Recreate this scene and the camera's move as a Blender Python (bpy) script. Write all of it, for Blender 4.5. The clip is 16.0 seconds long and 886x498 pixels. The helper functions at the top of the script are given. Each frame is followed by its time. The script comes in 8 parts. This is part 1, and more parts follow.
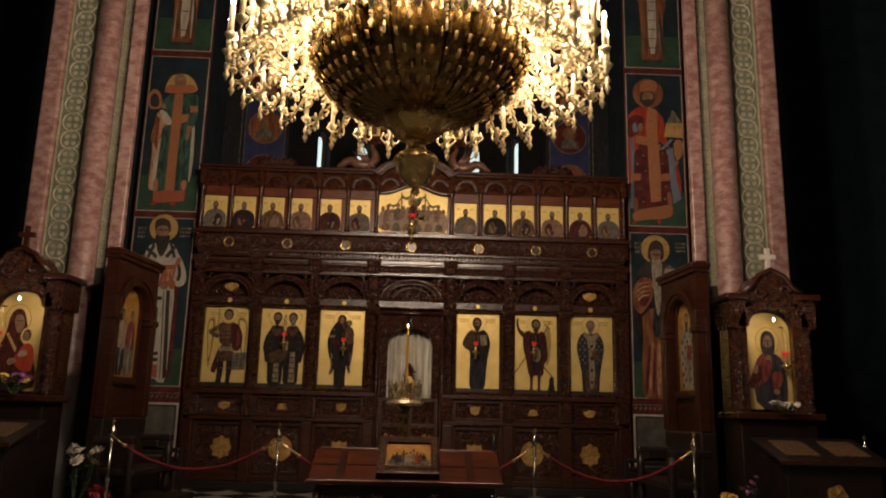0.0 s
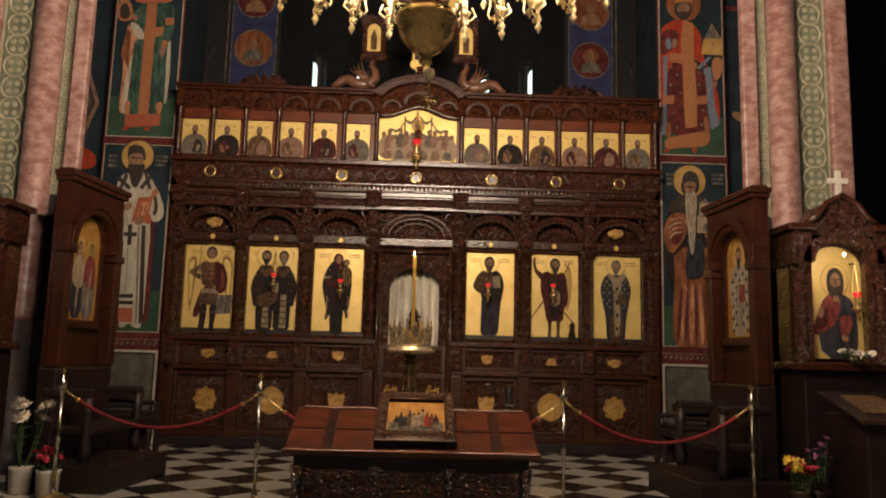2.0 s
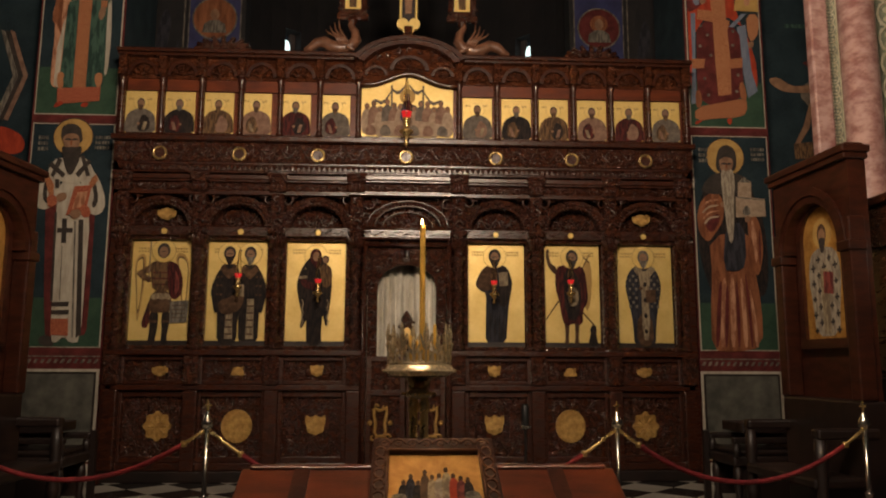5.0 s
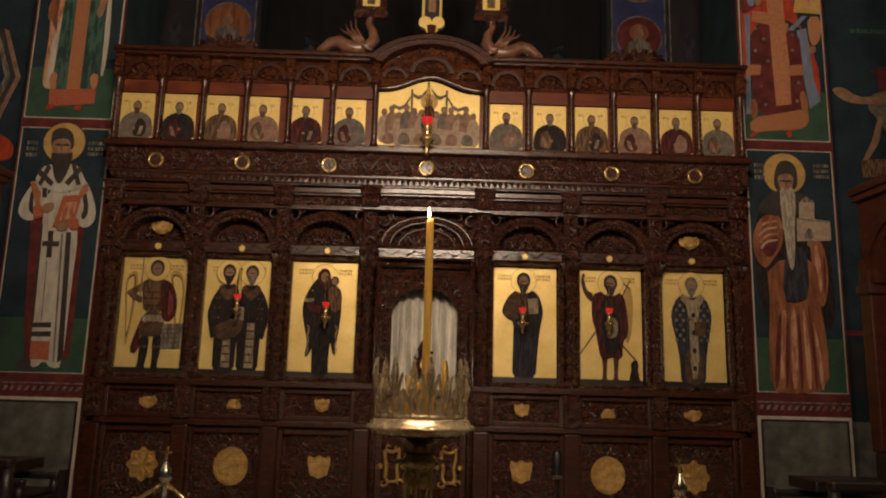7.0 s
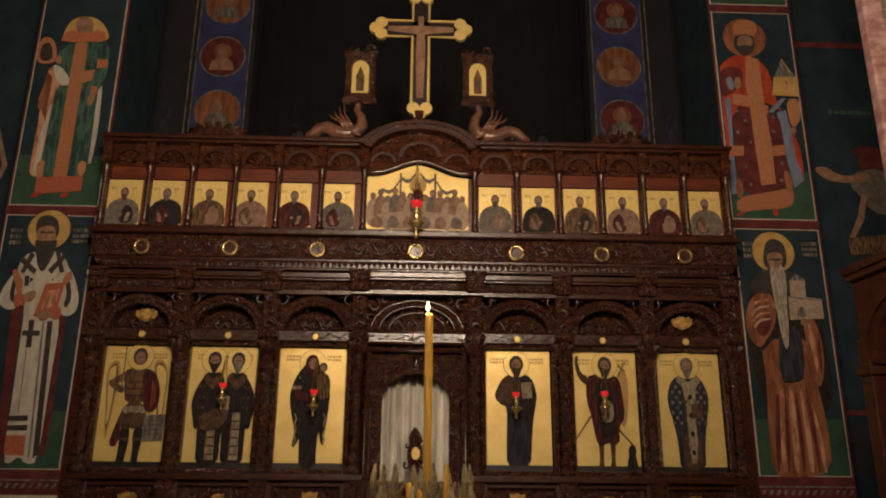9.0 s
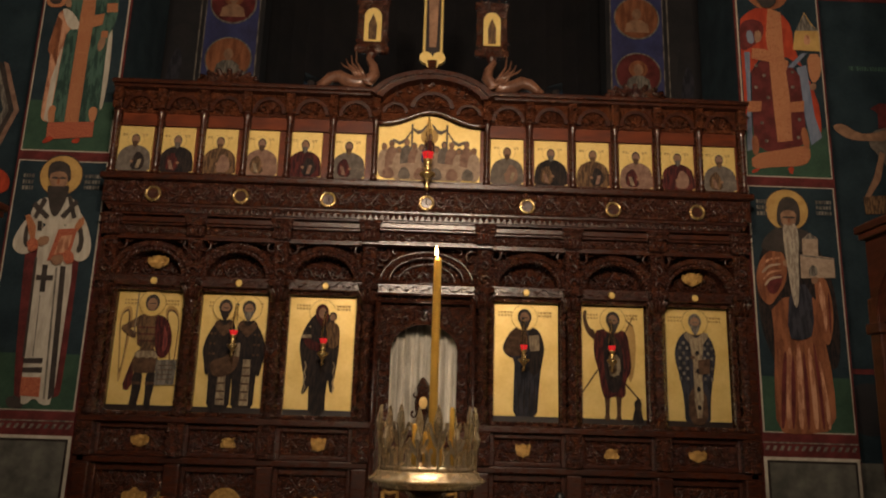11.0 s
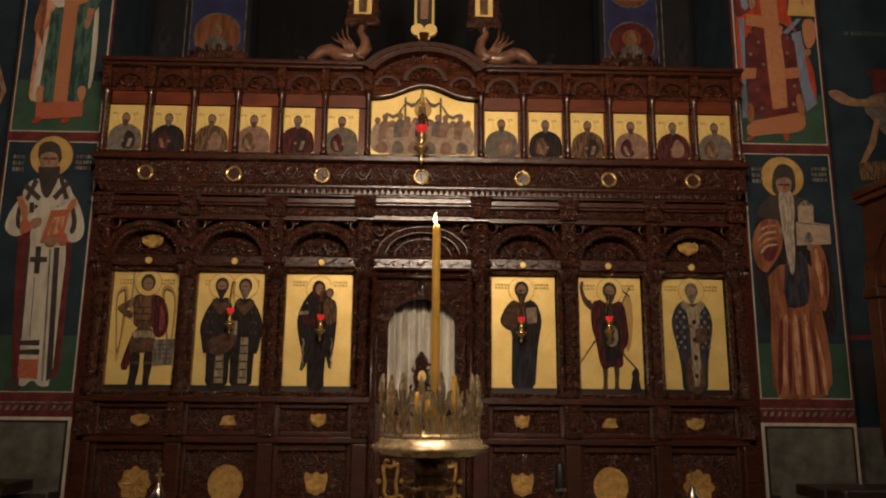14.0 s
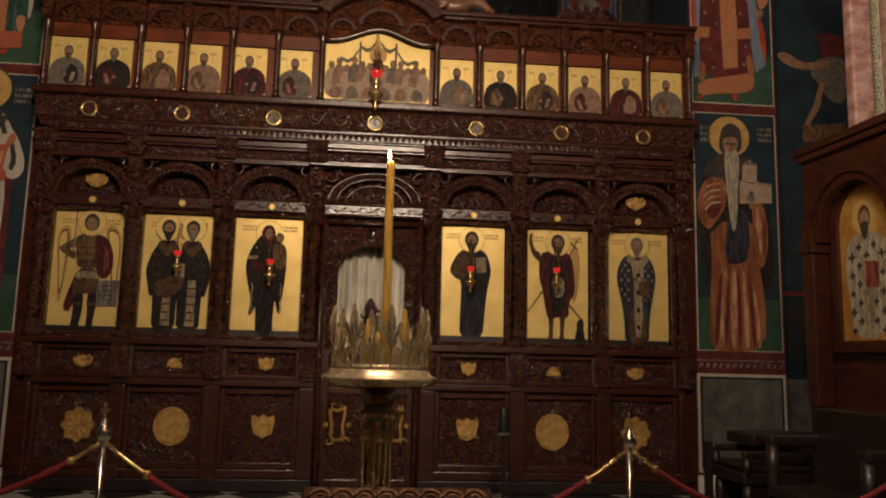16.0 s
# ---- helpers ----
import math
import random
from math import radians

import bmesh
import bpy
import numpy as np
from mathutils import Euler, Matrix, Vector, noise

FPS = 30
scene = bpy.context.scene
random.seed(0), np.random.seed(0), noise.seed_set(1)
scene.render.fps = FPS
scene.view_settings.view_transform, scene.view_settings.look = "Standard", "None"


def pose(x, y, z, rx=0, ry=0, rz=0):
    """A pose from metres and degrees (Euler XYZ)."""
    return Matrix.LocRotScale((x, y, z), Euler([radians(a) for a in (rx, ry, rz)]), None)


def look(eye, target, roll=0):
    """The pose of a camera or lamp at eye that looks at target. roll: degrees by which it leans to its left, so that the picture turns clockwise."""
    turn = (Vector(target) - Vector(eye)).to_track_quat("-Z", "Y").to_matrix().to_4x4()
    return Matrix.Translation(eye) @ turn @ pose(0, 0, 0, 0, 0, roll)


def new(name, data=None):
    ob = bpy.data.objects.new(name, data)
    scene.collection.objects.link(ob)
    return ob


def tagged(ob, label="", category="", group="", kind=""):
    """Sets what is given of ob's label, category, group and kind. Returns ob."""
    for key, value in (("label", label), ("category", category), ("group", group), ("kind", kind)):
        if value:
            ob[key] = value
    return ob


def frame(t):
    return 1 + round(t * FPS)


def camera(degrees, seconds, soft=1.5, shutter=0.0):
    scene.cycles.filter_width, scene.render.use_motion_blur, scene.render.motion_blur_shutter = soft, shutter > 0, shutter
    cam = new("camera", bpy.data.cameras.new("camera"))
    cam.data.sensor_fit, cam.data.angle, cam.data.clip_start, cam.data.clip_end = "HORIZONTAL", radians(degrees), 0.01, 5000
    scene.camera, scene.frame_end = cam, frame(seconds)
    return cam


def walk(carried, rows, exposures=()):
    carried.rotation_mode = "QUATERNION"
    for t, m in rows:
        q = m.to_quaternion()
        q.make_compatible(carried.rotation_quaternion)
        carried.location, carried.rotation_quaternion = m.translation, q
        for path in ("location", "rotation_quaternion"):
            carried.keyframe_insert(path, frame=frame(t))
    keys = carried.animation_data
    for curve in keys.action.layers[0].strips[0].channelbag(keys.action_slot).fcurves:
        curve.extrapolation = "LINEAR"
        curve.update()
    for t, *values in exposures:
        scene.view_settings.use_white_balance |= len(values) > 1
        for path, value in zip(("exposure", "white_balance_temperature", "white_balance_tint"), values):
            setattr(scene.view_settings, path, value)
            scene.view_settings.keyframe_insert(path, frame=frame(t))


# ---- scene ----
cam = camera(60.0, 16.0, soft=2.0)
PATH = [
    (0, (0.134, -0.539, 1.323), (0.191, 1.418, 1.733), 1.4),
    (0.5, (0.11, -0.165, 1.313), (0.19, 1.797, 1.692), 2.0),
    (1, (0.062, 0.198, 1.303), (0.188, 2.17, 1.616), -0.0),
    (1.5, (0.089, 0.584, 1.311), (0.156, 2.56, 1.613), 0.2),
    (2, (0.09, 0.89, 1.323), (0.145, 2.869, 1.605), 1.5),
    (2.5, (0.026, 1.207, 1.329), (0.128, 3.179, 1.65), 0.7),
    (3, (0.022, 1.524, 1.328), (0.091, 3.502, 1.615), 1.0),
    (3.5, (0.041, 1.86, 1.362), (0.034, 3.835, 1.676), 2.3),
    (4, (-0.02, 2.172, 1.359), (-0.005, 4.142, 1.702), 2.5),
    (4.2, (-0.037, 2.291, 1.365), (0.018, 4.265, 1.681), 1.0),
    (6.3, (-0.015, 3.375, 1.411), (0.121, 5.348, 1.706), 0.3),
    (6.5, (0.002, 3.501, 1.416), (0.128, 5.473, 1.724), -0.2),
    (7, (0.05, 3.717, 1.463), (0.081, 5.681, 1.837), 1.5),
    (7.5, (0.032, 3.872, 1.489), (0.052, 5.827, 1.911), 1.3),
    (8, (0.01, 3.866, 1.493), (0.031, 5.813, 1.947), 1.5),
    (8.2, (0.009, 3.835, 1.501), (0.04, 5.771, 1.999), 1.2),
    (10.3, (0.02, 3.794, 1.538), (0.097, 5.701, 2.137), 0.5),
    (10.5, (0.017, 3.812, 1.523), (0.053, 5.742, 2.047), 1.5),
    (11, (0.018, 3.823, 1.501), (0.054, 5.769, 1.962), 1.7),
    (11.5, (0.021, 3.83, 1.489), (0.059, 5.784, 1.914), 0.5),
    (12, (0.02, 3.853, 1.487), (0.063, 5.809, 1.901), 0.7),
    (12.5, (0.019, 3.864, 1.484), (0.069, 5.822, 1.89), 0.8),
    (13, (0.016, 3.864, 1.479), (0.058, 5.824, 1.875), 0.8),
    (13.5, (0.015, 3.858, 1.48), (0.075, 5.817, 1.879), 0.8),
    (14, (0.007, 3.854, 1.48), (0.058, 5.813, 1.881), 0.5),
    (14.5, (0.001, 3.85, 1.49), (0.051, 5.788, 1.98), 0.4),
    (15, (0.001, 3.832, 1.48), (0.082, 5.771, 1.962), 1.4),
    (15.5, (0.001, 3.829, 1.456), (0.12, 5.787, 1.846), 1.2),
    (16, (0.001, 3.832, 1.428), (0.183, 5.804, 1.71), 1.4),
]
EXPOSURES = [(0.0, -0.62), (0.5, -0.38), (1.0, 0.0), (1.5, 0.19), (3.0, 0.15), (3.5, 0.08), (4.0, -0.13), (6.5, -0.15), (16.0, -0.17)]
walk(cam, [(t, look(eye, target, roll)) for t, eye, target, roll in PATH], EXPOSURES)

# ---- world and lamps ----
world = bpy.data.worlds.new("night_sky")
world.use_nodes = True
world.node_tree.nodes["Background"].inputs[0].default_value = (0.5, 0.65, 0.8, 1)
world.node_tree.nodes["Background"].inputs[1].default_value = 0.02
scene.world = world
CHX, CHY = 0.1, 4.45          # chandelier's axis


def lamp(name, x, y, z, watts, radius, colour):
    data = bpy.data.lights.new(name, "POINT")
    data.energy, data.shadow_soft_size, data.color = watts, radius, colour
    ob = new(name, data)
    ob.location = (x, y, z)
    return ob


WARM = (1.0, 0.775, 0.585)
for k in range(4):
    a = math.tau * (k + 0.5) / 4
    lamp("chandelier_upper_light", CHX + 0.85 * math.cos(a), CHY + 0.85 * math.sin(a), 5.0, 470, 0.15, WARM)
for k in range(6):
    a = math.tau * (k + 0.5) / 6
    lamp("chandelier_lower_light", CHX + 1.12 * math.cos(a), CHY + 1.12 * math.sin(a), 4.0, 48, 0.1, WARM)
for s in (-1, 1):
    lamp("shrine_picture_light", 4.36 if s > 0 else -4.5, 8.0, 2.35, 5.0, 0.03, WARM)
lamp("candle_flame_light", 0.041, 6.05, 2.05, 5.0, 0.01, (1.0, 0.6, 0.28))


# ---- materials ----
def mat(name, base, second=None, rough=0.5, metal=0.0, scale=8.0, fine=60.0, bump=0.15, depth=0.004, spec=0.5,
        carve=0.0, coat=0.0, mixlo=0.35, mixhi=0.65, stretch=(1, 1, 1), emit=None, power=0.0, cells=0.0):
    m = bpy.data.materials.new(name)
    m.use_nodes = True
    nt = m.node_tree
    n, l = nt.nodes, nt.links
    b = n["Principled BSDF"]
    tc = n.new("ShaderNodeTexCoord")
    mp = n.new("ShaderNodeMapping")
    mp.inputs["Scale"].default_value = stretch
    l.new(tc.outputs["Object"], mp.inputs["Vector"])
    n1 = n.new("ShaderNodeTexNoise")
    n1.inputs["Scale"].default_value, n1.inputs["Detail"].default_value = scale, 6
    n2 = n.new("ShaderNodeTexNoise")
    n2.inputs["Scale"].default_value, n2.inputs["Detail"].default_value = fine, 3
    for q in (n1, n2):
        l.new(mp.outputs[0], q.inputs["Vector"])
    ramp = n.new("ShaderNodeMapRange")
    ramp.inputs[1].default_value, ramp.inputs[2].default_value = mixlo, mixhi
    add = n.new("ShaderNodeMath")
    add.operation = "MULTIPLY_ADD"
    add.inputs[1].default_value = 0.35
    l.new(n2.outputs["Fac"], add.inputs[0])
    sub = n.new("ShaderNodeMath")
    sub.operation = "SUBTRACT"
    sub.inputs[1].default_value = 0.17
    l.new(n1.outputs["Fac"], sub.inputs[0])
    l.new(sub.outputs[0], add.inputs[2])
    l.new(add.outputs[0], ramp.inputs[0])
    mix = n.new("ShaderNodeMix")
    mix.data_type = "RGBA"
    second = second or tuple(0.7 * c for c in base)
    mix.inputs[6].default_value, mix.inputs[7].default_value = (*base, 1), (*second, 1)
    l.new(ramp.outputs[0], mix.inputs[0])
    if cells > 0:
        vc = n.new("ShaderNodeTexVoronoi")
        vc.inputs["Scale"].default_value, vc.inputs["Randomness"].default_value = cells, 0.35
        l.new(tc.outputs["Object"], vc.inputs["Vector"])
        ramp.inputs[1].default_value, ramp.inputs[2].default_value = 0.32, 0.42
        l.new(vc.outputs["Distance"], ramp.inputs[0])
    l.new(mix.outputs[2], b.inputs["Base Color"])
    b.inputs["Metallic"].default_value = metal
    b.inputs["Specular IOR Level"].default_value = spec
    b.inputs["Coat Weight"].default_value = coat
    b.inputs["Coat Roughness"].default_value = 0.16
    rr = n.new("ShaderNodeMapRange")
    rr.inputs[3].default_value, rr.inputs[4].default_value = max(0.03, rough - 0.1), min(1, rough + 0.12)
    l.new(n1.outputs["Fac"], rr.inputs[0])
    l.new(rr.outputs[0], b.inputs["Roughness"])
    bp = n.new("ShaderNodeBump")
    bp.inputs["Strength"].default_value, bp.inputs["Distance"].default_value = bump, depth
    if carve > 0:
        v = n.new("ShaderNodeTexVoronoi")
        v.feature = "SMOOTH_F1"
        v.inputs["Scale"].default_value = carve
        dv = n.new("ShaderNodeMix")
        dv.data_type = "VECTOR"
        dv.inputs[0].default_value = 0.12
        l.new(mp.outputs[0], dv.inputs[4])
        l.new(n1.outputs["Color"], dv.inputs[5])
        l.new(dv.outputs[1], v.inputs["Vector"])
        w = n.new("ShaderNodeTexWave")
        w.wave_type = "RINGS"
        w.inputs["Scale"].default_value, w.inputs["Distortion"].default_value, w.inputs["Detail"].default_value = carve * 0.35, 9, 2
        l.new(mp.outputs[0], w.inputs["Vector"])
        s = n.new("ShaderNodeMath")
        s.operation = "MULTIPLY_ADD"
        s.inputs[1].default_value = 0.5
        l.new(w.outputs["Fac"], s.inputs[0])
        l.new(v.outputs["Distance"], s.inputs[2])
        l.new(s.outputs[0], bp.inputs["Height"])
    else:
        l.new(n2.outputs["Fac"], bp.inputs["Height"])
    l.new(bp.outputs[0], b.inputs["Normal"])
    l.new(bp.outputs[0], b.inputs["Coat Normal"])
    if emit:
        b.inputs["Emission Color"].default_value, b.inputs["Emission Strength"].default_value = (*emit, 1), power
    return m


WOOD = mat("dark_walnut", (0.062, 0.017, 0.007), (0.022, 0.0065, 0.0035), 0.28, scale=9, fine=40, bump=0.24, depth=0.005, coat=0.38, stretch=(1, 1, 4), spec=0.6)
THRONEWOOD = mat("dark_throne_wood", (0.05, 0.0135, 0.0065), (0.022, 0.006, 0.003), 0.35, scale=5, fine=40, bump=0.3, coat=0.1, stretch=(1, 1, 4), spec=0.4)
CARVED = mat("carved_walnut", (0.092, 0.028, 0.0125), (0.022, 0.0075, 0.0045), 0.24, scale=14, bump=0.9, depth=0.03, carve=34, coat=0.5, spec=0.6, mixlo=0.28, mixhi=0.72)
REDCARVED = mat("reddish_carved_walnut", (0.16, 0.05, 0.021), (0.065, 0.021, 0.01), 0.26, scale=9, bump=1.0, depth=0.04, carve=40, coat=0.2, spec=0.45)
REDWOOD = mat("red_brown_wood", (0.15, 0.036, 0.014), (0.08, 0.019, 0.008), 0.32, scale=4, fine=50, bump=0.2, coat=0.2, stretch=(1, 4, 4), spec=0.4)
FRAMEWOOD = mat("brown_frame_wood", (0.14, 0.055, 0.022), (0.07, 0.025, 0.011), 0.4, scale=20, bump=0.3, coat=0.1, spec=0.4)
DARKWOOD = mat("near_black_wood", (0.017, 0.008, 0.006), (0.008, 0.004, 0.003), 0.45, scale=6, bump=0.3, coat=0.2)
GOLD = mat("gold_leaf", (0.8, 0.6, 0.22), (0.68, 0.48, 0.145), 0.42, metal=0.38, scale=3.5, fine=25, bump=0.1)
GILT = mat("gilded_carving", (0.6, 0.38, 0.12), (0.36, 0.2, 0.055), 0.4, metal=0.65, scale=18, bump=0.8, depth=0.008, carve=60)
BRASS = mat("polished_brass", (0.8, 0.58, 0.25), (0.6, 0.4, 0.15), 0.27, metal=0.88, scale=9, bump=0.12)
CHROME = mat("chromed_steel", (0.75, 0.73, 0.68), (0.55, 0.52, 0.46), 0.16, metal=1.0, scale=15, bump=0.05)
BRONZE = mat("dark_bronze", (0.3, 0.2, 0.08), (0.11, 0.07, 0.028), 0.24, metal=1.0, scale=14, fine=50, bump=0.35)
MIRRORBRASS = mat("bright_brass", (0.8, 0.6, 0.27), (0.62, 0.44, 0.18), 0.26, metal=0.85, scale=9, bump=0.3)
PINK = mat("pink_marble", (0.41, 0.265, 0.235), (0.22, 0.1, 0.09), 0.32, scale=7, fine=26, bump=0.05, stretch=(1.0, 1.0, 1.6), mixlo=0.36, mixhi=0.64)
BAND = mat("ornament_ground", (0.2, 0.22, 0.15), (0.12, 0.13, 0.1), 0.6, scale=6)
BANDPALE = mat("ornament_cream", (0.43, 0.4, 0.29), (0.29, 0.26, 0.175), 0.6, scale=8)
NAVY = mat("fresco_navy", (0.017, 0.031, 0.038), (0.01, 0.019, 0.025), 0.8, scale=3, fine=30, spec=0.2)
BLUE = mat("fresco_blue", (0.028, 0.034, 0.12), (0.018, 0.02, 0.07), 0.75, scale=3, fine=30)
GREEN = mat("fresco_green", (0.036, 0.075, 0.047), (0.024, 0.052, 0.033), 0.8, scale=3, fine=30, spec=0.2)
MAROON = mat("fresco_maroon", (0.12, 0.024, 0.022), (0.065, 0.014, 0.013), 0.8, scale=6, fine=40, spec=0.2)
WHITEP = mat("fresco_white", (0.46, 0.42, 0.345), (0.33, 0.295, 0.235), 0.8, scale=8, fine=50, stretch=(2.0, 2.0, 0.45), spec=0.2)
OCHRE = mat("fresco_ochre", (0.46, 0.29, 0.085), (0.34, 0.2, 0.055), 0.7, scale=5, fine=40)
ORANGE = mat("fresco_orange", (0.27, 0.105, 0.047), (0.125, 0.043, 0.02), 0.8, scale=6, fine=60, stretch=(2.0, 2.0, 0.4), spec=0.2)
SALMON = mat("fresco_salmon", (0.46, 0.24, 0.14), (0.24, 0.1, 0.055), 0.8, scale=10, fine=60, stretch=(2.2, 2.2, 0.45), mixlo=0.42, mixhi=0.58, spec=0.2)
SCARLET = mat("fresco_scarlet", (0.36, 0.05, 0.02), (0.24, 0.03, 0.015), 0.8, scale=7, fine=40, stretch=(1.6, 1.6, 0.6), spec=0.2)
SKIN = mat("fresco_umber", (0.26, 0.14, 0.076), (0.16, 0.085, 0.047), 0.75, scale=10, fine=60)
HAIR = mat("fresco_dark_brown", (0.035, 0.025, 0.02), (0.02, 0.015, 0.012), 0.8, scale=10)
GREYP = mat("fresco_grey", (0.18, 0.16, 0.13), (0.075, 0.066, 0.056), 0.8, scale=14, fine=60, stretch=(2.2, 2.2, 0.45), mixlo=0.42, mixhi=0.58, spec=0.2)
PALEBLUE = mat("fresco_pale_blue", (0.17, 0.2, 0.26), (0.11, 0.135, 0.19), 0.8, scale=10, fine=50, stretch=(2.2, 2.2, 0.45), spec=0.2)
BROCADE = mat("fresco_orange_brocade", (0.21, 0.062, 0.026), (0.36, 0.16, 0.075), 0.8, cells=62, spec=0.2)
REDBROCADE = mat("fresco_red_brocade", (0.2, 0.03, 0.02), (0.36, 0.12, 0.06), 0.8, cells=55, spec=0.2)
TEAL = mat("fresco_teal", (0.05, 0.1, 0.075), (0.018, 0.04, 0.032), 0.8, scale=10, fine=50, stretch=(2.2, 2.2, 0.45), mixlo=0.42, mixhi=0.58, spec=0.2)
ROBE = mat("icon_dark_robe", (0.026, 0.017, 0.014), (0.009, 0.008, 0.009), 0.75, scale=22, fine=70, stretch=(2.2, 2.2, 0.45), mixlo=0.42, mixhi=0.58, spec=0.2)
ROBERED = mat("icon_crimson_robe", (0.09, 0.017, 0.014), (0.025, 0.007, 0.008), 0.75, scale=22, fine=70, stretch=(2.2, 2.2, 0.45), mixlo=0.42, mixhi=0.58, spec=0.2)
ROBETAN = mat("icon_tan_robe", (0.15, 0.085, 0.04), (0.05, 0.028, 0.016), 0.75, scale=22, fine=70, stretch=(2.2, 2.2, 0.45), mixlo=0.42, mixhi=0.58, spec=0.2)
MARBLE = mat("grey_green_marble", (0.13, 0.125, 0.105), (0.055, 0.055, 0.047), 0.35, scale=4, fine=12, bump=0.03)
MARBLEW = mat("white_marble", (0.6, 0.57, 0.5), (0.5, 0.46, 0.4), 0.3, scale=3, fine=18, bump=0.03)
TILEW = mat("white_floor_tile", (0.55, 0.52, 0.45), (0.45, 0.42, 0.36), 0.22, scale=3, fine=18, bump=0.03)
TILEB = mat("black_floor_tile", (0.018, 0.017, 0.016), (0.03, 0.028, 0.026), 0.16, scale=3, fine=18, bump=0.03)
GROUT = mat("floor_joint", (0.1, 0.09, 0.08), None, 0.8)
# near-black so that the far walls and vault look unlit
WALL = mat("near_black_dim_wall", (0.013, 0.011, 0.012), (0.007, 0.007, 0.009), 0.8, scale=1.5, fine=12)
STONE = mat("dark_stone", (0.11, 0.09, 0.085), (0.065, 0.055, 0.055), 0.4, scale=3, fine=16)
# near-black colour for the shadow that the throne casts on the clustered pier
THRONESHADOW = mat("throne_shadow_stone", (0.022, 0.019, 0.017), (0.012, 0.01, 0.009), 0.45, scale=4, fine=20)
VELVET = mat("red_velvet", (0.2, 0.011, 0.015), (0.11, 0.006, 0.009), 0.85, scale=20, fine=120, bump=0.4)
PALEGREY = mat("faded_painting", (0.34, 0.29, 0.22), (0.2, 0.165, 0.125), 0.75, scale=16, fine=50, stretch=(2, 2, 0.6), mixlo=0.42, mixhi=0.58, spec=0.2)
CURTAIN = mat("pale_curtain", (0.72, 0.68, 0.58), (0.4, 0.37, 0.3), 0.5, scale=6, fine=60, stretch=(1, 1, 0.3))
# faint emission puts the look of candlelit wax into the material itself
WAX = mat("glowing_yellow_beeswax", (0.75, 0.45, 0.08), (0.68, 0.38, 0.06), 0.4, scale=10, bump=0.05, emit=(1.0, 0.55, 0.1), power=0.05)
WAXPALE = mat("ivory_candle_sleeve", (0.8, 0.7, 0.48), (0.72, 0.6, 0.4), 0.45, scale=10)
FLAME = mat("flame", (1, 0.8, 0.4), None, 0.5, emit=(1.0, 0.62, 0.26), power=16)
BULB = mat("lit_bulb", (1, 0.9, 0.7), None, 0.4, emit=(1.0, 0.86, 0.62), power=60)
REDGLASS = mat("red_glass", (0.35, 0.008, 0.012), (0.16, 0.004, 0.006), 0.08, scale=40, coat=0.5, emit=(1.0, 0.03, 0.03), power=0.55)
ICONGOLD = mat("aged_gold_ground", (0.52, 0.28, 0.07), (0.36, 0.17, 0.035), 0.45, metal=0.4, scale=14, fine=60, bump=0.2)
SILVERED = mat("silvered_brass", (0.85, 0.72, 0.48), (0.5, 0.38, 0.22), 0.25, metal=0.62, scale=30, bump=0.25)
DAY = mat("daylight_pane", (0.7, 0.85, 0.85), None, 0.4, emit=(0.75, 0.95, 0.92), power=1.6)
CRYSTAL = mat("pale_gilt_brass", (0.9, 0.8, 0.56), (0.68, 0.54, 0.3), 0.34, metal=0.5, scale=30, bump=0.4)
LEAF = mat("leaf_green", (0.05, 0.1, 0.04), (0.03, 0.06, 0.025), 0.5, scale=20)
PETALW = mat("white_petal", (0.7, 0.66, 0.58), (0.6, 0.52, 0.45), 0.6, scale=30)
PETALR = mat("crimson_petal", (0.5, 0.03, 0.07), (0.35, 0.02, 0.05), 0.6, scale=30)
PETALY = mat("yellow_petal", (0.75, 0.6, 0.08), (0.65, 0.45, 0.05), 0.6, scale=30)
PETALV = mat("violet_petal", (0.4, 0.16, 0.35), (0.28, 0.09, 0.25), 0.6, scale=30)
DRAGONWOOD = mat("greyish_polished_wood", (0.2, 0.095, 0.055), (0.09, 0.04, 0.024), 0.3, scale=12, bump=0.4, coat=0.3)
FADED = mat("faded_rose_grey", (0.35, 0.26, 0.185), (0.25, 0.18, 0.125), 0.7, scale=14, fine=60, spec=0.2)
FADEDROSE = mat("faded_rose", (0.24, 0.145, 0.1), (0.15, 0.085, 0.06), 0.7, scale=14, fine=60, spec=0.2)
FADEDBLUE = mat("faded_slate", (0.15, 0.125, 0.1), (0.085, 0.07, 0.058), 0.7, scale=14, fine=60, spec=0.2)
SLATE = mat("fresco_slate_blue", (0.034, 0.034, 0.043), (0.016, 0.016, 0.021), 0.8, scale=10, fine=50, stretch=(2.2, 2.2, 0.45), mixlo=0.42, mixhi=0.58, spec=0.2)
TUNIC = mat("icon_rose_tunic", (0.21, 0.05, 0.04), (0.09, 0.02, 0.02), 0.75, scale=16, fine=60, stretch=(2.2, 2.2, 0.45), mixlo=0.42, mixhi=0.58, spec=0.2)
UMBER = mat("icon_umber", (0.1, 0.055, 0.03), (0.045, 0.024, 0.014), 0.75, scale=16, fine=60, spec=0.2)
STOLE = mat("icon_pale_stole", (0.3, 0.24, 0.15), (0.16, 0.12, 0.08), 0.75, scale=16, fine=60, stretch=(2.2, 2.2, 0.6), mixlo=0.42, mixhi=0.58, spec=0.2)
BLACK = mat("black_metal", (0.015, 0.015, 0.015), None, 0.4)


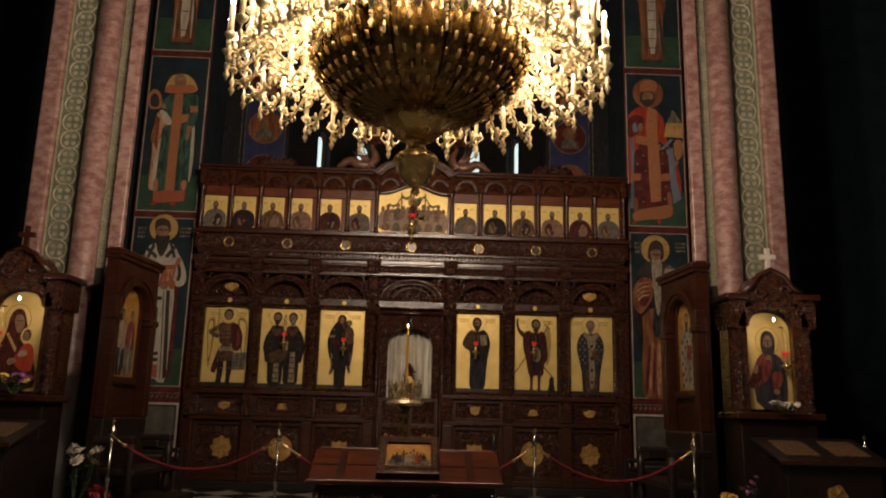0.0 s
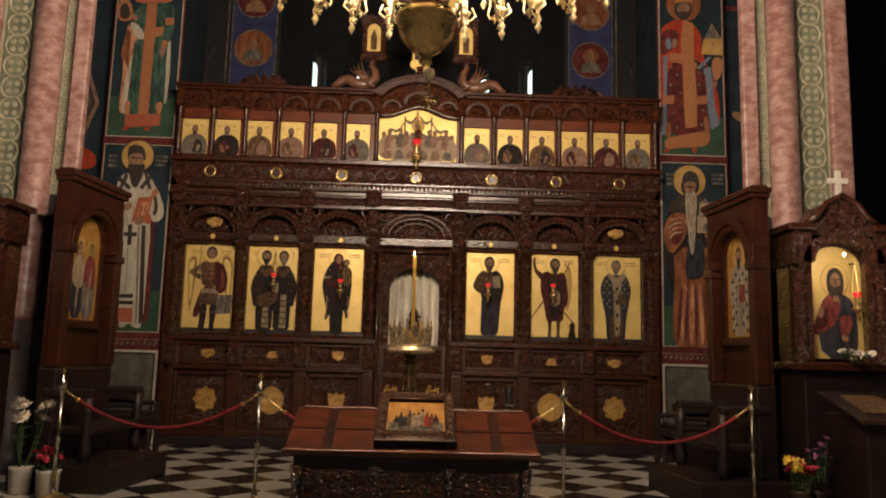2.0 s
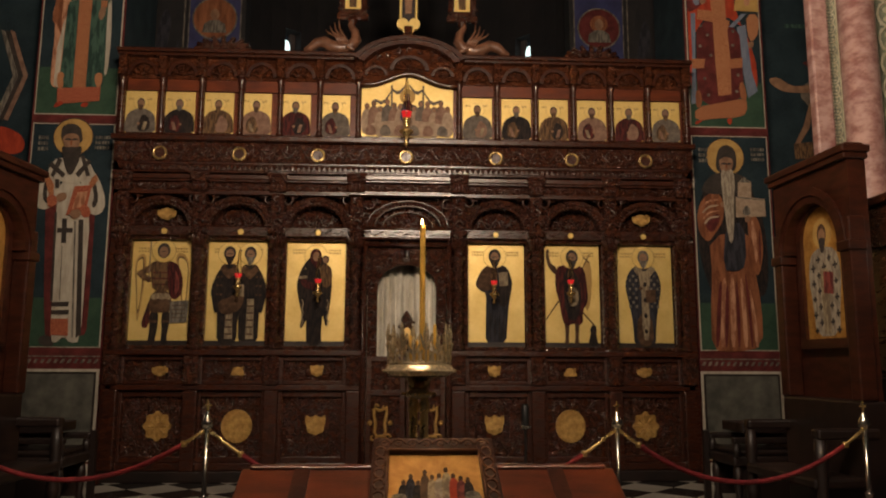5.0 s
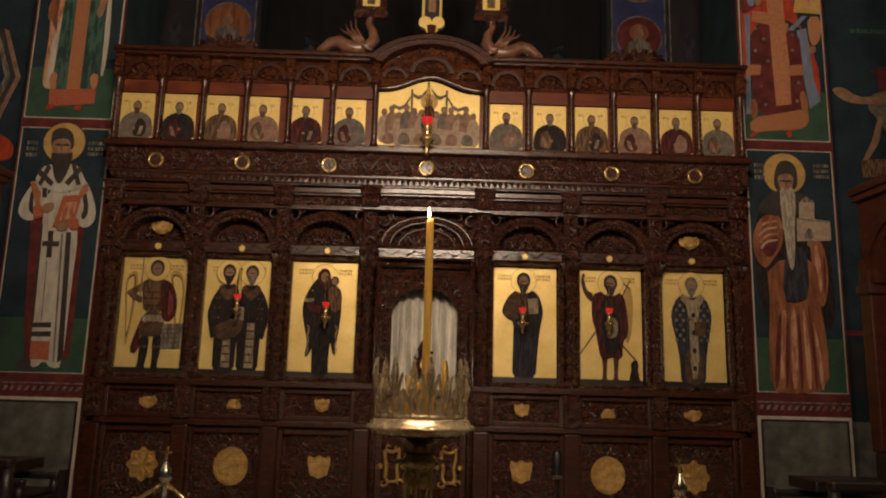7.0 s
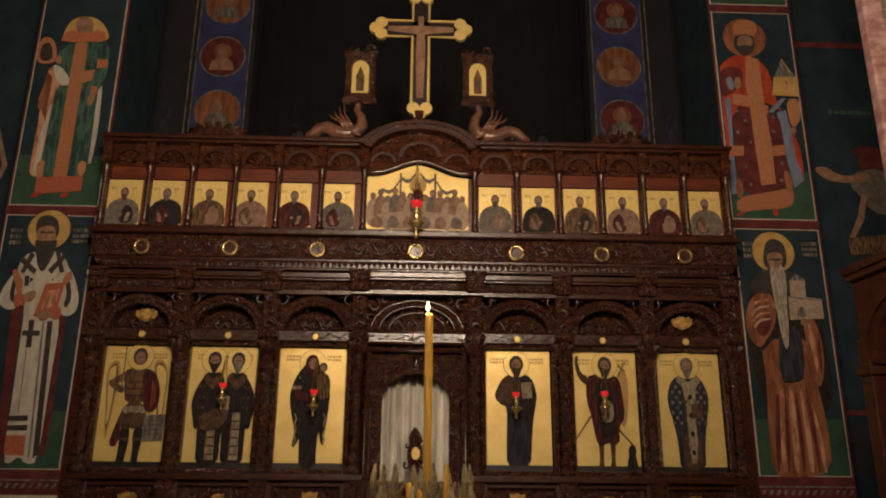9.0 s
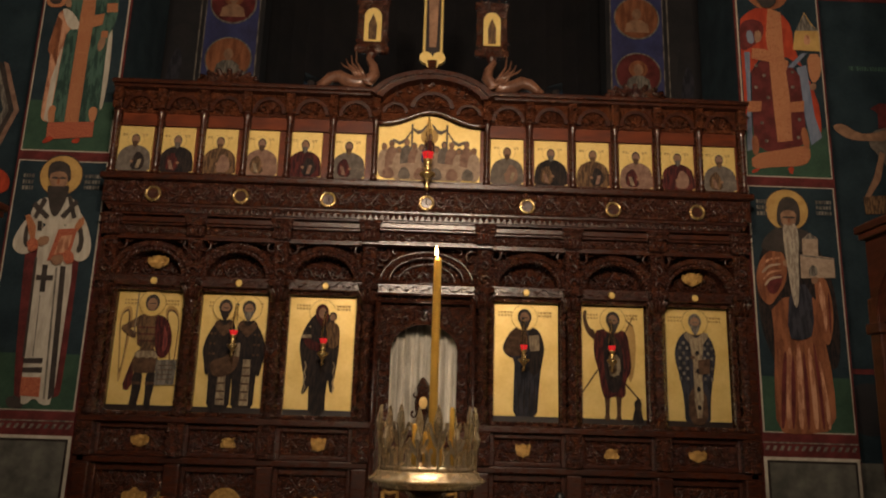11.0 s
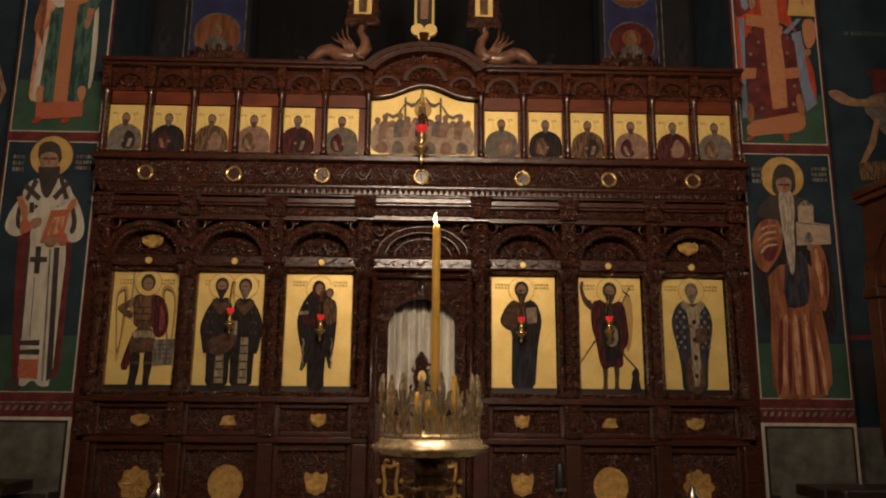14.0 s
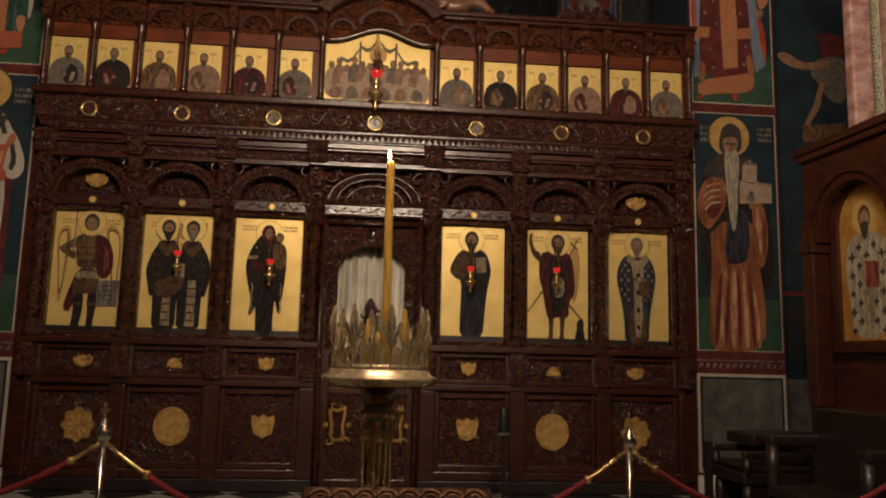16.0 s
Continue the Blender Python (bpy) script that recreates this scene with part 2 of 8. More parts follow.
# ---- mesh helpers ----
def thing(name, loc, label, category="", group="", rz=0.0, kind=""):
    e = new(name)
    e.empty_display_size = 0.1
    e.matrix_basis = pose(*loc, 0, 0, rz)
    return tagged(e, label, category, group, kind)


def mesh_of(name, bm, material, smooth=False):
    me = bpy.data.meshes.new(name)
    bm.normal_update()
    if smooth:
        for f in bm.faces:
            f.smooth = True
    bm.to_mesh(me)
    bm.free()
    me.materials.append(material)
    return me


def part(name, bm, material, parent=None, label="", smooth=False):
    ob = new(name, mesh_of(name, bm, material, smooth))
    if parent:
        ob.parent = parent
    fine = name.endswith("carving") or name in ("bead_carving", "arch_bead_carving", "egg_moulding", "cresting", "bead_ring", "interlace", "lettering", "pearls", "vestment_pattern", "cross_pattern")
    return tagged(ob, label, kind="stuff" if fine else "")


def each(name, rows, material, parent, label="", bevel=0.0):
    for r in rows:
        part(name, box(bmesh.new(), *r, bevel=bevel), material, parent, label)


def share(name, me, parent, m, label=""):
    ob = new(name, me)
    ob.parent = parent
    ob.matrix_basis = m
    return tagged(ob, label)


def box(bm, x0, x1, y0, y1, z0, z1, bevel=0.0):
    r = bmesh.ops.create_cube(bm, size=1, matrix=Matrix.LocRotScale(((x0 + x1) / 2, (y0 + y1) / 2, (z0 + z1) / 2), None, (abs(x1 - x0), abs(y1 - y0), abs(z1 - z0))))
    if bevel:
        edges = {e for v in r["verts"] for e in v.link_edges}
        bmesh.ops.bevel(bm, geom=list(edges), offset=bevel, segments=2, affect="EDGES", profile=0.5)
    return bm


def boxes(*rows, bevel=0.0):
    bm = bmesh.new()
    for r in rows:
        box(bm, *r, bevel=bevel)
    return bm


def lathe(bm, profile, segs=16, x=0.0, y=0.0, z=0.0, lobes=0, depth=0.0):
    """Turns (radius, height) pairs about the upright axis."""
    rings = []
    for r, h in profile:
        ring = []
        for k in range(segs):
            a = math.tau * k / segs
            rr = r * (1 + depth * math.cos(lobes * a)) if lobes else r
            ring.append(bm.verts.new((x + rr * math.cos(a), y + rr * math.sin(a), z + h)))
        rings.append(ring)
    for a, b in zip(rings, rings[1:]):
        for k in range(segs):
            bm.faces.new((a[k], a[(k + 1) % segs], b[(k + 1) % segs], b[k]))
    bm.faces.new(list(reversed(rings[0])))
    bm.faces.new(rings[-1])
    return bm


def tube(bm, path, r, sides=6):
    pts = [Vector(p) for p in path]
    rings = []
    for i, p in enumerate(pts):
        d = (pts[min(i + 1, len(pts) - 1)] - pts[max(i - 1, 0)]).normalized()
        up = Vector((0, 1, 0)) if abs(d.y) < 0.9 else Vector((1, 0, 0))
        u = d.cross(up).normalized()
        v = d.cross(u)
        rad = r(i / (len(pts) - 1)) if callable(r) else r
        rings.append([bm.verts.new(p + rad * (math.cos(math.tau * k / sides) * u + math.sin(math.tau * k / sides) * v)) for k in range(sides)])
    for a, b in zip(rings, rings[1:]):
        for k in range(sides):
            bm.faces.new((a[k], a[(k + 1) % sides], b[(k + 1) % sides], b[k]))
    bm.faces.new(list(reversed(rings[0])))
    bm.faces.new(rings[-1])
    return bm


def slab(bm, pts, y0, y1):
    """A flat shape in x and z, from its outline, standing between the depths y0 (front) and y1."""
    f = [bm.verts.new((x, y0, z)) for x, z in pts]
    b = [bm.verts.new((x, y1, z)) for x, z in pts]
    bm.faces.new(f)
    bm.faces.new(list(reversed(b)))
    for i in range(len(pts)):
        j = (i + 1) % len(pts)
        bm.faces.new((f[j], f[i], b[i], b[j]))
    bmesh.ops.recalc_face_normals(bm, faces=bm.faces[:])
    return bm


def weld(bm):
    bmesh.ops.remove_doubles(bm, verts=bm.verts[:], dist=0.0005)
    return bm


def oval(cx, cz, rx, rz, n=20):
    return [(cx + rx * math.cos(math.tau * k / n), cz + rz * math.sin(math.tau * k / n)) for k in range(n)]


def arch_pts(x0, x1, z0, spring, rise, n=12):
    """A door-like outline with a round head."""
    c, r = (x0 + x1) / 2, (x1 - x0) / 2
    return [(x0, z0), (x1, z0)] + [(c + r * math.cos(math.pi * k / n), spring + rise * math.sin(math.pi * k / n)) for k in range(n + 1)]


def arch_band(bm, cx, z, r0, r1, y0, y1, rise=1.0, n=14, a0=0.0, a1=math.pi):
    """A half-ring moulding."""
    for k in range(n):
        q = []
        for a in (a0 + (a1 - a0) * k / n, a0 + (a1 - a0) * (k + 1) / n):
            for r in (r0, r1):
                q.append((cx + r * math.cos(a), z + r * rise * math.sin(a)))
        o = [q[0], q[1], q[3], q[2]]
        slab(bm, o, y0, y1)
    return weld(bm)


def scroll(bm, x, y, z, size, flip=1, r=0.012, turn=0.0):
    """A carved leaf scroll: a spiral tube that lies on an upright face."""
    path = []
    for k in range(13):
        u = k / 12
        a = turn + flip * (u * 5.2)
        q = size * (1 - 0.82 * u)
        path.append((x + q * math.cos(a), y - 0.012 * math.sin(math.pi * u), z + q * math.sin(a)))
    tube(bm, path, lambda u: r * (1.15 - 0.75 * u), 5)


def leaf_blob(bm, x, y, z, r, turn):
    m = Matrix.Translation((x, y, z)) @ Matrix.Rotation(turn, 4, "Y") @ Matrix.Diagonal((1.7, 0.55, 0.75, 1))
    bmesh.ops.create_icosphere(bm, subdivisions=1, radius=r, matrix=m)


def frieze(bm, x0, x1, z, h, y, pitch=0.2, r=0.013):
    """A running vine: a waving stem, a spiral in every bend, leaves round it."""
    pitch *= 0.62
    r *= 0.8
    n = max(1, round((x1 - x0) / pitch))
    step = (x1 - x0) / n
    tube(bm, [(x0 + (x1 - x0) * k / (4 * n), y - 0.004, z + 0.3 * h * math.sin(math.pi * k / 4)) for k in range(4 * n + 1)], r * 0.8, 4)
    for k in range(n):
        cx = x0 + step * (k + 0.5)
        s = -1 if k % 2 else 1
        scroll(bm, cx, y, z - s * 0.1 * h, min(h * 0.27, step * 0.36), s, r * 0.9, 0.5 + s)
        for q in range(5):
            a = 1.25 * q + 0.8 * k
            leaf_blob(bm, cx + step * 0.46 * math.cos(a), y - 0.004, z + h * 0.4 * math.sin(a), r * 1.25, -a)
    return bm


# ---- the large structure ----
tagged(part("floor_base", boxes((-9, 9, -7, 22, -0.3, -0.02)), GROUT), "dark bedding below the church floor", kind="structure")
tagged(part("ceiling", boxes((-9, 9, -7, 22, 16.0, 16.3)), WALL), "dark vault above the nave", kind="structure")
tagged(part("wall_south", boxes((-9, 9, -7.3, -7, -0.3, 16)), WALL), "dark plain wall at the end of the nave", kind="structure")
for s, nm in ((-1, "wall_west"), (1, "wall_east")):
    tagged(part(nm, boxes((s * 9, s * 9.3, -7.3, 22, -0.3, 16)), WALL), "side wall of the church with its dimness put into the colour", kind="structure")

# walls beside the piers, back wall of the choir with the apse behind it
for s, nm in ((-1, "wall_choir_west"), (1, "wall_choir_east")):
    tagged(part(nm, boxes((s * 4.86, s * 9.0, 12.72, 13.1, 0, 16)), NAVY), "dark blue frescoed wall beside the painted pier", kind="structure")
    tagged(part("wall_bema", boxes((s * 4.3, s * 4.6, 13.1, 14.9, 0, 16)), WALL), "side wall behind the screen, coloured near-black for dimness", kind="structure")
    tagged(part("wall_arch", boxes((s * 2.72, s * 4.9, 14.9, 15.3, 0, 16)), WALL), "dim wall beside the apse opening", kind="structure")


def apse():
    bm = bmesh.new()
    n, r = 24, 3.0
    gaps = {5: 0.09, 8: 0.13, 15: 0.13, 18: 0.09}
    for k in range(n):
        a0, a1 = math.pi * k / n, math.pi * (k + 1) / n
        p = [(r * math.cos(a), 15.3 + 2.6 * math.sin(a)) for a in (a0, a1)]
        q = [((r + 0.35) * math.cos(a), 15.3 + 2.95 * math.sin(a)) for a in (a0, a1)]
        spans = ((0, 16),) if k not in gaps else ((0, 5.6), (7.85, 16))
        for z0, z1 in spans:
            v = [bm.verts.new((x, y, z)) for z in (z0, z1) for x, y in (p[0], p[1], q[1], q[0])]
            for f in ((0, 1, 2, 3), (7, 6, 5, 4), (0, 4, 5, 1), (1, 5, 6, 2), (2, 6, 7, 3), (3, 7, 4, 0)):
                bm.faces.new([v[i] for i in f])
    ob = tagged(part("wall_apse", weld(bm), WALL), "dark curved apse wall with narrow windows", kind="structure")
    for i, k in enumerate(sorted(gaps)):
        a = math.pi * (k + 0.5) / n
        x, y = (r + 0.2) * math.cos(a), 15.3 + 2.8 * math.sin(a)
        w = bmesh.new()
        slab(w, arch_pts(-gaps[k], gaps[k], 5.65, 7.55, 0.15), -0.01, 0.01)
        e = tagged(part("window_%d" % (i + 1), w, DAY), "narrow round-headed window with pale daylight", "window", kind="structure")
        e.matrix_basis = pose(x, y, 0, 0, 0, math.degrees(a) - 90)
        fr = bmesh.new()
        for s in (-1, 1):
            box(fr, s * gaps[k], s * 0.24, -0.03, 0.05, 5.6, 7.86)
        part("window_frame", fr, STONE, e)


apse()


# ---- painted figures as plain shapes ----
def smooth(pts, rounds=2):
    """Rounds a closed outline by cutting its corners."""
    for _ in range(rounds):
        out = []
        for (ax, az), (bx, bz) in zip(pts, pts[1:] + pts[:1]):
            out += [(0.75 * ax + 0.25 * bx, 0.75 * az + 0.25 * bz), (0.25 * ax + 0.75 * bx, 0.25 * az + 0.75 * bz)]
        pts = out
    return pts


def figure(parent, cx, z0, h, w, y, robe, stole=None, trim=None, hair=HAIR, halo=OCHRE, halo_r=0.0, beard=None, long_beard=False, book=None, cloak=None, bare=False):
    """A standing saint as plain flat shapes: z0 is the feet, h the full height, w the shoulder width, y the face of the wall."""
    d = 0.0022
    lay = [0]
    trim = trim or robe

    def put(name, pts, m, soft=2):
        lay[0] += 1
        pts = [(cx + a * w, z0 + b * h) for a, b in pts]
        part(name, slab(bmesh.new(), smooth(pts, soft) if soft else pts, y - d * lay[0], y - d * (lay[0] - 1) - 0.0003), m, parent)
    hr = halo_r or 0.1 * h
    if halo:
        lay[0] += 1
        part("halo_rim", slab(bmesh.new(), oval(cx, z0 + 0.89 * h, hr * 1.05, hr * 1.05, 32), y - d * lay[0], y), HAIR if halo is OCHRE else OCHRE, parent)
        lay[0] += 1
        part("halo", slab(bmesh.new(), oval(cx, z0 + 0.89 * h, hr, hr, 32), y - d * lay[0], y - d), halo, parent)
    if cloak:
        put("cloak", [(-0.5, 0.66), (-0.6, 0.45), (-0.56, 0.2), (-0.5, 0.04), (-0.36, 0.07), (0.36, 0.07), (0.5, 0.04), (0.57, 0.2), (0.6, 0.45), (0.5, 0.66), (0.36, 0.79), (0.1, 0.84), (-0.1, 0.84), (-0.36, 0.79)], cloak)
    for s in (-1, 1):
        put("shoe", [(s * 0.03, 0.035), (s * 0.05, 0.0), (s * 0.24, -0.012), (s * 0.3, 0.004), (s * 0.2, 0.04)], hair)
    put("robe", [(-0.34, 0.03), (-0.3, 0.012), (-0.1, 0.02), (0.12, 0.015), (0.3, 0.025), (0.34, 0.035), (0.33, 0.2), (0.34, 0.36), (0.44, 0.42), (0.42, 0.47), (0.5, 0.52), (0.52, 0.6), (0.44, 0.72), (0.32, 0.785), (0.1, 0.815), (-0.1, 0.815), (-0.32, 0.785), (-0.44, 0.72), (-0.53, 0.59), (-0.48, 0.5), (-0.38, 0.45), (-0.35, 0.36), (-0.32, 0.2)], robe)
    for k, fx in enumerate((-0.29, -0.19, -0.06, 0.08, 0.2, 0.3)):
        lean = 0.03 * math.sin(k * 2.2)
        put("fold", [(fx, 0.045), (fx + 0.035, 0.045), (fx + 0.03 + lean, 0.25), (fx * 0.8 + lean, 0.44 + 0.03 * math.sin(k * 3.0)), (fx * 0.9 + lean - 0.01, 0.25)], trim if k % 2 == 0 else hair, 1)
    if stole:
        put("stole", [(-0.12, 0.06), (0.12, 0.06), (0.13, 0.6), (0.3, 0.76), (0.2, 0.8), (0.0, 0.71), (-0.2, 0.8), (-0.3, 0.76), (-0.13, 0.6)], stole, 1)
        for k in range(7):
            z = 0.1 + 0.07 * k
            put("stole_bar", [(-0.1, z), (0.1, z), (0.1, z + 0.006), (-0.1, z + 0.006)], trim if k % 2 else hair, 0)
            lay[0] -= 1
    for s in (-1, 1):
        put("sleeve", [(s * 0.44, 0.73), (s * 0.54, 0.59), (s * 0.5, 0.5), (s * 0.4, 0.44), (s * 0.3, 0.5), (s * 0.1, 0.56), (s * 0.1, 0.605), (s * 0.28, 0.6), (s * 0.34, 0.69)], trim)
        put("sleeve_fold", [(s * 0.5, 0.62), (s * 0.46, 0.52), (s * 0.3, 0.53), (s * 0.44, 0.55)], hair)
        put("palm", oval(s * 0.09, 0.588, 0.06, 0.016, 10), SKIN, 0)
    if book:
        put("book", [(0.02, 0.55), (0.32, 0.53), (0.36, 0.66), (0.06, 0.68)], book, 0)
        put("book_panel", [(0.07, 0.57), (0.28, 0.555), (0.31, 0.64), (0.1, 0.655)], OCHRE, 0)
    hw, hh = 0.36 * hr / w, 0.52 * hr / h
    put("hair", oval(0, 0.895, hw * 1.28, hh * 1.26), hair, 0)
    put("head", oval(0, 0.885, hw, hh), SKIN, 0)
    put("neck", [(-hw * 0.5, 0.86), (hw * 0.5, 0.86), (hw * 0.7, 0.81), (-hw * 0.7, 0.81)], SKIN, 0)
    if beard:
        lo = 0.6 if long_beard else 0.785
        put("beard", [(-hw * 1.05, 0.895), (-hw * 0.95, 0.86), (-hw * 0.5, (lo + 0.85) / 2), (0, lo), (hw * 0.5, (lo + 0.85) / 2), (hw * 0.95, 0.86), (hw * 1.05, 0.895), (hw * 0.5, 0.872), (0.0, 0.878), (-hw * 0.5, 0.872)], beard, 1)
    return lay[0]


def lettering(parent, cx, cz, w, h, y, m, rows=3):
    """Unreadable painted writing: short bars."""
    bm = bmesh.new()
    rnd = random.Random(round(cx * 977 + cz * 131))
    for r in range(rows):
        x = cx - w / 2
        z = cz + h / 2 - h * r / rows
        while x < cx + w / 2 - 0.01:
            q = rnd.uniform(0.012, 0.03)
            box(bm, x, min(x + q, cx + w / 2), y - 0.0045, y - 0.0005, z - h / rows * 0.62, z)
            x += q + 0.012
    part("lettering", bm, m, parent)


def painter(e, f):
    """Flat painted shapes laid one over the other, each a little proud of the last."""
    level = [0]

    def lay(name, pts, m, soft):
        level[0] += 1
        part(name, slab(bmesh.new(), smooth(pts, soft) if soft else pts, f - 0.0013 * level[0], f - 0.0013 * (level[0] - 1) - 0.0002), m, e)
    return lay


def painted_bishop(e, f):
    """A bishop in white vestments with black bars, holding a red book."""
    lay = painter(e, f)
    lay("halo_rim", oval(-0.0, 4.25, 0.255, 0.255, 32), HAIR, 0)
    lay("halo", oval(-0.0, 4.25, 0.24, 0.24, 32), OCHRE, 0)
    lay("mantle", [(-0.28, 3.63), (-0.27, 3.27), (-0.17, 1.75), (-0.09, 1.69), (0.31, 1.72), (0.35, 1.83), (0.34, 3.24), (0.34, 3.64)], MAROON, 1)
    lay("sleeve", [(-0.15, 3.88), (-0.31, 3.75), (-0.44, 3.47), (-0.4, 3.33), (-0.25, 3.29), (-0.12, 3.43), (-0.12, 3.71)], WHITEP, 2)
    lay("sleeve", [(0.15, 3.88), (0.32, 3.8), (0.46, 3.48), (0.45, 3.28), (0.31, 3.22), (0.17, 3.4), (0.13, 3.72)], WHITEP, 2)
    lay("sleeve_bar", [(-0.31, 3.67), (-0.32, 3.45), (-0.26, 3.37), (-0.23, 3.43), (-0.27, 3.47), (-0.27, 3.63)], HAIR, 1)
    lay("sleeve_bar", [(0.32, 3.68), (0.38, 3.44), (0.33, 3.32), (0.29, 3.37), (0.32, 3.46), (0.28, 3.64)], HAIR, 1)
    lay("shoe", [(-0.24, 1.71), (-0.1, 1.75), (-0.01, 1.6), (-0.19, 1.6)], HAIR, 1)
    lay("robe", [(-0.14, 3.69), (0.18, 3.68), (0.29, 3.24), (0.28, 2.46), (0.28, 1.66), (0.16, 1.64), (0.07, 1.73), (-0.01, 1.64), (-0.08, 1.67), (-0.11, 2.46), (-0.13, 3.23)], WHITEP, 1)
    lay("robe_bar", [(0.15, 3.18), (0.21, 3.18), (0.28, 1.75), (0.22, 1.7)], HAIR, 0)
    lay("robe_bar", [(-0.15, 3.27), (-0.12, 3.27), (-0.09, 2.16), (-0.12, 2.15)], HAIR, 0)
    lay("fold", [(0.1, 3.16), (0.12, 3.16), (0.19, 1.71), (0.17, 1.71)], GREYP, 0)
    lay("fold", [(-0.03, 2.84), (-0.02, 2.84), (-0.0, 2.16), (-0.01, 2.16)], GREYP, 0)
    lay("robe_cross", [(-0.05, 3.19), (0.01, 3.19), (0.02, 2.88), (-0.04, 2.88)], HAIR, 0)
    lay("robe_cross", [(-0.1, 3.07), (0.09, 3.07), (0.09, 3.01), (-0.1, 3.01)], HAIR, 0)
    lay("hem_bar", [(-0.1, 2.14), (0.11, 2.15), (0.11, 2.09), (-0.1, 2.09)], HAIR, 0)
    lay("hem_bar", [(-0.09, 2.04), (0.12, 2.05), (0.12, 1.99), (-0.09, 1.99)], HAIR, 0)
    lay("hem_panel", [(-0.09, 1.94), (0.12, 1.94), (0.13, 1.73), (-0.08, 1.74)], REDBROCADE, 0)
    lay("shoulder_stole", [(-0.16, 3.99), (-0.28, 3.81), (-0.22, 3.71), (-0.03, 3.64), (0.09, 3.64), (0.29, 3.72), (0.3, 3.82), (0.16, 4.01), (0.01, 3.92)], WHITEP, 1)
    lay("stole_bar", [(-0.27, 3.87), (-0.23, 3.92), (-0.05, 3.76), (-0.08, 3.71)], HAIR, 0)
    lay("stole_bar", [(-0.15, 3.98), (-0.1, 3.94), (-0.19, 3.71), (-0.23, 3.74)], HAIR, 0)
    lay("stole_bar", [(0.07, 3.76), (0.22, 3.96), (0.26, 3.92), (0.12, 3.72)], HAIR, 0)
    lay("stole_bar", [(0.12, 4.0), (0.17, 4.0), (0.26, 3.74), (0.21, 3.73)], HAIR, 0)
    lay("stole_bar", [(-0.17, 3.69), (-0.12, 3.69), (-0.11, 3.58), (-0.16, 3.58)], HAIR, 0)
    lay("collar_band", [(-0.32, 3.75), (-0.27, 3.77), (-0.18, 3.63), (-0.17, 3.47), (-0.22, 3.47)], BROCADE, 0)
    lay("collar_band", [(0.29, 3.72), (0.34, 3.76), (0.36, 3.68), (0.29, 3.58), (0.25, 3.64)], BROCADE, 0)
    lay("cuff", [(-0.26, 3.47), (-0.15, 3.5), (-0.11, 3.36), (-0.22, 3.31)], REDBROCADE, 1)
    lay("palm", [(-0.15, 3.49), (-0.02, 3.53), (0.0, 3.44), (-0.11, 3.38)], SKIN, 1)
    lay("book", [(0.08, 3.6), (0.29, 3.62), (0.24, 3.27), (0.0, 3.23)], REDBROCADE, 0)
    lay("book_panel", [(0.12, 3.52), (0.25, 3.54), (0.21, 3.34), (0.07, 3.31)], SALMON, 0)
    lay("cuff", [(0.16, 3.37), (0.28, 3.35), (0.31, 3.22), (0.2, 3.19)], REDBROCADE, 1)
    lay("palm", [(0.03, 3.28), (0.17, 3.32), (0.19, 3.21), (0.08, 3.17)], SKIN, 1)
    lay("hair", [(-0.12, 4.16), (-0.14, 4.33), (-0.1, 4.4), (-0.0, 4.42), (0.09, 4.38), (0.13, 4.29), (0.14, 4.14)], HAIR, 2)
    lay("head", [(-0.11, 4.18), (-0.1, 4.26), (-0.01, 4.29), (0.08, 4.27), (0.11, 4.18), (0.08, 4.07), (-0.04, 4.06)], SKIN, 2)
    lay("brow", [(-0.085, 4.21), (-0.04, 4.225), (0.0, 4.205), (0.04, 4.225), (0.085, 4.21), (0.085, 4.195), (0.0, 4.19), (-0.085, 4.195)], HAIR, 1)
    lay("nose", [(-0.01, 4.2), (0.012, 4.2), (0.016, 4.13), (-0.014, 4.13)], ORANGE, 0)
    lay("beard", [(-0.12, 4.12), (-0.05, 4.1), (0.01, 4.11), (0.07, 4.1), (0.14, 4.13), (0.13, 3.98), (0.07, 3.8), (0.02, 3.73), (-0.04, 3.8), (-0.09, 3.98)], HAIR, 2)


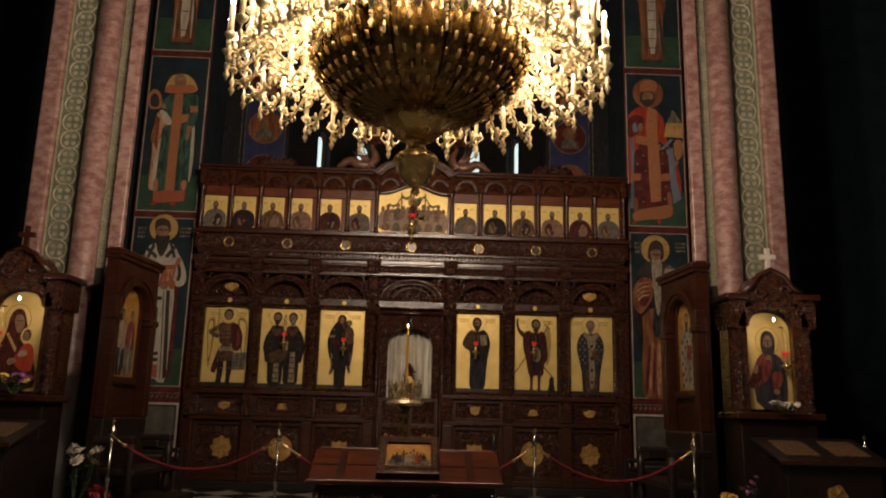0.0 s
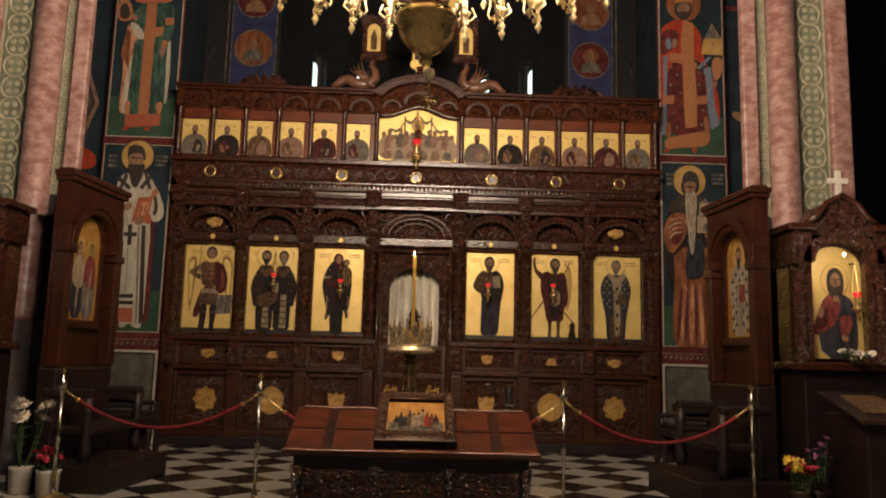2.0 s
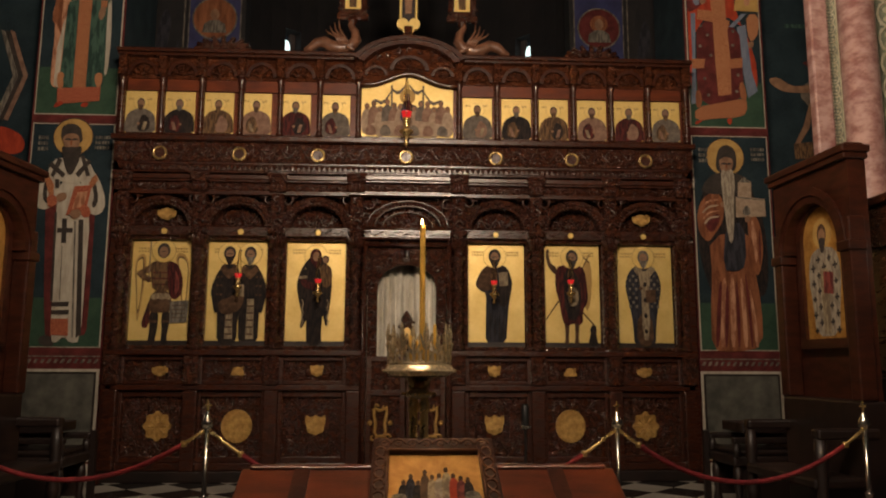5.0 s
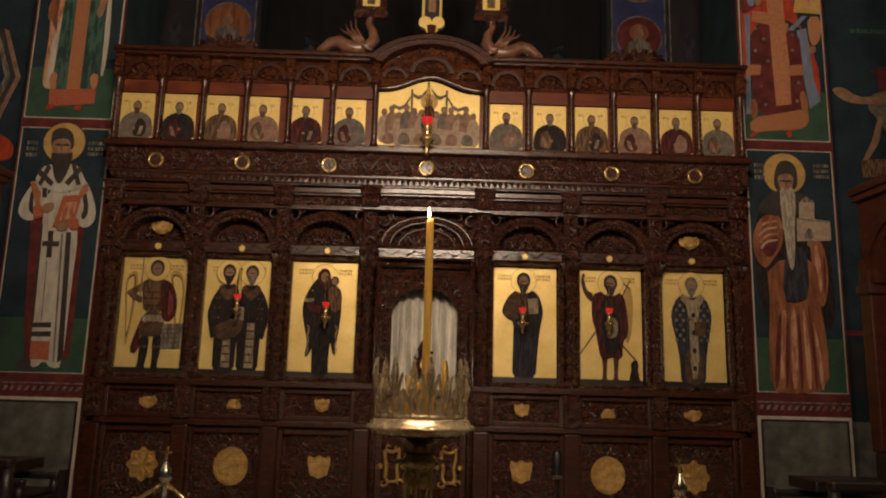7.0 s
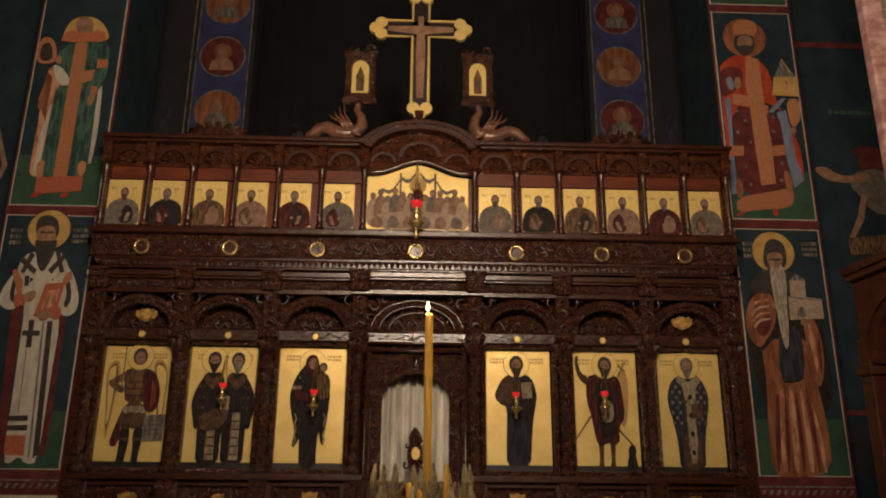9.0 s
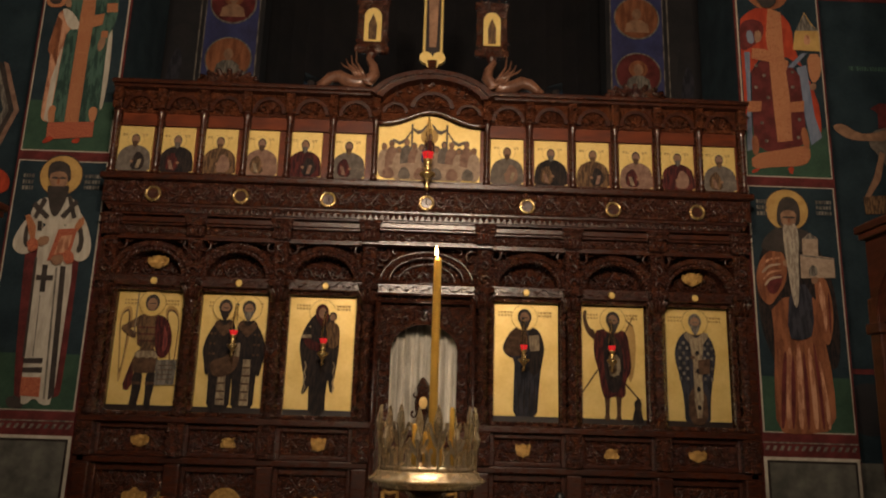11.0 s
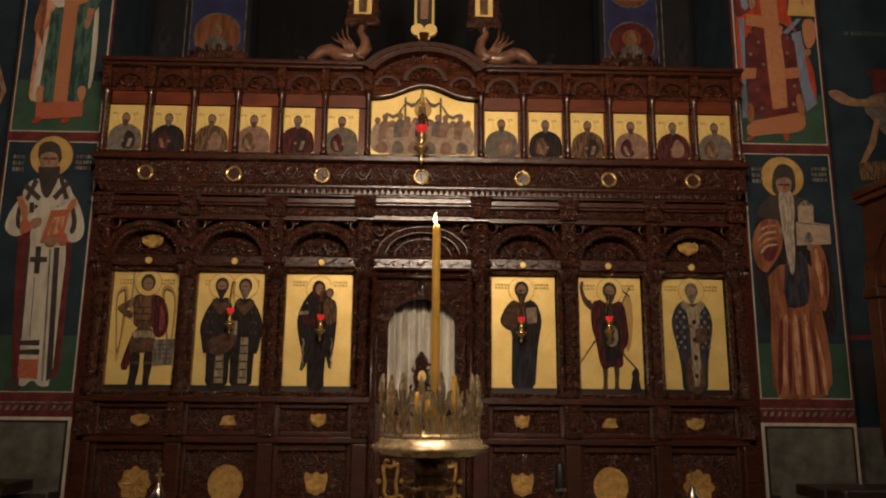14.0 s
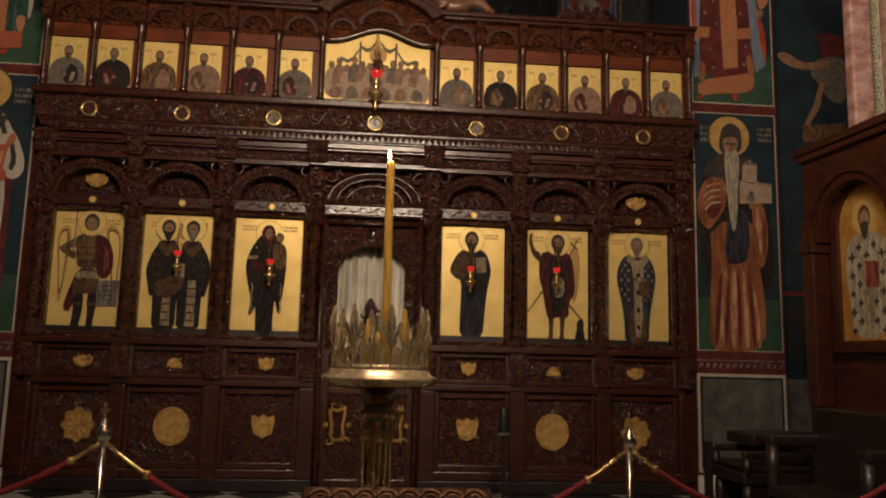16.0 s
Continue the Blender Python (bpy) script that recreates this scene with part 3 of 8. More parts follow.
def painted_prince(e, f):
    """A prince in a dark green robe, orange stole and pale mantle."""
    lay = painter(e, f)
    lay("halo_rim", [(-0.23, 6.69), (-0.23, 6.81), (-0.19, 6.98), (-0.1, 7.09), (0.15, 7.1), (0.31, 6.93), (0.38, 6.73)], HAIR, 2)
    lay("halo", [(-0.22, 6.69), (-0.22, 6.82), (-0.18, 6.97), (-0.09, 7.07), (0.15, 7.08), (0.31, 6.92), (0.37, 6.72)], OCHRE, 2)
    lay("robe", [(-0.26, 6.7), (0.37, 6.73), (0.36, 6.14), (0.34, 5.5), (0.33, 5.04), (0.31, 4.91), (-0.22, 4.89), (-0.26, 5.47), (-0.21, 6.08)], TEAL, 1)
    lay("mantle", [(-0.31, 6.39), (-0.35, 6.11), (-0.39, 5.84), (-0.33, 5.74), (-0.35, 5.01), (-0.32, 4.92), (-0.24, 4.89), (-0.22, 5.28), (-0.21, 5.78), (-0.19, 6.12), (-0.02, 6.12), (-0.14, 6.32)], SALMON, 1)
    lay("mantle_lining", [(-0.29, 6.37), (-0.23, 6.39), (-0.12, 6.31), (-0.01, 6.12), (-0.17, 6.1)], WHITEP, 1)
    lay("mantle_fold", [(-0.24, 5.74), (-0.21, 5.88), (-0.23, 5.21), (-0.24, 4.9), (-0.3, 4.93), (-0.29, 5.44)], WHITEP, 0)
    lay("mantle_fold", [(-0.32, 6.28), (-0.26, 6.22), (-0.26, 5.88), (-0.25, 5.61), (-0.32, 5.77), (-0.38, 5.82), (-0.35, 6.11)], ORANGE, 0)
    lay("mantle", [(0.35, 6.17), (0.36, 5.8), (0.36, 5.23), (0.33, 5.04), (0.36, 5.14), (0.38, 5.33), (0.34, 5.36), (0.33, 5.3), (0.32, 5.73), (0.34, 6.07)], WHITEP, 1)
    lay("mantle", [(0.32, 6.14), (0.36, 6.17), (0.39, 5.56), (0.37, 5.11), (0.33, 5.06), (0.33, 5.33), (0.32, 5.73)], WHITEP, 1)
    lay("sleeve", [(0.22, 6.69), (0.36, 6.72), (0.4, 6.42), (0.38, 6.17), (0.31, 6.03), (0.25, 6.06), (0.26, 6.31)], TEAL, 1)
    lay("cuff", [(0.25, 6.47), (0.38, 6.48), (0.39, 6.36), (0.26, 6.35)], BROCADE, 0)
    lay("cuff", [(0.23, 6.1), (0.31, 6.1), (0.31, 6.01), (0.23, 6.0)], BROCADE, 0)
    lay("palm", [(0.23, 6.01), (0.3, 6.02), (0.29, 5.9), (0.24, 5.81), (0.2, 5.89)], SKIN, 1)
    lay("stole", [(-0.04, 6.7), (0.1, 6.7), (0.12, 6.3), (0.11, 5.79), (0.11, 4.91), (-0.05, 4.9), (-0.05, 5.62), (-0.05, 6.29)], BROCADE, 0)
    lay("sash", [(-0.05, 6.26), (0.24, 6.33), (0.23, 6.18), (-0.02, 6.09)], BROCADE, 0)
    lay("hem", [(-0.24, 4.89), (0.3, 4.92), (0.3, 4.73), (-0.23, 4.68)], REDBROCADE, 0)
    lay("hem_curl", [(-0.24, 4.89), (-0.26, 5.07), (-0.21, 5.12), (-0.16, 5.07), (-0.18, 5.02), (-0.16, 4.89)], BROCADE, 2)
    lay("hem_curl", [(0.25, 4.91), (0.21, 5.05), (0.25, 5.11), (0.31, 5.1), (0.32, 5.02), (0.3, 4.92)], BROCADE, 2)
    lay("shoe", [(-0.28, 4.63), (-0.22, 4.72), (-0.13, 4.7), (-0.2, 4.64)], SCARLET, 1)
    lay("shoe", [(0.06, 4.65), (0.09, 4.7), (0.17, 4.71), (0.15, 4.64)], SCARLET, 1)
    lay("collar", [(-0.23, 6.69), (-0.2, 6.78), (-0.15, 6.87), (0.06, 6.84), (0.27, 6.89), (0.36, 6.72)], REDBROCADE, 1)
    lay("scroll", [(-0.47, 6.38), (-0.49, 6.59), (-0.47, 6.73), (-0.38, 6.77), (-0.29, 6.7), (-0.24, 6.53), (-0.25, 6.39)], BROCADE, 2)
    lay("scroll_shade", [(-0.44, 6.42), (-0.46, 6.61), (-0.39, 6.7), (-0.31, 6.63), (-0.28, 6.43)], HAIR, 2)
    lay("palm", [(-0.26, 6.48), (-0.19, 6.52), (-0.16, 6.39), (-0.23, 6.39)], SKIN, 1)
    lay("head", [(-0.06, 6.86), (-0.07, 7.02), (0.01, 7.08), (0.13, 7.03), (0.16, 6.88), (0.11, 6.83), (0.02, 6.82)], SKIN, 2)


def painted_elder(e, f):
    """A white-bearded monk in ochre with a small model church."""
    lay = painter(e, f)
    lay("halo_rim", oval(-0.07, 4.14, 0.265, 0.265, 32), HAIR, 0)
    lay("halo", oval(-0.07, 4.14, 0.25, 0.25, 32), OCHRE, 0)
    lay("mantle", [(-0.33, 3.8), (-0.49, 3.43), (-0.47, 2.75), (-0.39, 2.51), (-0.32, 2.28), (0.26, 2.25), (0.43, 2.37), (0.43, 3.16), (0.31, 3.61), (0.16, 3.86)], ROBE, 2)
    lay("robe", [(-0.34, 3.07), (-0.32, 2.59), (-0.36, 2.13), (-0.37, 1.6), (-0.1, 1.57), (0.3, 1.63), (0.31, 2.17), (0.24, 2.68), (0.25, 3.16)], ORANGE, 1)
    for x0, x1, z1, m in ((-0.32, -0.28, 2.5, MAROON), (-0.26, -0.2, 2.55, SALMON), (-0.2, -0.17, 2.45, MAROON), (-0.12, -0.06, 2.6, SALMON), (-0.03, 0.0, 2.5, MAROON), (0.05, 0.1, 2.55, SALMON), (0.14, 0.17, 2.6, MAROON), (0.2, 0.24, 2.4, SALMON)):
        lay("fold", [(x0, 1.64), (x1, 1.63), (x1 * 0.85 + 0.02, (1.63 + z1) / 2), (x1 * 0.7, z1), (x0 * 0.75, z1 - 0.06), (x0 * 0.9, 2.05)], m, 1)
    lay("sleeve", [(-0.3, 3.66), (-0.43, 3.54), (-0.5, 3.34), (-0.47, 3.1), (-0.36, 2.98), (-0.28, 3.08), (-0.16, 3.24), (-0.12, 3.44), (-0.16, 3.64)], ORANGE, 2)
    lay("sleeve_opening", [(-0.4, 3.2), (-0.3, 3.1), (-0.2, 3.24), (-0.18, 3.38), (-0.3, 3.34)], MAROON, 2)
    for k in range(4):
        z = 3.56 - 0.075 * k
        lay("sleeve_fold", [(-0.44 + 0.01 * k, z - 0.1), (-0.34, z - 0.01), (-0.2, z + 0.01), (-0.2, z - 0.015), (-0.33, z - 0.035), (-0.42 + 0.01 * k, z - 0.12)], SALMON if k % 2 == 0 else FADED, 1)
    lay("sleeve", [(0.17, 3.42), (0.31, 3.34), (0.36, 3.1), (0.36, 2.8), (0.28, 2.52), (0.21, 2.66), (0.18, 3.05)], ORANGE, 2)
    lay("sleeve_fold", [(0.22, 3.32), (0.28, 3.2), (0.29, 2.85), (0.26, 2.66), (0.24, 2.9), (0.21, 3.1)], SALMON, 1)
    lay("sleeve_fold", [(0.32, 3.2), (0.335, 3.1), (0.33, 2.8), (0.3, 2.65), (0.31, 2.95)], MAROON, 1)
    lay("sash", [(-0.28, 2.63), (-0.22, 2.59), (-0.26, 2.42), (-0.31, 2.46)], ORANGE, 1)
    lay("apron", [(-0.12, 3.23), (0.13, 3.26), (0.13, 2.68), (-0.02, 2.6), (-0.19, 2.63)], SLATE, 1)
    lay("hood", [(-0.22, 3.93), (-0.37, 3.8), (-0.44, 3.64), (-0.14, 3.62), (0.23, 3.65), (0.26, 3.77), (0.09, 3.92)], HAIR, 1)
    lay("model_church", [(0.06, 3.6), (0.07, 3.79), (0.16, 3.86), (0.25, 3.8), (0.24, 3.59), (0.42, 3.57), (0.42, 3.34), (0.02, 3.32), (0.03, 3.6)], FADED, 0)
    lay("church_roof", [(0.07, 3.79), (0.17, 3.86), (0.25, 3.79)], GREYP, 0)
    lay("church_door", [(0.11, 3.35), (0.12, 3.44), (0.17, 3.49), (0.22, 3.44), (0.21, 3.35)], GREYP, 1)
    lay("church_line", [(0.04, 3.6), (0.43, 3.56), (0.43, 3.55), (0.04, 3.58)], GREYP, 0)
    lay("palm", [(-0.19, 3.53), (-0.0, 3.56), (0.0, 3.48), (-0.17, 3.44)], SKIN, 1)
    lay("palm", [(0.14, 3.34), (0.22, 3.34), (0.2, 3.26), (0.13, 3.26)], SKIN, 1)
    lay("cap", [(-0.22, 3.91), (-0.21, 4.14), (-0.15, 4.27), (-0.06, 4.3), (0.03, 4.26), (0.07, 4.15), (0.05, 3.92)], HAIR, 2)
    lay("head", [(-0.17, 4.0), (-0.17, 4.1), (-0.07, 4.14), (0.02, 4.1), (0.01, 4.0), (-0.03, 3.91), (-0.13, 3.91)], SKIN, 2)
    lay("brow", [(-0.15, 4.045), (-0.09, 4.055), (-0.07, 4.04), (-0.05, 4.055), (0.0, 4.045), (0.0, 4.03), (-0.07, 4.025), (-0.15, 4.03)], HAIR, 1)
    lay("nose", [(-0.085, 4.03), (-0.065, 4.03), (-0.06, 3.975), (-0.09, 3.975)], ORANGE, 0)
    lay("beard", [(-0.15, 3.97), (-0.08, 3.93), (0.0, 3.98), (0.03, 3.81), (0.0, 3.56), (-0.01, 3.24), (-0.05, 2.95), (-0.1, 3.03), (-0.13, 3.4), (-0.16, 3.72)], PALEGREY, 1)


def painted_ruler(e, f):
    """A crowned ruler in maroon and scarlet with a model church."""
    lay = painter(e, f)
    lay("halo", oval(-0.11, 7.03, 0.28, 0.28, 32), ORANGE, 0)
    lay("cloak", [(-0.49, 6.58), (-0.4, 6.69), (-0.23, 6.79), (0.05, 6.71), (0.17, 6.53), (0.17, 6.21), (0.42, 5.6), (0.44, 5.13), (0.37, 5.07), (0.3, 5.6), (0.25, 6.11), (-0.42, 6.09), (-0.42, 5.07), (-0.49, 5.04), (-0.49, 5.5), (-0.49, 6.08)], SCARLET, 1)
    lay("cloak_lining", [(-0.45, 6.16), (-0.38, 6.16), (-0.41, 5.5), (-0.42, 4.88), (-0.49, 4.86), (-0.49, 5.0), (-0.48, 5.07), (-0.45, 5.57)], PALEBLUE, 0)
    lay("cloak_lining", [(0.19, 5.97), (0.31, 6.01), (0.36, 5.33), (0.43, 5.07), (0.29, 4.96), (0.24, 5.33)], PALEBLUE, 0)
    lay("robe", [(-0.37, 6.09), (0.21, 6.04), (0.24, 5.33), (0.23, 4.9), (-0.4, 4.84), (-0.4, 5.3)], MAROON, 1)
    lay("sleeve", [(-0.49, 6.54), (-0.34, 6.62), (-0.19, 6.57), (-0.19, 6.38), (-0.34, 6.23), (-0.49, 6.15), (-0.49, 6.33)], MAROON, 2)
    lay("sleeve_trim", [(-0.41, 6.44), (-0.34, 6.46), (-0.31, 6.3), (-0.37, 6.26), (-0.41, 6.32)], PALEBLUE, 1)
    lay("palm", [(-0.31, 6.44), (-0.23, 6.46), (-0.22, 6.32), (-0.31, 6.27)], SKIN, 1)
    lay("stole", [(-0.12, 6.77), (0.04, 6.71), (0.04, 6.1), (0.07, 5.52), (0.06, 5.01), (-0.12, 4.98), (-0.14, 5.51), (-0.15, 6.04), (-0.17, 6.38)], BROCADE, 0)
    lay("chest_band", [(-0.35, 6.21), (-0.19, 6.2), (0.09, 6.05), (0.06, 5.93), (-0.15, 6.03), (-0.37, 6.07)], BROCADE, 0)
    lay("sash", [(-0.46, 5.5), (-0.28, 5.5), (-0.3, 5.37), (-0.46, 5.36)], BROCADE, 0)
    lay("sash", [(0.05, 5.5), (0.24, 5.53), (0.23, 5.39), (0.07, 5.37)], BROCADE, 0)
    lay("hem", [(-0.45, 4.81), (-0.08, 4.89), (0.26, 4.96), (0.26, 4.75), (0.11, 4.68), (-0.17, 4.67), (-0.45, 4.62)], BROCADE, 1)
    lay("hem", [(-0.44, 5.04), (-0.36, 5.06), (-0.35, 4.84), (-0.43, 4.79)], ORANGE, 1)
    lay("hem", [(0.16, 5.16), (0.24, 5.19), (0.27, 4.93), (0.19, 4.9)], ORANGE, 1)
    lay("shoe", [(-0.47, 4.58), (-0.44, 4.63), (-0.35, 4.64), (-0.42, 4.58)], SCARLET, 1)
    lay("shoe", [(-0.03, 4.66), (0.05, 4.68), (0.03, 4.58), (-0.01, 4.59)], SCARLET, 1)
    lay("sleeve", [(0.32, 6.15), (0.49, 6.16), (0.48, 5.88), (0.37, 5.74), (0.32, 5.87)], BROCADE, 1)
    lay("scroll", [(0.06, 5.96), (0.26, 6.16), (0.32, 6.16), (0.14, 5.96)], PALEBLUE, 0)
    lay("model_church", [(0.15, 6.2), (0.19, 6.44), (0.27, 6.59), (0.33, 6.72), (0.4, 6.58), (0.49, 6.46), (0.49, 6.19)], OCHRE, 0)
    lay("church_roof", [(0.2, 6.46), (0.33, 6.7), (0.39, 6.56), (0.49, 6.47)], GREYP, 0)
    lay("church_door", [(0.29, 6.27), (0.3, 6.38), (0.33, 6.42), (0.38, 6.38), (0.37, 6.28)], SALMON, 1)
    lay("palm", [(0.31, 5.74), (0.39, 5.77), (0.4, 5.69), (0.33, 5.65)], SKIN, 1)
    lay("hair", [(-0.27, 6.8), (-0.27, 6.99), (-0.21, 7.1), (-0.06, 7.12), (0.01, 7.02), (-0.01, 6.83)], HAIR, 2)
    lay("head", [(-0.23, 6.9), (-0.22, 7.01), (-0.11, 7.06), (-0.02, 7.01), (-0.03, 6.9), (-0.09, 6.79), (-0.19, 6.79)], SKIN, 2)
    lay("crown", [(-0.26, 7.03), (-0.26, 7.21), (-0.09, 7.29), (0.07, 7.22), (0.02, 7.03), (-0.11, 7.07)], BROCADE, 1)
    lay("beard", [(-0.25, 6.95), (-0.22, 6.88), (-0.12, 6.91), (-0.03, 6.89), (0.01, 6.95), (-0.03, 6.81), (-0.14, 6.74), (-0.24, 6.8)], HAIR, 1)
    bm = bmesh.new()
    for x, z in [(-0.33, 5.96), (-0.24, 5.83), (-0.35, 5.67), (-0.21, 5.54), (-0.31, 5.21), (-0.27, 4.98), (0.11, 5.89), (0.1, 5.69), (0.15, 5.27), (0.12, 5.04)]:
        slab(bm, oval(x, z, 0.022, 0.022, 10), f - 0.045, f - 0.043)
    part("pearls", bm, GREYP, e)


# ---- the painted piers ----
def pier(s):
    side = "west" if s < 0 else "east"
    e = thing("painted_pier", (s * 4.27, 12.4, 0), "frescoed pier with stacked saint panels over grey marble", "pier", "painted piers", kind="structure")
    part("body", boxes((-0.535, 0.535, 0.01, 1.2, 0, 16)), NAVY, e, "dark painted pier body")
    part("front_skin", boxes((-0.54, 0.54, 0, 0.02, 0, 16)), MAROON, e, "dull maroon painted front")
    each("plinth", [(-0.62, 0.62, -0.08, 0.0, 0.0, 0.2)], MARBLEW, e, "white marble plinth", bevel=0.008)
    y = -0.004
    # marble dado
    part("dado_border", boxes((-0.53, 0.53, y - 0.004, 0, 0.23, 1.33)), WHITEP, e)
    part("dado_line", boxes((-0.495, 0.495, y - 0.008, -0.005, 0.265, 1.295)), DARKWOOD, e)
    part("dado_panel", boxes((-0.47, 0.47, y - 0.012, -0.005, 0.29, 1.27)), MARBLE, e, "veined grey-green marble panel")
    part("band", boxes((-0.53, 0.53, y - 0.004, 0, 1.37, 1.52)), MAROON, e)
    bm = bmesh.new()
    for k in range(13):
        x = -0.48 + 0.08 * k
        slab(bm, [(x - 0.03, 1.4), (x + 0.005, 1.4), (x + 0.03, 1.45), (x - 0.005, 1.45)], y - 0.008, y - 0.004)
    part("band_ornament", bm, GREYP, e)
    part("band_line", boxes((-0.53, 0.53, y - 0.008, -0.005, 1.475, 1.49)), GREYP, e)
    tiers = ((1.6, 4.42), (4.56, 7.4), (7.54, 10.4), (10.54, 13.4))
    for i, (z0, z1) in enumerate(tiers):
        part("white_border", boxes((-0.515, 0.515, y - 0.003, 0, z0 - 0.012, z1 + 0.012)), WHITEP, e)
        part("fresco_ground", boxes((-0.5, 0.5, y - 0.006, -0.001, z0, z1)), NAVY if i == 0 else NAVY, e)
        part("fresco_meadow", boxes((-0.5, 0.5, y - 0.009, -0.001, z0, z0 + (0.62 if i else 0.6))), GREEN, e)
    f = y - 0.009
    lettering(e, -0.36, 4.15, 0.13, 0.22, f, GREYP)
    lettering(e, 0.37, 4.17, 0.18, 0.2, f, GREYP)
    if s < 0:
        painted_bishop(e, f)
        painted_prince(e, f)
        figure(e, 0.0, 7.64, 2.66, 0.62, f, ORANGE, WHITEP, WHITEP, HAIR, OCHRE, 0.26, HAIR)
    else:
        painted_elder(e, f)
        painted_ruler(e, f)
        figure(e, 0.0, 7.64, 2.66, 0.62, f, ORANGE, WHITEP, GREYP, HAIR, OCHRE, 0.26, HAIR)
    return e


for s in (-1, 1):
    pier(s)


# pilaster strips with medallions beside the apse, and dim figures beyond them
def medallion_strip(s):
    e = thing("medallion_strip", (s * 3.22, 14.9, 0), "blue painted strip with a column of round saint medallions", "fresco", "medallion strips", kind="structure")
    part("border", boxes((-0.43, 0.43, -0.006, 0, 3, 14)), GREYP, e)
    part("ground", boxes((-0.41, 0.41, -0.012, -0.002, 3, 14)), BLUE, e)
    for k in range(8):
        z = 4.15 + 0.97 * k
        red = (k + (s < 0)) % 2
        part("medallion", slab(bmesh.new(), oval(0, z, 0.37, 0.37, 32), -0.02, -0.01), GREYP, e)
        part("medallion_field", slab(bmesh.new(), oval(0, z, 0.345, 0.345, 32), -0.024, -0.015), MAROON if red else ORANGE, e)
        part("bust", slab(bmesh.new(), [(-0.2, z - 0.25), (0.2, z - 0.25), (0.17, z - 0.1), (0.07, z - 0.03), (-0.07, z - 0.03), (-0.17, z - 0.1)], -0.028, -0.02), GREYP if k % 2 else SKIN, e)
        part("halo", slab(bmesh.new(), oval(0, z + 0.08, 0.15, 0.15, 20), -0.026, -0.02), ORANGE, e)
        part("head", slab(bmesh.new(), oval(0, z + 0.07, 0.075, 0.1, 16), -0.031, -0.02), SKIN, e)
    # slate and near-black shapes put the dimness behind the screen into the colours
    g = thing("dim_fresco", (s * 4.02, 14.9, 0), "dim fresco of a draped figure on the wall behind the screen", "fresco", "dim frescoes", kind="structure")
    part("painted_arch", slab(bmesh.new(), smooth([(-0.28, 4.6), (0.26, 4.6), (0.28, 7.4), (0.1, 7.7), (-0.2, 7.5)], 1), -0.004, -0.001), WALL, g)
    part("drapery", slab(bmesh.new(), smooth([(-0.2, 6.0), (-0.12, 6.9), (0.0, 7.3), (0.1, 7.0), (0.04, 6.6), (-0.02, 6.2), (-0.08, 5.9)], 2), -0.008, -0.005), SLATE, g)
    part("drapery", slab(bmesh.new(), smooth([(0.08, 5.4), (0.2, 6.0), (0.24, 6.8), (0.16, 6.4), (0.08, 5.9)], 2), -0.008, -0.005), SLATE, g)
    part("border", boxes((-s * 0.3 - 0.01, -s * 0.3 + 0.01, -0.006, 0, 3, 14)), GREYP, g)


for s in (-1, 1):
    medallion_strip(s)


def side_fresco(s):
    """The gesturing figure and throne painted on the navy wall beside each pier."""
    e = thing("side_fresco", (s * 5.4, 12.72, -0.02), "dark blue fresco of a draped figure with outstretched arm", "fresco", "side frescoes", kind="structure")
    if s > 0:
        part("throne_back", slab(bmesh.new(), [(0.13, 5.64), (0.26, 5.72), (0.64, 5.66), (0.61, 5.42), (0.21, 5.37), (0.22, 5.58)], -0.005, -0.001), MAROON, e)
        part("robe", slab(bmesh.new(), smooth([(0.07, 5.28), (0.21, 5.37), (0.48, 5.41), (0.59, 5.24), (0.52, 4.77), (0.3, 4.8), (0.14, 5.06), (0.07, 5.12)], 1), -0.009, -0.006), FADEDBLUE, e)
        part("arm", slab(bmesh.new(), smooth([(-0.37, 5.4), (-0.24, 5.42), (-0.06, 5.29), (0.14, 5.3), (0.33, 5.37), (0.31, 5.2), (0.06, 5.2), (-0.13, 5.2), (-0.26, 5.25), (-0.36, 5.33)], 1), -0.013, -0.01), SKIN, e)
        part("bench_leg", slab(bmesh.new(), [(0.19, 5.06), (0.08, 4.72), (-0.08, 4.42), (-0.02, 4.42), (0.16, 4.69), (0.25, 5.03)], -0.013, -0.01), SKIN, e)
        part("bench", slab(bmesh.new(), [(-0.08, 4.46), (0.49, 4.52), (0.45, 4.27), (-0.07, 4.24)], -0.017, -0.014), ROBETAN, e)
        part("fresco_border", boxes((-0.6, 1.2, -0.008, -0.001, 7.14, 7.22)), MAROON, e)
        lettering(e, 0.2, 6.17, 0.6, 0.09, -0.001, TEAL, 1)
    if s < 0:
        for k, m in ((0, FADEDROSE), (1, HAIR), (2, GREYP)):
            d = 0.06 * k
            part("painted_band", slab(bmesh.new(), [(0.06 - d, 5.83), (0.12 - d, 5.8), (0.34 - d, 5.19), (0.13 - d, 4.57), (0.07 - d, 4.6), (0.27 - d, 5.19)], -0.016 - 0.004 * k, -0.0125), m, e)
        part("red_cloth", slab(bmesh.new(), smooth([(-0.1, 4.15), (0.36, 4.1), (0.38, 4.35), (0.1, 4.5), (-0.1, 4.48)]), -0.012, -0.007), SCARLET, e)
    part("border", boxes((-0.62, 1.2, -0.01, -0.001, 2.3, 2.36)), MAROON, e)
    part("lower_medallion", slab(bmesh.new(), oval(-s * 0.25, 1.9, 0.3, 0.3, 24), -0.006, -0.001), WALL, e)
    part("dado", boxes((-0.62, 1.2, -0.01, -0.001, 0.2, 1.3)), MARBLE, e)


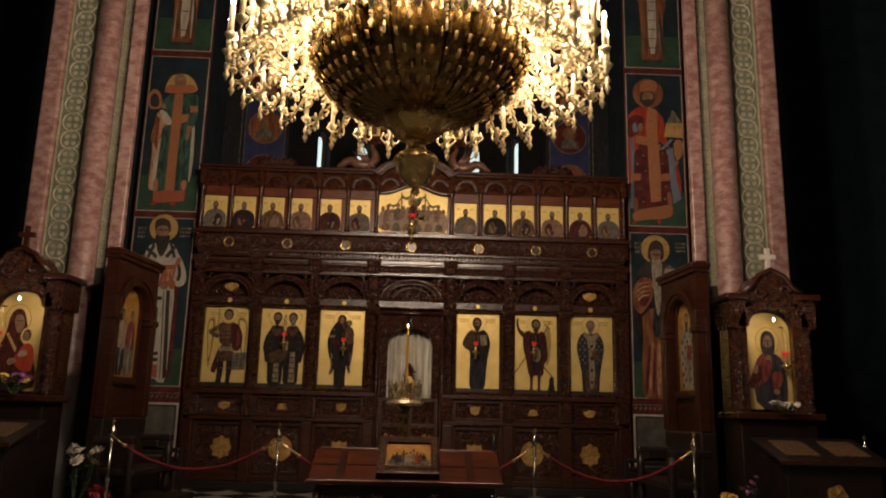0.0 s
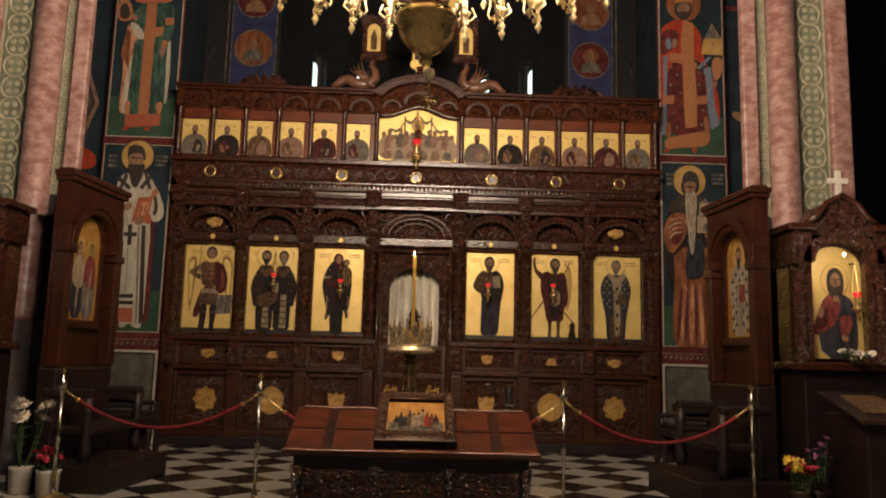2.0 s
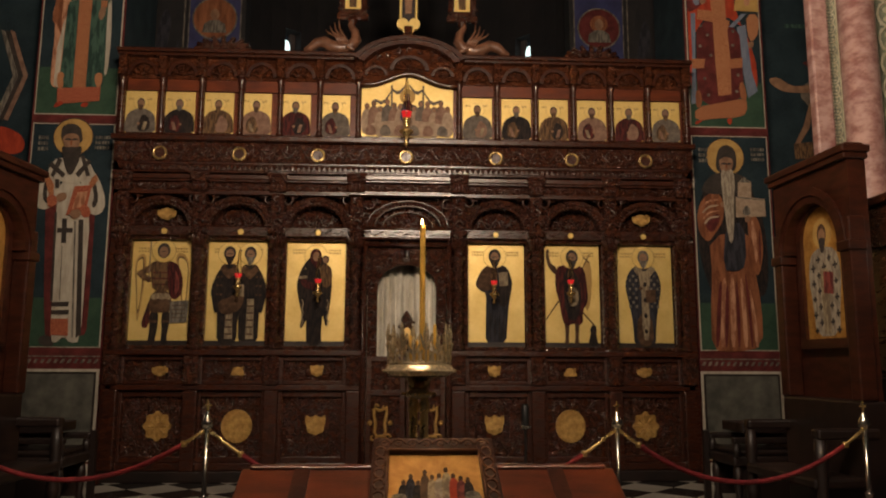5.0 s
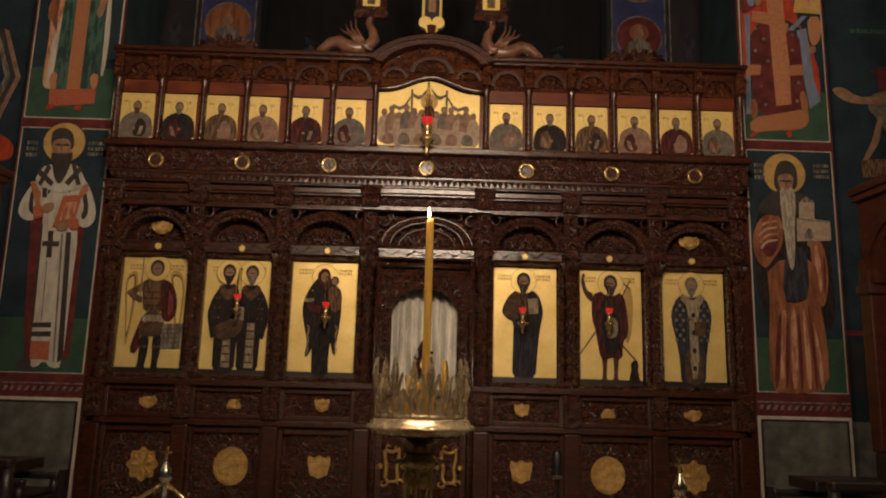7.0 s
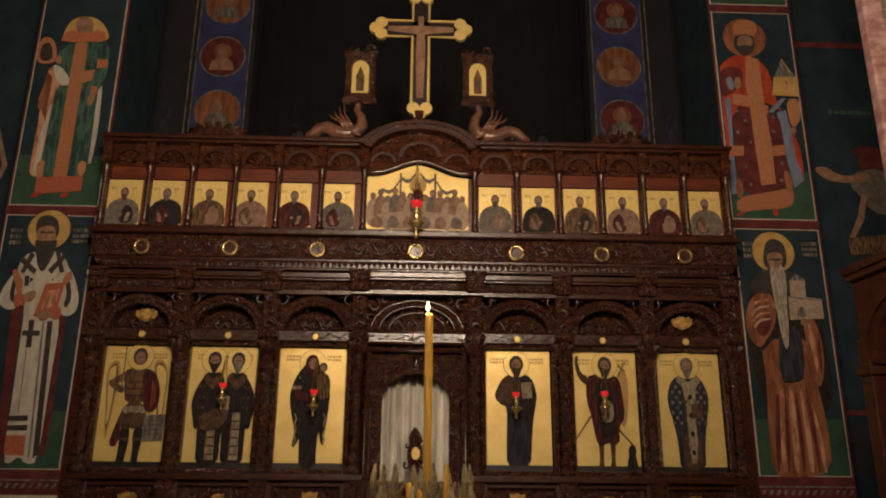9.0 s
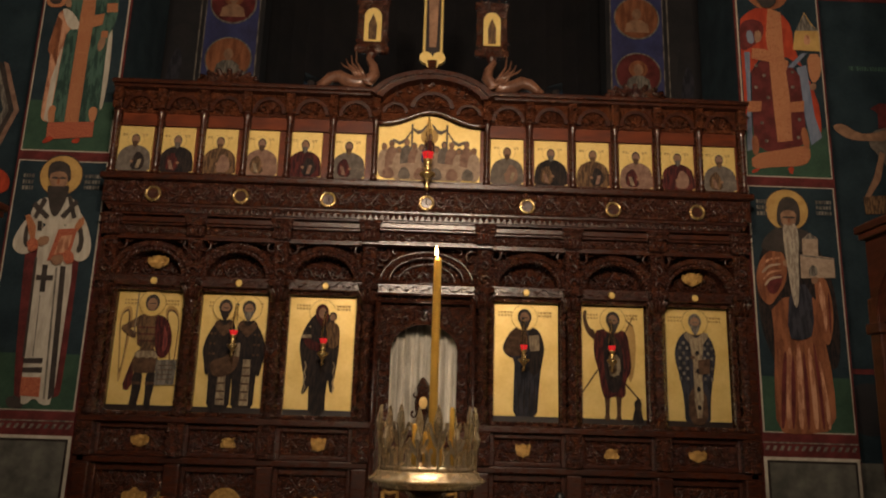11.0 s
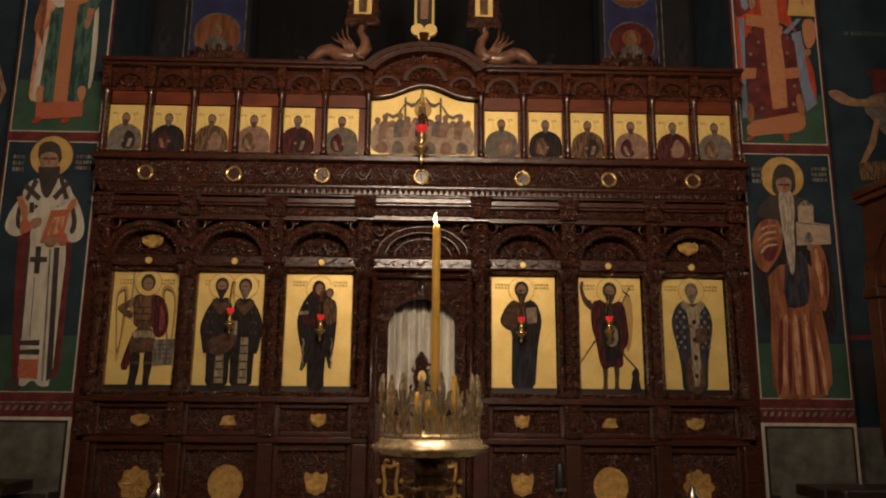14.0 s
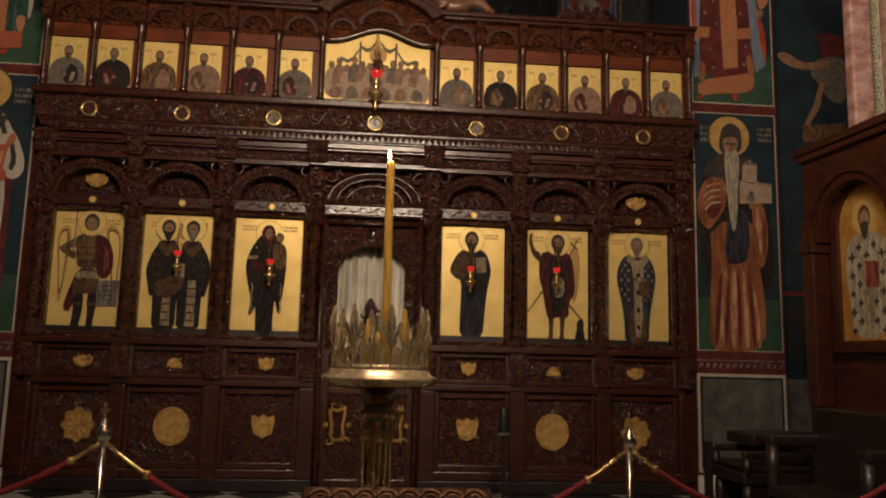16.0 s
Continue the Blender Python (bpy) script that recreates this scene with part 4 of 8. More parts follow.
for s in (-1, 1):
    side_fresco(s)


# ---- clustered columns ----
def ornament_strip(parent, x0, x1, z0, z1, place, w):
    """A cream-framed strip of interlaced rings and leaves; local x across, facing -y."""
    h = part("ornament_strip", boxes((x0, x1, -0.012, 0, z0, z1)), BAND, parent, "dark green strip with cream painted interlace")
    h.matrix_basis = place
    t = w * 0.07
    bm = boxes((x0, x0 + t, -0.02, -0.012, z0, z1), (x1 - t, x1, -0.02, -0.012, z0, z1))
    part("strip_edge", bm, BANDPALE, h)
    bm = bmesh.new()
    c, r = (x0 + x1) / 2, (x1 - x0) * 0.36
    n = int((z1 - z0) / (r * 1.9))
    for k in range(n):
        z = z0 + (k + 0.5) * (z1 - z0) / n
        tube(bm, [(c + r * math.cos(a), -0.016, z + r * math.sin(a)) for a in [math.tau * i / 12 for i in range(13)]], r * 0.11, 4)
        for i in range(4):
            a = math.pi / 4 + math.pi / 2 * i
            slab(bm, oval(c + 0.5 * r * math.cos(a), z + 0.5 * r * math.sin(a), r * 0.24, r * 0.24, 7), -0.019, -0.013)
            slab(bm, oval(c + 1.05 * r * math.cos(a), z + 0.95 * r * math.sin(a), r * 0.15, r * 0.2, 6), -0.019, -0.013)
    part("interlace", bm, BANDPALE, h)


def cluster(s):
    e = thing("clustered_pier", (s * 4.4, 9.45, 0), "compound pier of pink marble columns and ornamented strips", "pier", "clustered piers", kind="structure")
    zb = 1.62

    def span(a, b):
        return tuple(sorted((s * (a - 4.4), s * (b - 4.4))))
    part("core", boxes((*span(3.99, 5.06), 0.08, 0.34, 0, 16)), MAROON, e, "dull maroon core of the pier")
    part("foot", boxes((*span(3.76, 5.16), -0.04, 0.36, 0, 0.5), bevel=0.02), STONE, e, "dark stone foot")
    part("foot_block", boxes((*span(3.8, 5.1), -0.02, 0.2, 0.5, zb - 0.01), bevel=0.02), STONE, e)
    part("inner_pilaster", boxes((*span(3.79, 3.965), -0.05, 0.06, 3.04, 16), bevel=0.02), PINK, e, "flat pink marble pilaster")
    # throne's shadow on pilaster and strip, built as near-black facing up to 3.035 m
    part("throne_shadow_facing", boxes((*span(3.785, 3.968), -0.055, 0.07, 0.5, 3.035), (*span(3.97, 4.125), 0.055, 0.079, 0.5, 3.035), bevel=0.006), THRONESHADOW, e, "near-black facing with the throne's cast shadow put into its colour")
    a, b = span(3.97, 4.12)
    ornament_strip(e, a, b, 3.04, 12, pose(0, 0.078, 0), b - a)
    part("column", lathe(bmesh.new(), [(0.18, 0), (0.165, 0.05), (0.16, 16 - zb)], 28, s * (4.285 - 4.4), 0.02, zb), PINK, e, "round veined pink marble shaft", True)
    part("column_foot", lathe(bmesh.new(), [(0.21, 0), (0.22, 0.1), (0.19, 0.2), (0.17, 0.25), (0.165, zb)], 28, s * (4.285 - 4.4), 0.02, 0), STONE, e, "grey stone foot of the shaft", True)
    a, b = span(4.48, 4.85)
    ornament_strip(e, a, b, zb, 12, pose(0, 0.078, 0), b - a)
    part("outer_pilaster", boxes((*span(4.86, 5.1), 0.0, 0.34, zb, 16), bevel=0.03), PINK, e, "flat pink marble pilaster")


for s in (-1, 1):
    cluster(s)


# ---- the icon screen ----
ICON_X = (1.145, 2.125, 3.065)
SHAFT_X = (0.645, 1.635, 2.6, 3.545)


def screen():
    e = thing("icon_screen", (0, 12.3, 0), "carved dark walnut icon screen in two tiers with varnished sheen", "icon screen")
    # local y: 0 is the lower front, upper tier stands 0.3 forward
    each("plinth", [(-3.6, -0.56, -0.06, 0.5, 0, 0.13), (0.56, 3.6, -0.06, 0.5, 0, 0.13)], DARKWOOD, e, bevel=0.01)
    each("back_panel", [(-3.6, -0.56, 0.16, 0.5, 0.13, 3.6), (0.56, 3.6, 0.16, 0.5, 0.13, 3.6)], CARVED, e)
    each("lower_rail", [(-3.6, -0.56, 0.0, 0.16, 0.13, 0.22), (0.56, 3.6, 0.0, 0.16, 0.13, 0.22)], WOOD, e, bevel=0.012)
    each("dado_rail", [(-3.622, -0.56, -0.05, 0.16, 1.08, 1.15), (0.56, 3.622, -0.05, 0.16, 1.08, 1.15)], WOOD, e, bevel=0.014)
    each("sill_rail", [(-3.622, -0.54, -0.06, 0.16, 1.5, 1.57), (0.54, 3.622, -0.06, 0.16, 1.5, 1.57)], WOOD, e, bevel=0.014)
    each("sill_moulding", [(-3.6, -0.54, -0.01, 0.16, 1.57, 1.62), (0.54, 3.6, -0.01, 0.16, 1.57, 1.62)], CARVED, e, bevel=0.012)
    for s in (-1, 1):
        for x in ICON_X:
            c = s * x
            part("lower_panel", boxes((c - 0.42, c + 0.42, 0.07, 0.17, 0.22, 1.08)), CARVED, e, "dark panel with shallow carving")
            bm = boxes((c - 0.42, c - 0.36, 0.02, 0.16, 0.22, 1.08), (c + 0.36, c + 0.42, 0.02, 0.16, 0.22, 1.08),
                       (c - 0.36, c + 0.36, 0.02, 0.16, 0.22, 0.29), (c - 0.36, c + 0.36, 0.02, 0.16, 1.0, 1.08), bevel=0.01)
            part("panel_frame", bm, WOOD, e)
            bm = bmesh.new()
            frieze(bm, c - 0.3, c + 0.3, 0.42, 0.2, 0.066, 0.2, 0.01)
            frieze(bm, c - 0.3, c + 0.3, 0.9, 0.2, 0.066, 0.2, 0.01)
            part("panel_carving", bm, WOOD, e, smooth=True)
            part("drawer_panel", boxes((c - 0.42, c + 0.42, 0.06, 0.17, 1.15, 1.5)), CARVED, e)
            bm = boxes((c - 0.42, c - 0.36, 0.01, 0.16, 1.15, 1.5), (c + 0.36, c + 0.42, 0.01, 0.16, 1.15, 1.5),
                       (c - 0.36, c + 0.36, 0.01, 0.16, 1.15, 1.2), (c - 0.36, c + 0.36, 0.01, 0.16, 1.44, 1.5), bevel=0.01)
            part("drawer_frame", bm, WOOD, e)
            bm = frieze(bmesh.new(), c - 0.33, c - 0.1, 1.32, 0.18, 0.056, 0.2, 0.009)
            frieze(bm, c + 0.1, c + 0.33, 1.32, 0.18, 0.056, 0.2, 0.009)
            part("drawer_carving", bm, WOOD, e, smooth=True)
            # frame round the icon, band over it, arch
            bm = boxes((c - 0.43, c - 0.375, 0.03, 0.16, 1.62, 2.98), (c + 0.375, c + 0.43, 0.03, 0.16, 1.62, 2.98),
                       (c - 0.375, c + 0.375, 0.03, 0.16, 2.935, 2.98), bevel=0.012)
            part("icon_frame", bm, CARVED, e)
            bm = bmesh.new()
            for sx in (-0.372, 0.372):
                for k in range(40):
                    bmesh.ops.create_icosphere(bm, subdivisions=1, radius=0.011, matrix=Matrix.Translation((c + sx, 0.05, 1.68 + 0.0312 * k)))
            part("bead_carving", bm, WOOD, e)
            part("icon_band", boxes((c - 0.45, c + 0.45, -0.02, 0.16, 2.98, 3.1), bevel=0.012), WOOD, e)
            part("band_carving", frieze(bmesh.new(), c - 0.4, c + 0.4, 3.04, 0.12, -0.024, 0.15, 0.008), WOOD, e, smooth=True)
            bm = arch_band(bmesh.new(), c, 3.1, 0.33, 0.42, -0.03, 0.16, 0.85)
            arch_band(bm, c, 3.1, 0.385, 0.45, -0.055, -0.03, 0.85)
            part("arch", bm, CARVED, e)
            bm = bmesh.new()
            for k in range(22):
                a = math.pi * (k + 0.5) / 22
                bmesh.ops.create_icosphere(bm, subdivisions=1, radius=0.016, matrix=Matrix.Translation((c + 0.355 * math.cos(a), -0.035, 3.1 + 0.302 * math.sin(a))))
            part("arch_bead_carving", bm, WOOD, e)
            bm = frieze(bmesh.new(), c - 0.26, c + 0.26, 3.19, 0.2, 0.13, 0.17, 0.012)
            part("tympanum_carving", bm, WOOD, e, smooth=True)
            bm = bmesh.new()
            for q in (-1, 1):
                scroll(bm, c + q * 0.38, -0.01, 3.44, 0.08, q, 0.014, 1.0)
                scroll(bm, c + q * 0.27, -0.01, 3.5, 0.05, -q, 0.01, 2.0)
            part("spandrel_carving", bm, WOOD, e, smooth=True)
        for x in SHAFT_X:
            c = s * x
            part("pedestal", boxes((c - 0.085, c + 0.085, -0.08, 0.16, 0.13, 1.08), bevel=0.015), WOOD, e)
            bm = boxes((c - 0.09, c + 0.09, -0.09, 0.16, 1.15, 1.5), bevel=0.012)
            part("pedestal_block", bm, CARVED, e)
            prof = [(0.07, 1.57), (0.085, 1.6), (0.06, 1.66), (0.075, 1.72), (0.05, 1.78)]
            prof += [(0.052 + 0.012 * (k % 2), 1.82 + 0.05 * k) for k in range(18)]
            prof += [(0.08, 2.72), (0.055, 2.76), (0.07, 2.86), (0.1, 2.96), (0.1, 3.0)]
            part("shaft", lathe(bmesh.new(), prof, 10, c, -0.01, 0, 5, 0.1), CARVED, e, "turned and carved wooden shaft", True)
            bm = bmesh.new()
            for k in range(7):
                a = -math.pi * (k + 0.5) / 7
                ca, sa = math.cos(a), math.sin(a)
                tube(bm, [(c + 0.06 * ca, -0.01 + 0.06 * sa, 2.84), (c + 0.085 * ca, -0.01 + 0.085 * sa, 2.93), (c + 0.12 * ca, -0.01 + 0.12 * sa, 2.975), (c + 0.125 * ca, -0.01 + 0.125 * sa, 2.95)], lambda u: 0.017 - 0.006 * u, 5)
            part("capital_carving", bm, WOOD, e, smooth=True)
            bm = boxes((c - 0.11, c + 0.11, -0.12, 0.16, 3.0, 3.07), (c - 0.08, c + 0.08, -0.08, 0.16, 3.07, 3.52), bevel=0.014)
            part("bracket", bm, CARVED, e)
            bm = bmesh.new()
            scroll(bm, c, -0.1, 3.14, 0.065, 1, 0.016)
            scroll(bm, c, -0.1, 3.3, 0.055, -1, 0.014, 2.0)
            scroll(bm, c, -0.1, 3.43, 0.05, 1, 0.012, 1.0)
            part("bracket_carving", bm, WOOD, e, smooth=True)
    # entablature and the jutting frieze
    each("architrave", [(-3.6, 3.6, -0.02, 0.5, 3.5, 3.75)], CARVED, e)
    each("architrave_rail", [(-3.6, -0.74, -0.07, -0.02, 3.5, 3.53), (0.74, 3.6, -0.07, -0.02, 3.5, 3.53), (-0.74, 0.74, -0.14, -0.02, 3.5, 3.53),
                             (-3.61, -0.74, -0.05, -0.02, 3.53, 3.555), (0.74, 3.61, -0.05, -0.02, 3.53, 3.555), (-0.74, 0.74, -0.12, -0.02, 3.53, 3.555)], WOOD, e, bevel=0.007)
    each("fascia", [(-3.61, -0.74, -0.075, -0.02, 3.662, 3.69), (0.74, 3.61, -0.075, -0.02, 3.662, 3.69), (-0.74, 0.74, -0.145, -0.02, 3.662, 3.69),
                    (-3.62, -0.74, -0.1, -0.02, 3.69, 3.75), (0.74, 3.62, -0.1, -0.02, 3.69, 3.75), (-0.74, 0.74, -0.17, -0.02, 3.69, 3.75)], WOOD, e, bevel=0.009)
    part("strip_board", boxes((-0.72, 0.72, -0.085, -0.02, 3.555, 3.662)), CARVED, e)
    bm = bmesh.new()
    for a, b in ((-3.48, -2.7), (-2.5, -1.74), (-1.53, -0.78), (0.78, 1.53), (1.74, 2.5), (2.7, 3.48)):
        frieze(bm, a, b, 3.608, 0.1, -0.028, 0.15, 0.0095)
    frieze(bm, -0.54, 0.54, 3.608, 0.1, -0.093, 0.15, 0.0095)
    part("architrave_carving", bm, WOOD, e, smooth=True)
    for s in (-1, 1):
        for k, q in enumerate(SHAFT_X):
            c, d = s * q, 0.075 if k == 0 else 0.0
            part("architrave_block", boxes((c - 0.1, c + 0.1, -0.12 - d, -0.02, 3.535, 3.66), (c - 0.115, c + 0.115, -0.14 - d, -0.02, 3.66, 3.758), (c - 0.125, c + 0.125, -0.155 - d, -0.02, 3.725, 3.765), bevel=0.012), CARVED, e, "projecting moulded block")
            bm = bmesh.new()
            for x in (-0.05, 0, 0.05):
                tube(bm, [(c + x, -0.122 - d, 3.56), (c + x, -0.122 - d, 3.645)], 0.013, 8)
            part("block_flute", bm, WOOD, e, smooth=True)
    each("cove", [(-3.625, 3.625, -0.13, 0.5, 3.765, 3.785), (-3.54, 3.54, -0.15, 0.5, 3.785, 3.85), (-3.6, 3.6, -0.2, 0.5, 3.85, 3.88)], WOOD, e, bevel=0.006)
    bm = bmesh.new()
    for k in range(110):
        x = -3.56 + 7.12 * k / 109
        slab(bm, [(x - 0.03, 3.848), (x - 0.022, 3.82), (x, 3.788), (x + 0.022, 3.82), (x + 0.03, 3.848)], -0.185, -0.15)
    part("tooth_carving", bm, CARVED, e)
    part("frieze_board", boxes((-3.635, 3.635, -0.22, 0.5, 3.88, 4.13)), CARVED, e)
    part("frieze_carving", frieze(bmesh.new(), -3.6, 3.6, 4.0, 0.24, -0.226, 0.22, 0.014), WOOD, e, "deep scrolling leaf carving", True)
    part("upper_ledge", boxes((-3.661, 3.661, -0.3, 0.5, 4.13, 4.2), bevel=0.014), WOOD, e)
    # upper tier
    part("upper_back", boxes((-3.6, 3.6, -0.18, 0.5, 4.2, 5.2)), REDWOOD, e, "reddish brown backing boards")
    for s in (-1, 1):
        for k in range(7):
            x = (0.635, 1.12, 1.612, 2.1, 2.588, 3.07, 3.56)[k]
            c = s * x
            part("colonnette_back", boxes((c - 0.032, c + 0.032, -0.245, -0.18, 4.2, 4.95), bevel=0.008), CARVED, e)
            prof = [(0.036, 4.2), (0.044, 4.235), (0.026, 4.265)] + [(0.024 + 0.011 * (n % 2), 4.29 + 0.032 * n) for n in range(18)] + [(0.026, 4.87), (0.042, 4.9), (0.048, 4.945)]
            bm = lathe(bmesh.new(), prof, 10, c, -0.275)
            part("colonnette", bm, WOOD, e, "turned and beaded colonnette", True)
            bm = boxes((c - 0.05, c + 0.05, -0.34, -0.18, 4.95, 5.2), bevel=0.016)
            scroll(bm, c, -0.35, 5.08, 0.05, s, 0.016)
            part("console", bm, REDCARVED, e)
        for k, x in enumerate((0.872, 1.368, 1.855, 2.343, 2.828, 3.315)):
            c = s * x
            part("spandrel", boxes((c - 0.2, c + 0.2, -0.25, -0.18, 4.93, 5.2)), REDCARVED, e)
            bm = arch_band(bmesh.new(), c, 4.96, 0.15, 0.19, -0.29, -0.25, 1.05, 10)
            part("small_arch", bm, WOOD, e)
            bm = bmesh.new()
            for q in range(5):
                a = math.pi * (q + 0.5) / 5
                tube(bm, [(c, -0.255, 4.97), (c + 0.07 * math.cos(a), -0.275, 4.97 + 0.07 * math.sin(a)), (c + 0.13 * math.cos(a), -0.262, 4.97 + 0.13 * math.sin(a))], lambda u: 0.008 + 0.014 * u, 5)
            part("shell_carving", bm, REDCARVED, e, smooth=True)
            part("sill", boxes((c - 0.2, c + 0.2, -0.24, -0.18, 4.2, 4.235), bevel=0.006), WOOD, e)
            part("head_board", boxes((c - 0.2, c + 0.2, -0.225, -0.18, 4.785, 4.93)), REDWOOD, e)
        each("cornice", [(s * 0.66, s * 3.62, -0.35, 0.5, 5.2, 5.24), (s * 0.66, s * 3.635, -0.38, 0.5, 5.24, 5.29)], WOOD, e, bevel=0.014)
        bm = bmesh.new()
        for k in range(60):
            u = k / 59
            x = s * (0.8 + 2.8 * u)
            bmesh.ops.create_icosphere(bm, subdivisions=1, radius=0.02 + 0.008 * math.sin(k * 2.1), matrix=Matrix.Translation((x, -0.24, 5.3)))
        part("cresting", bm, WOOD, e)
        bm = bmesh.new()
        for k in range(9):
            a = math.pi * k / 8
            tube(bm, [(s * 2.35 + 0.1 * math.cos(a), -0.28, 5.32), (s * 2.35 + 0.35 * math.cos(a), -0.28, 5.33 + 0.16 * math.sin(a))], lambda u: 0.05 - 0.02 * u, 6)
        part("crest_carving", bm, CARVED, e, smooth=True)
    # middle pediment over the wide feast icon
    bm = arch_band(bmesh.new(), 0, 5.0, 0.62, 0.72, -0.42, 0.1, 0.64, 20, 0.42, math.pi - 0.42)
    arch_band(bm, 0, 5.0, 0.7, 0.77, -0.46, 0.1, 0.64, 20, 0.42, math.pi - 0.42)
    part("pediment", bm, WOOD, e, "arched carved pediment")
    sweep = [(0.6 - 1.2 * k / 24, 4.9 + 0.15 * (0.5 + 0.5 * math.cos(math.pi * (1 - 2 * k / 24))) ** 1.4) for k in range(25)]
    part("pediment_field", slab(bmesh.new(), [(-0.62, 5.2), (-0.62, 4.92)] + sweep[::-1] + [(0.62, 4.92), (0.62, 5.2)] + [(0.62 * math.cos(0.35 + (math.pi - 0.7) * k / 16), 5.0 + 0.42 * math.sin(0.35 + (math.pi - 0.7) * k / 16)) for k in range(17)], -0.27, -0.1), REDCARVED, e, "reddish carved field over the wide icon")
    part("feast_moulding", tube(bmesh.new(), [(x, -0.275, z) for x, z in sweep], 0.026, 8), WOOD, e, smooth=True)
    bm = arch_band(bmesh.new(), 0, 5.09, 0.2, 0.25, -0.31, -0.27, 0.8, 14)
    for q in (-1, 1):
        arch_band(bm, q * 0.42, 5.02, 0.11, 0.145, -0.3, -0.27, 0.9, 10)
    part("small_arch", bm, WOOD, e)
    bm = bmesh.new()
    for cx, cz, r in ((0, 5.1, 0.19), (-0.42, 5.03, 0.1), (0.42, 5.03, 0.1)):
        for q in range(7):
            a = math.pi * (q + 0.5) / 7
            tube(bm, [(cx, -0.274, cz), (cx + 0.55 * r * math.cos(a), -0.292, cz + 0.45 * r * math.sin(a)), (cx + r * math.cos(a), -0.28, cz + 0.75 * r * math.sin(a))], lambda u: 0.008 + 0.014 * u, 5)
    part("shell_carving", bm, REDCARVED, e, smooth=True)
    bm = bmesh.new()
    for k in range(9):
        a = 0.45 + (math.pi - 0.9) * k / 8
        scroll(bm, 0.52 * math.cos(a), -0.28, 5.0 + 0.37 * math.sin(a), 0.04, 1 if k % 2 else -1, 0.014, k)
    part("pediment_carving", bm, WOOD, e, smooth=True)
    bm = bmesh.new()
    for k in range(7):
        a = math.pi * k / 6
        scroll(bm, 0.2 * math.cos(a), -0.2, 5.5 + 0.05 * math.sin(a), 0.06, 1 if math.cos(a) > 0 else -1, 0.02, k)
    part("crown_carving", bm, CARVED, e, smooth=True)
    part("feast_frame", boxes((-0.6, 0.6, -0.24, -0.18, 4.2, 4.235), bevel=0.006), WOOD, e)
    each("screen_end", [(-3.661, -3.54, -0.05, 0.5, 0.0, 3.5), (3.54, 3.661, -0.05, 0.5, 0.0, 3.5)], WOOD, e)
    # doorway surround
    part("door_lintel", boxes((-0.6, 0.6, 0.04, 0.5, 2.9, 3.5)), CARVED, e)
    part("door_lintel_band", boxes((-0.58, 0.58, -0.02, 0.1, 2.98, 3.1), bevel=0.008), WOOD, e)
    for z, y in ((3.097, -0.028), (2.97, -0.028), (2.89, 0.0)):
        part("door_lintel_rail", tube(bmesh.new(), [(-0.6, y, z), (0.6, y, z)], 0.016, 10), WOOD, e, smooth=True)
    part("band_carving", frieze(bmesh.new(), -0.54, 0.54, 3.033, 0.09, -0.026, 0.15, 0.008), WOOD, e, smooth=True)
    part("door_arch_band", arch_band(bmesh.new(), 0, 3.112, 0.42, 0.5, -0.04, 0.05, 0.66, 18), CARVED, e)
    bm = bmesh.new()
    for r, y, q in ((0.51, -0.045, 0.018), (0.415, -0.04, 0.014), (0.32, 0.02, 0.013)):
        tube(bm, [(r * math.cos(math.pi * k / 24), y, 3.112 + 0.66 * r * math.sin(math.pi * k / 24)) for k in range(25)], q, 8)
    part("door_arch", bm, WOOD, e, smooth=True)
    bm = bmesh.new()
    for k in range(30):
        a = math.pi * (k + 0.5) / 30
        bmesh.ops.create_icosphere(bm, subdivisions=1, radius=0.017, matrix=Matrix.Translation((0.46 * math.cos(a), -0.045, 3.112 + 0.303 * math.sin(a))))
    part("arch_bead_carving", bm, WOOD, e)
    bm = frieze(bmesh.new(), -0.27, 0.27, 3.19, 0.15, 0.03, 0.15, 0.012)
    for q in (-1, 1):
        scroll(bm, q * 0.5, -0.02, 3.4, 0.09, q, 0.016, 1.0)
        scroll(bm, q * 0.36, -0.02, 3.455, 0.045, -q, 0.012, 2.0)
        scroll(bm, q * 0.53, -0.02, 3.25, 0.05, -q, 0.012, 0.5)
        for k in range(4):
            a = 0.35 + 0.36 * k
            scroll(bm, q * 0.38 * math.cos(a), 0.02, 3.112 + 0.25 * math.sin(a), 0.035, q, 0.009, k)
    part("lintel_carving", bm, WOOD, e, smooth=True)
    each("door_jamb", [(-0.56, -0.5, 0.0, 0.4, 0.0, 2.95), (0.5, 0.56, 0.0, 0.4, 0.0, 2.95)], CARVED, e, bevel=0.01)
    for s in (-1, 1):
        part("jamb_bead", tube(bmesh.new(), [(s * 0.545, -0.004, 0.02), (s * 0.545, -0.004, 2.94)], 0.014, 8), WOOD, e, smooth=True)
    return e


screen()


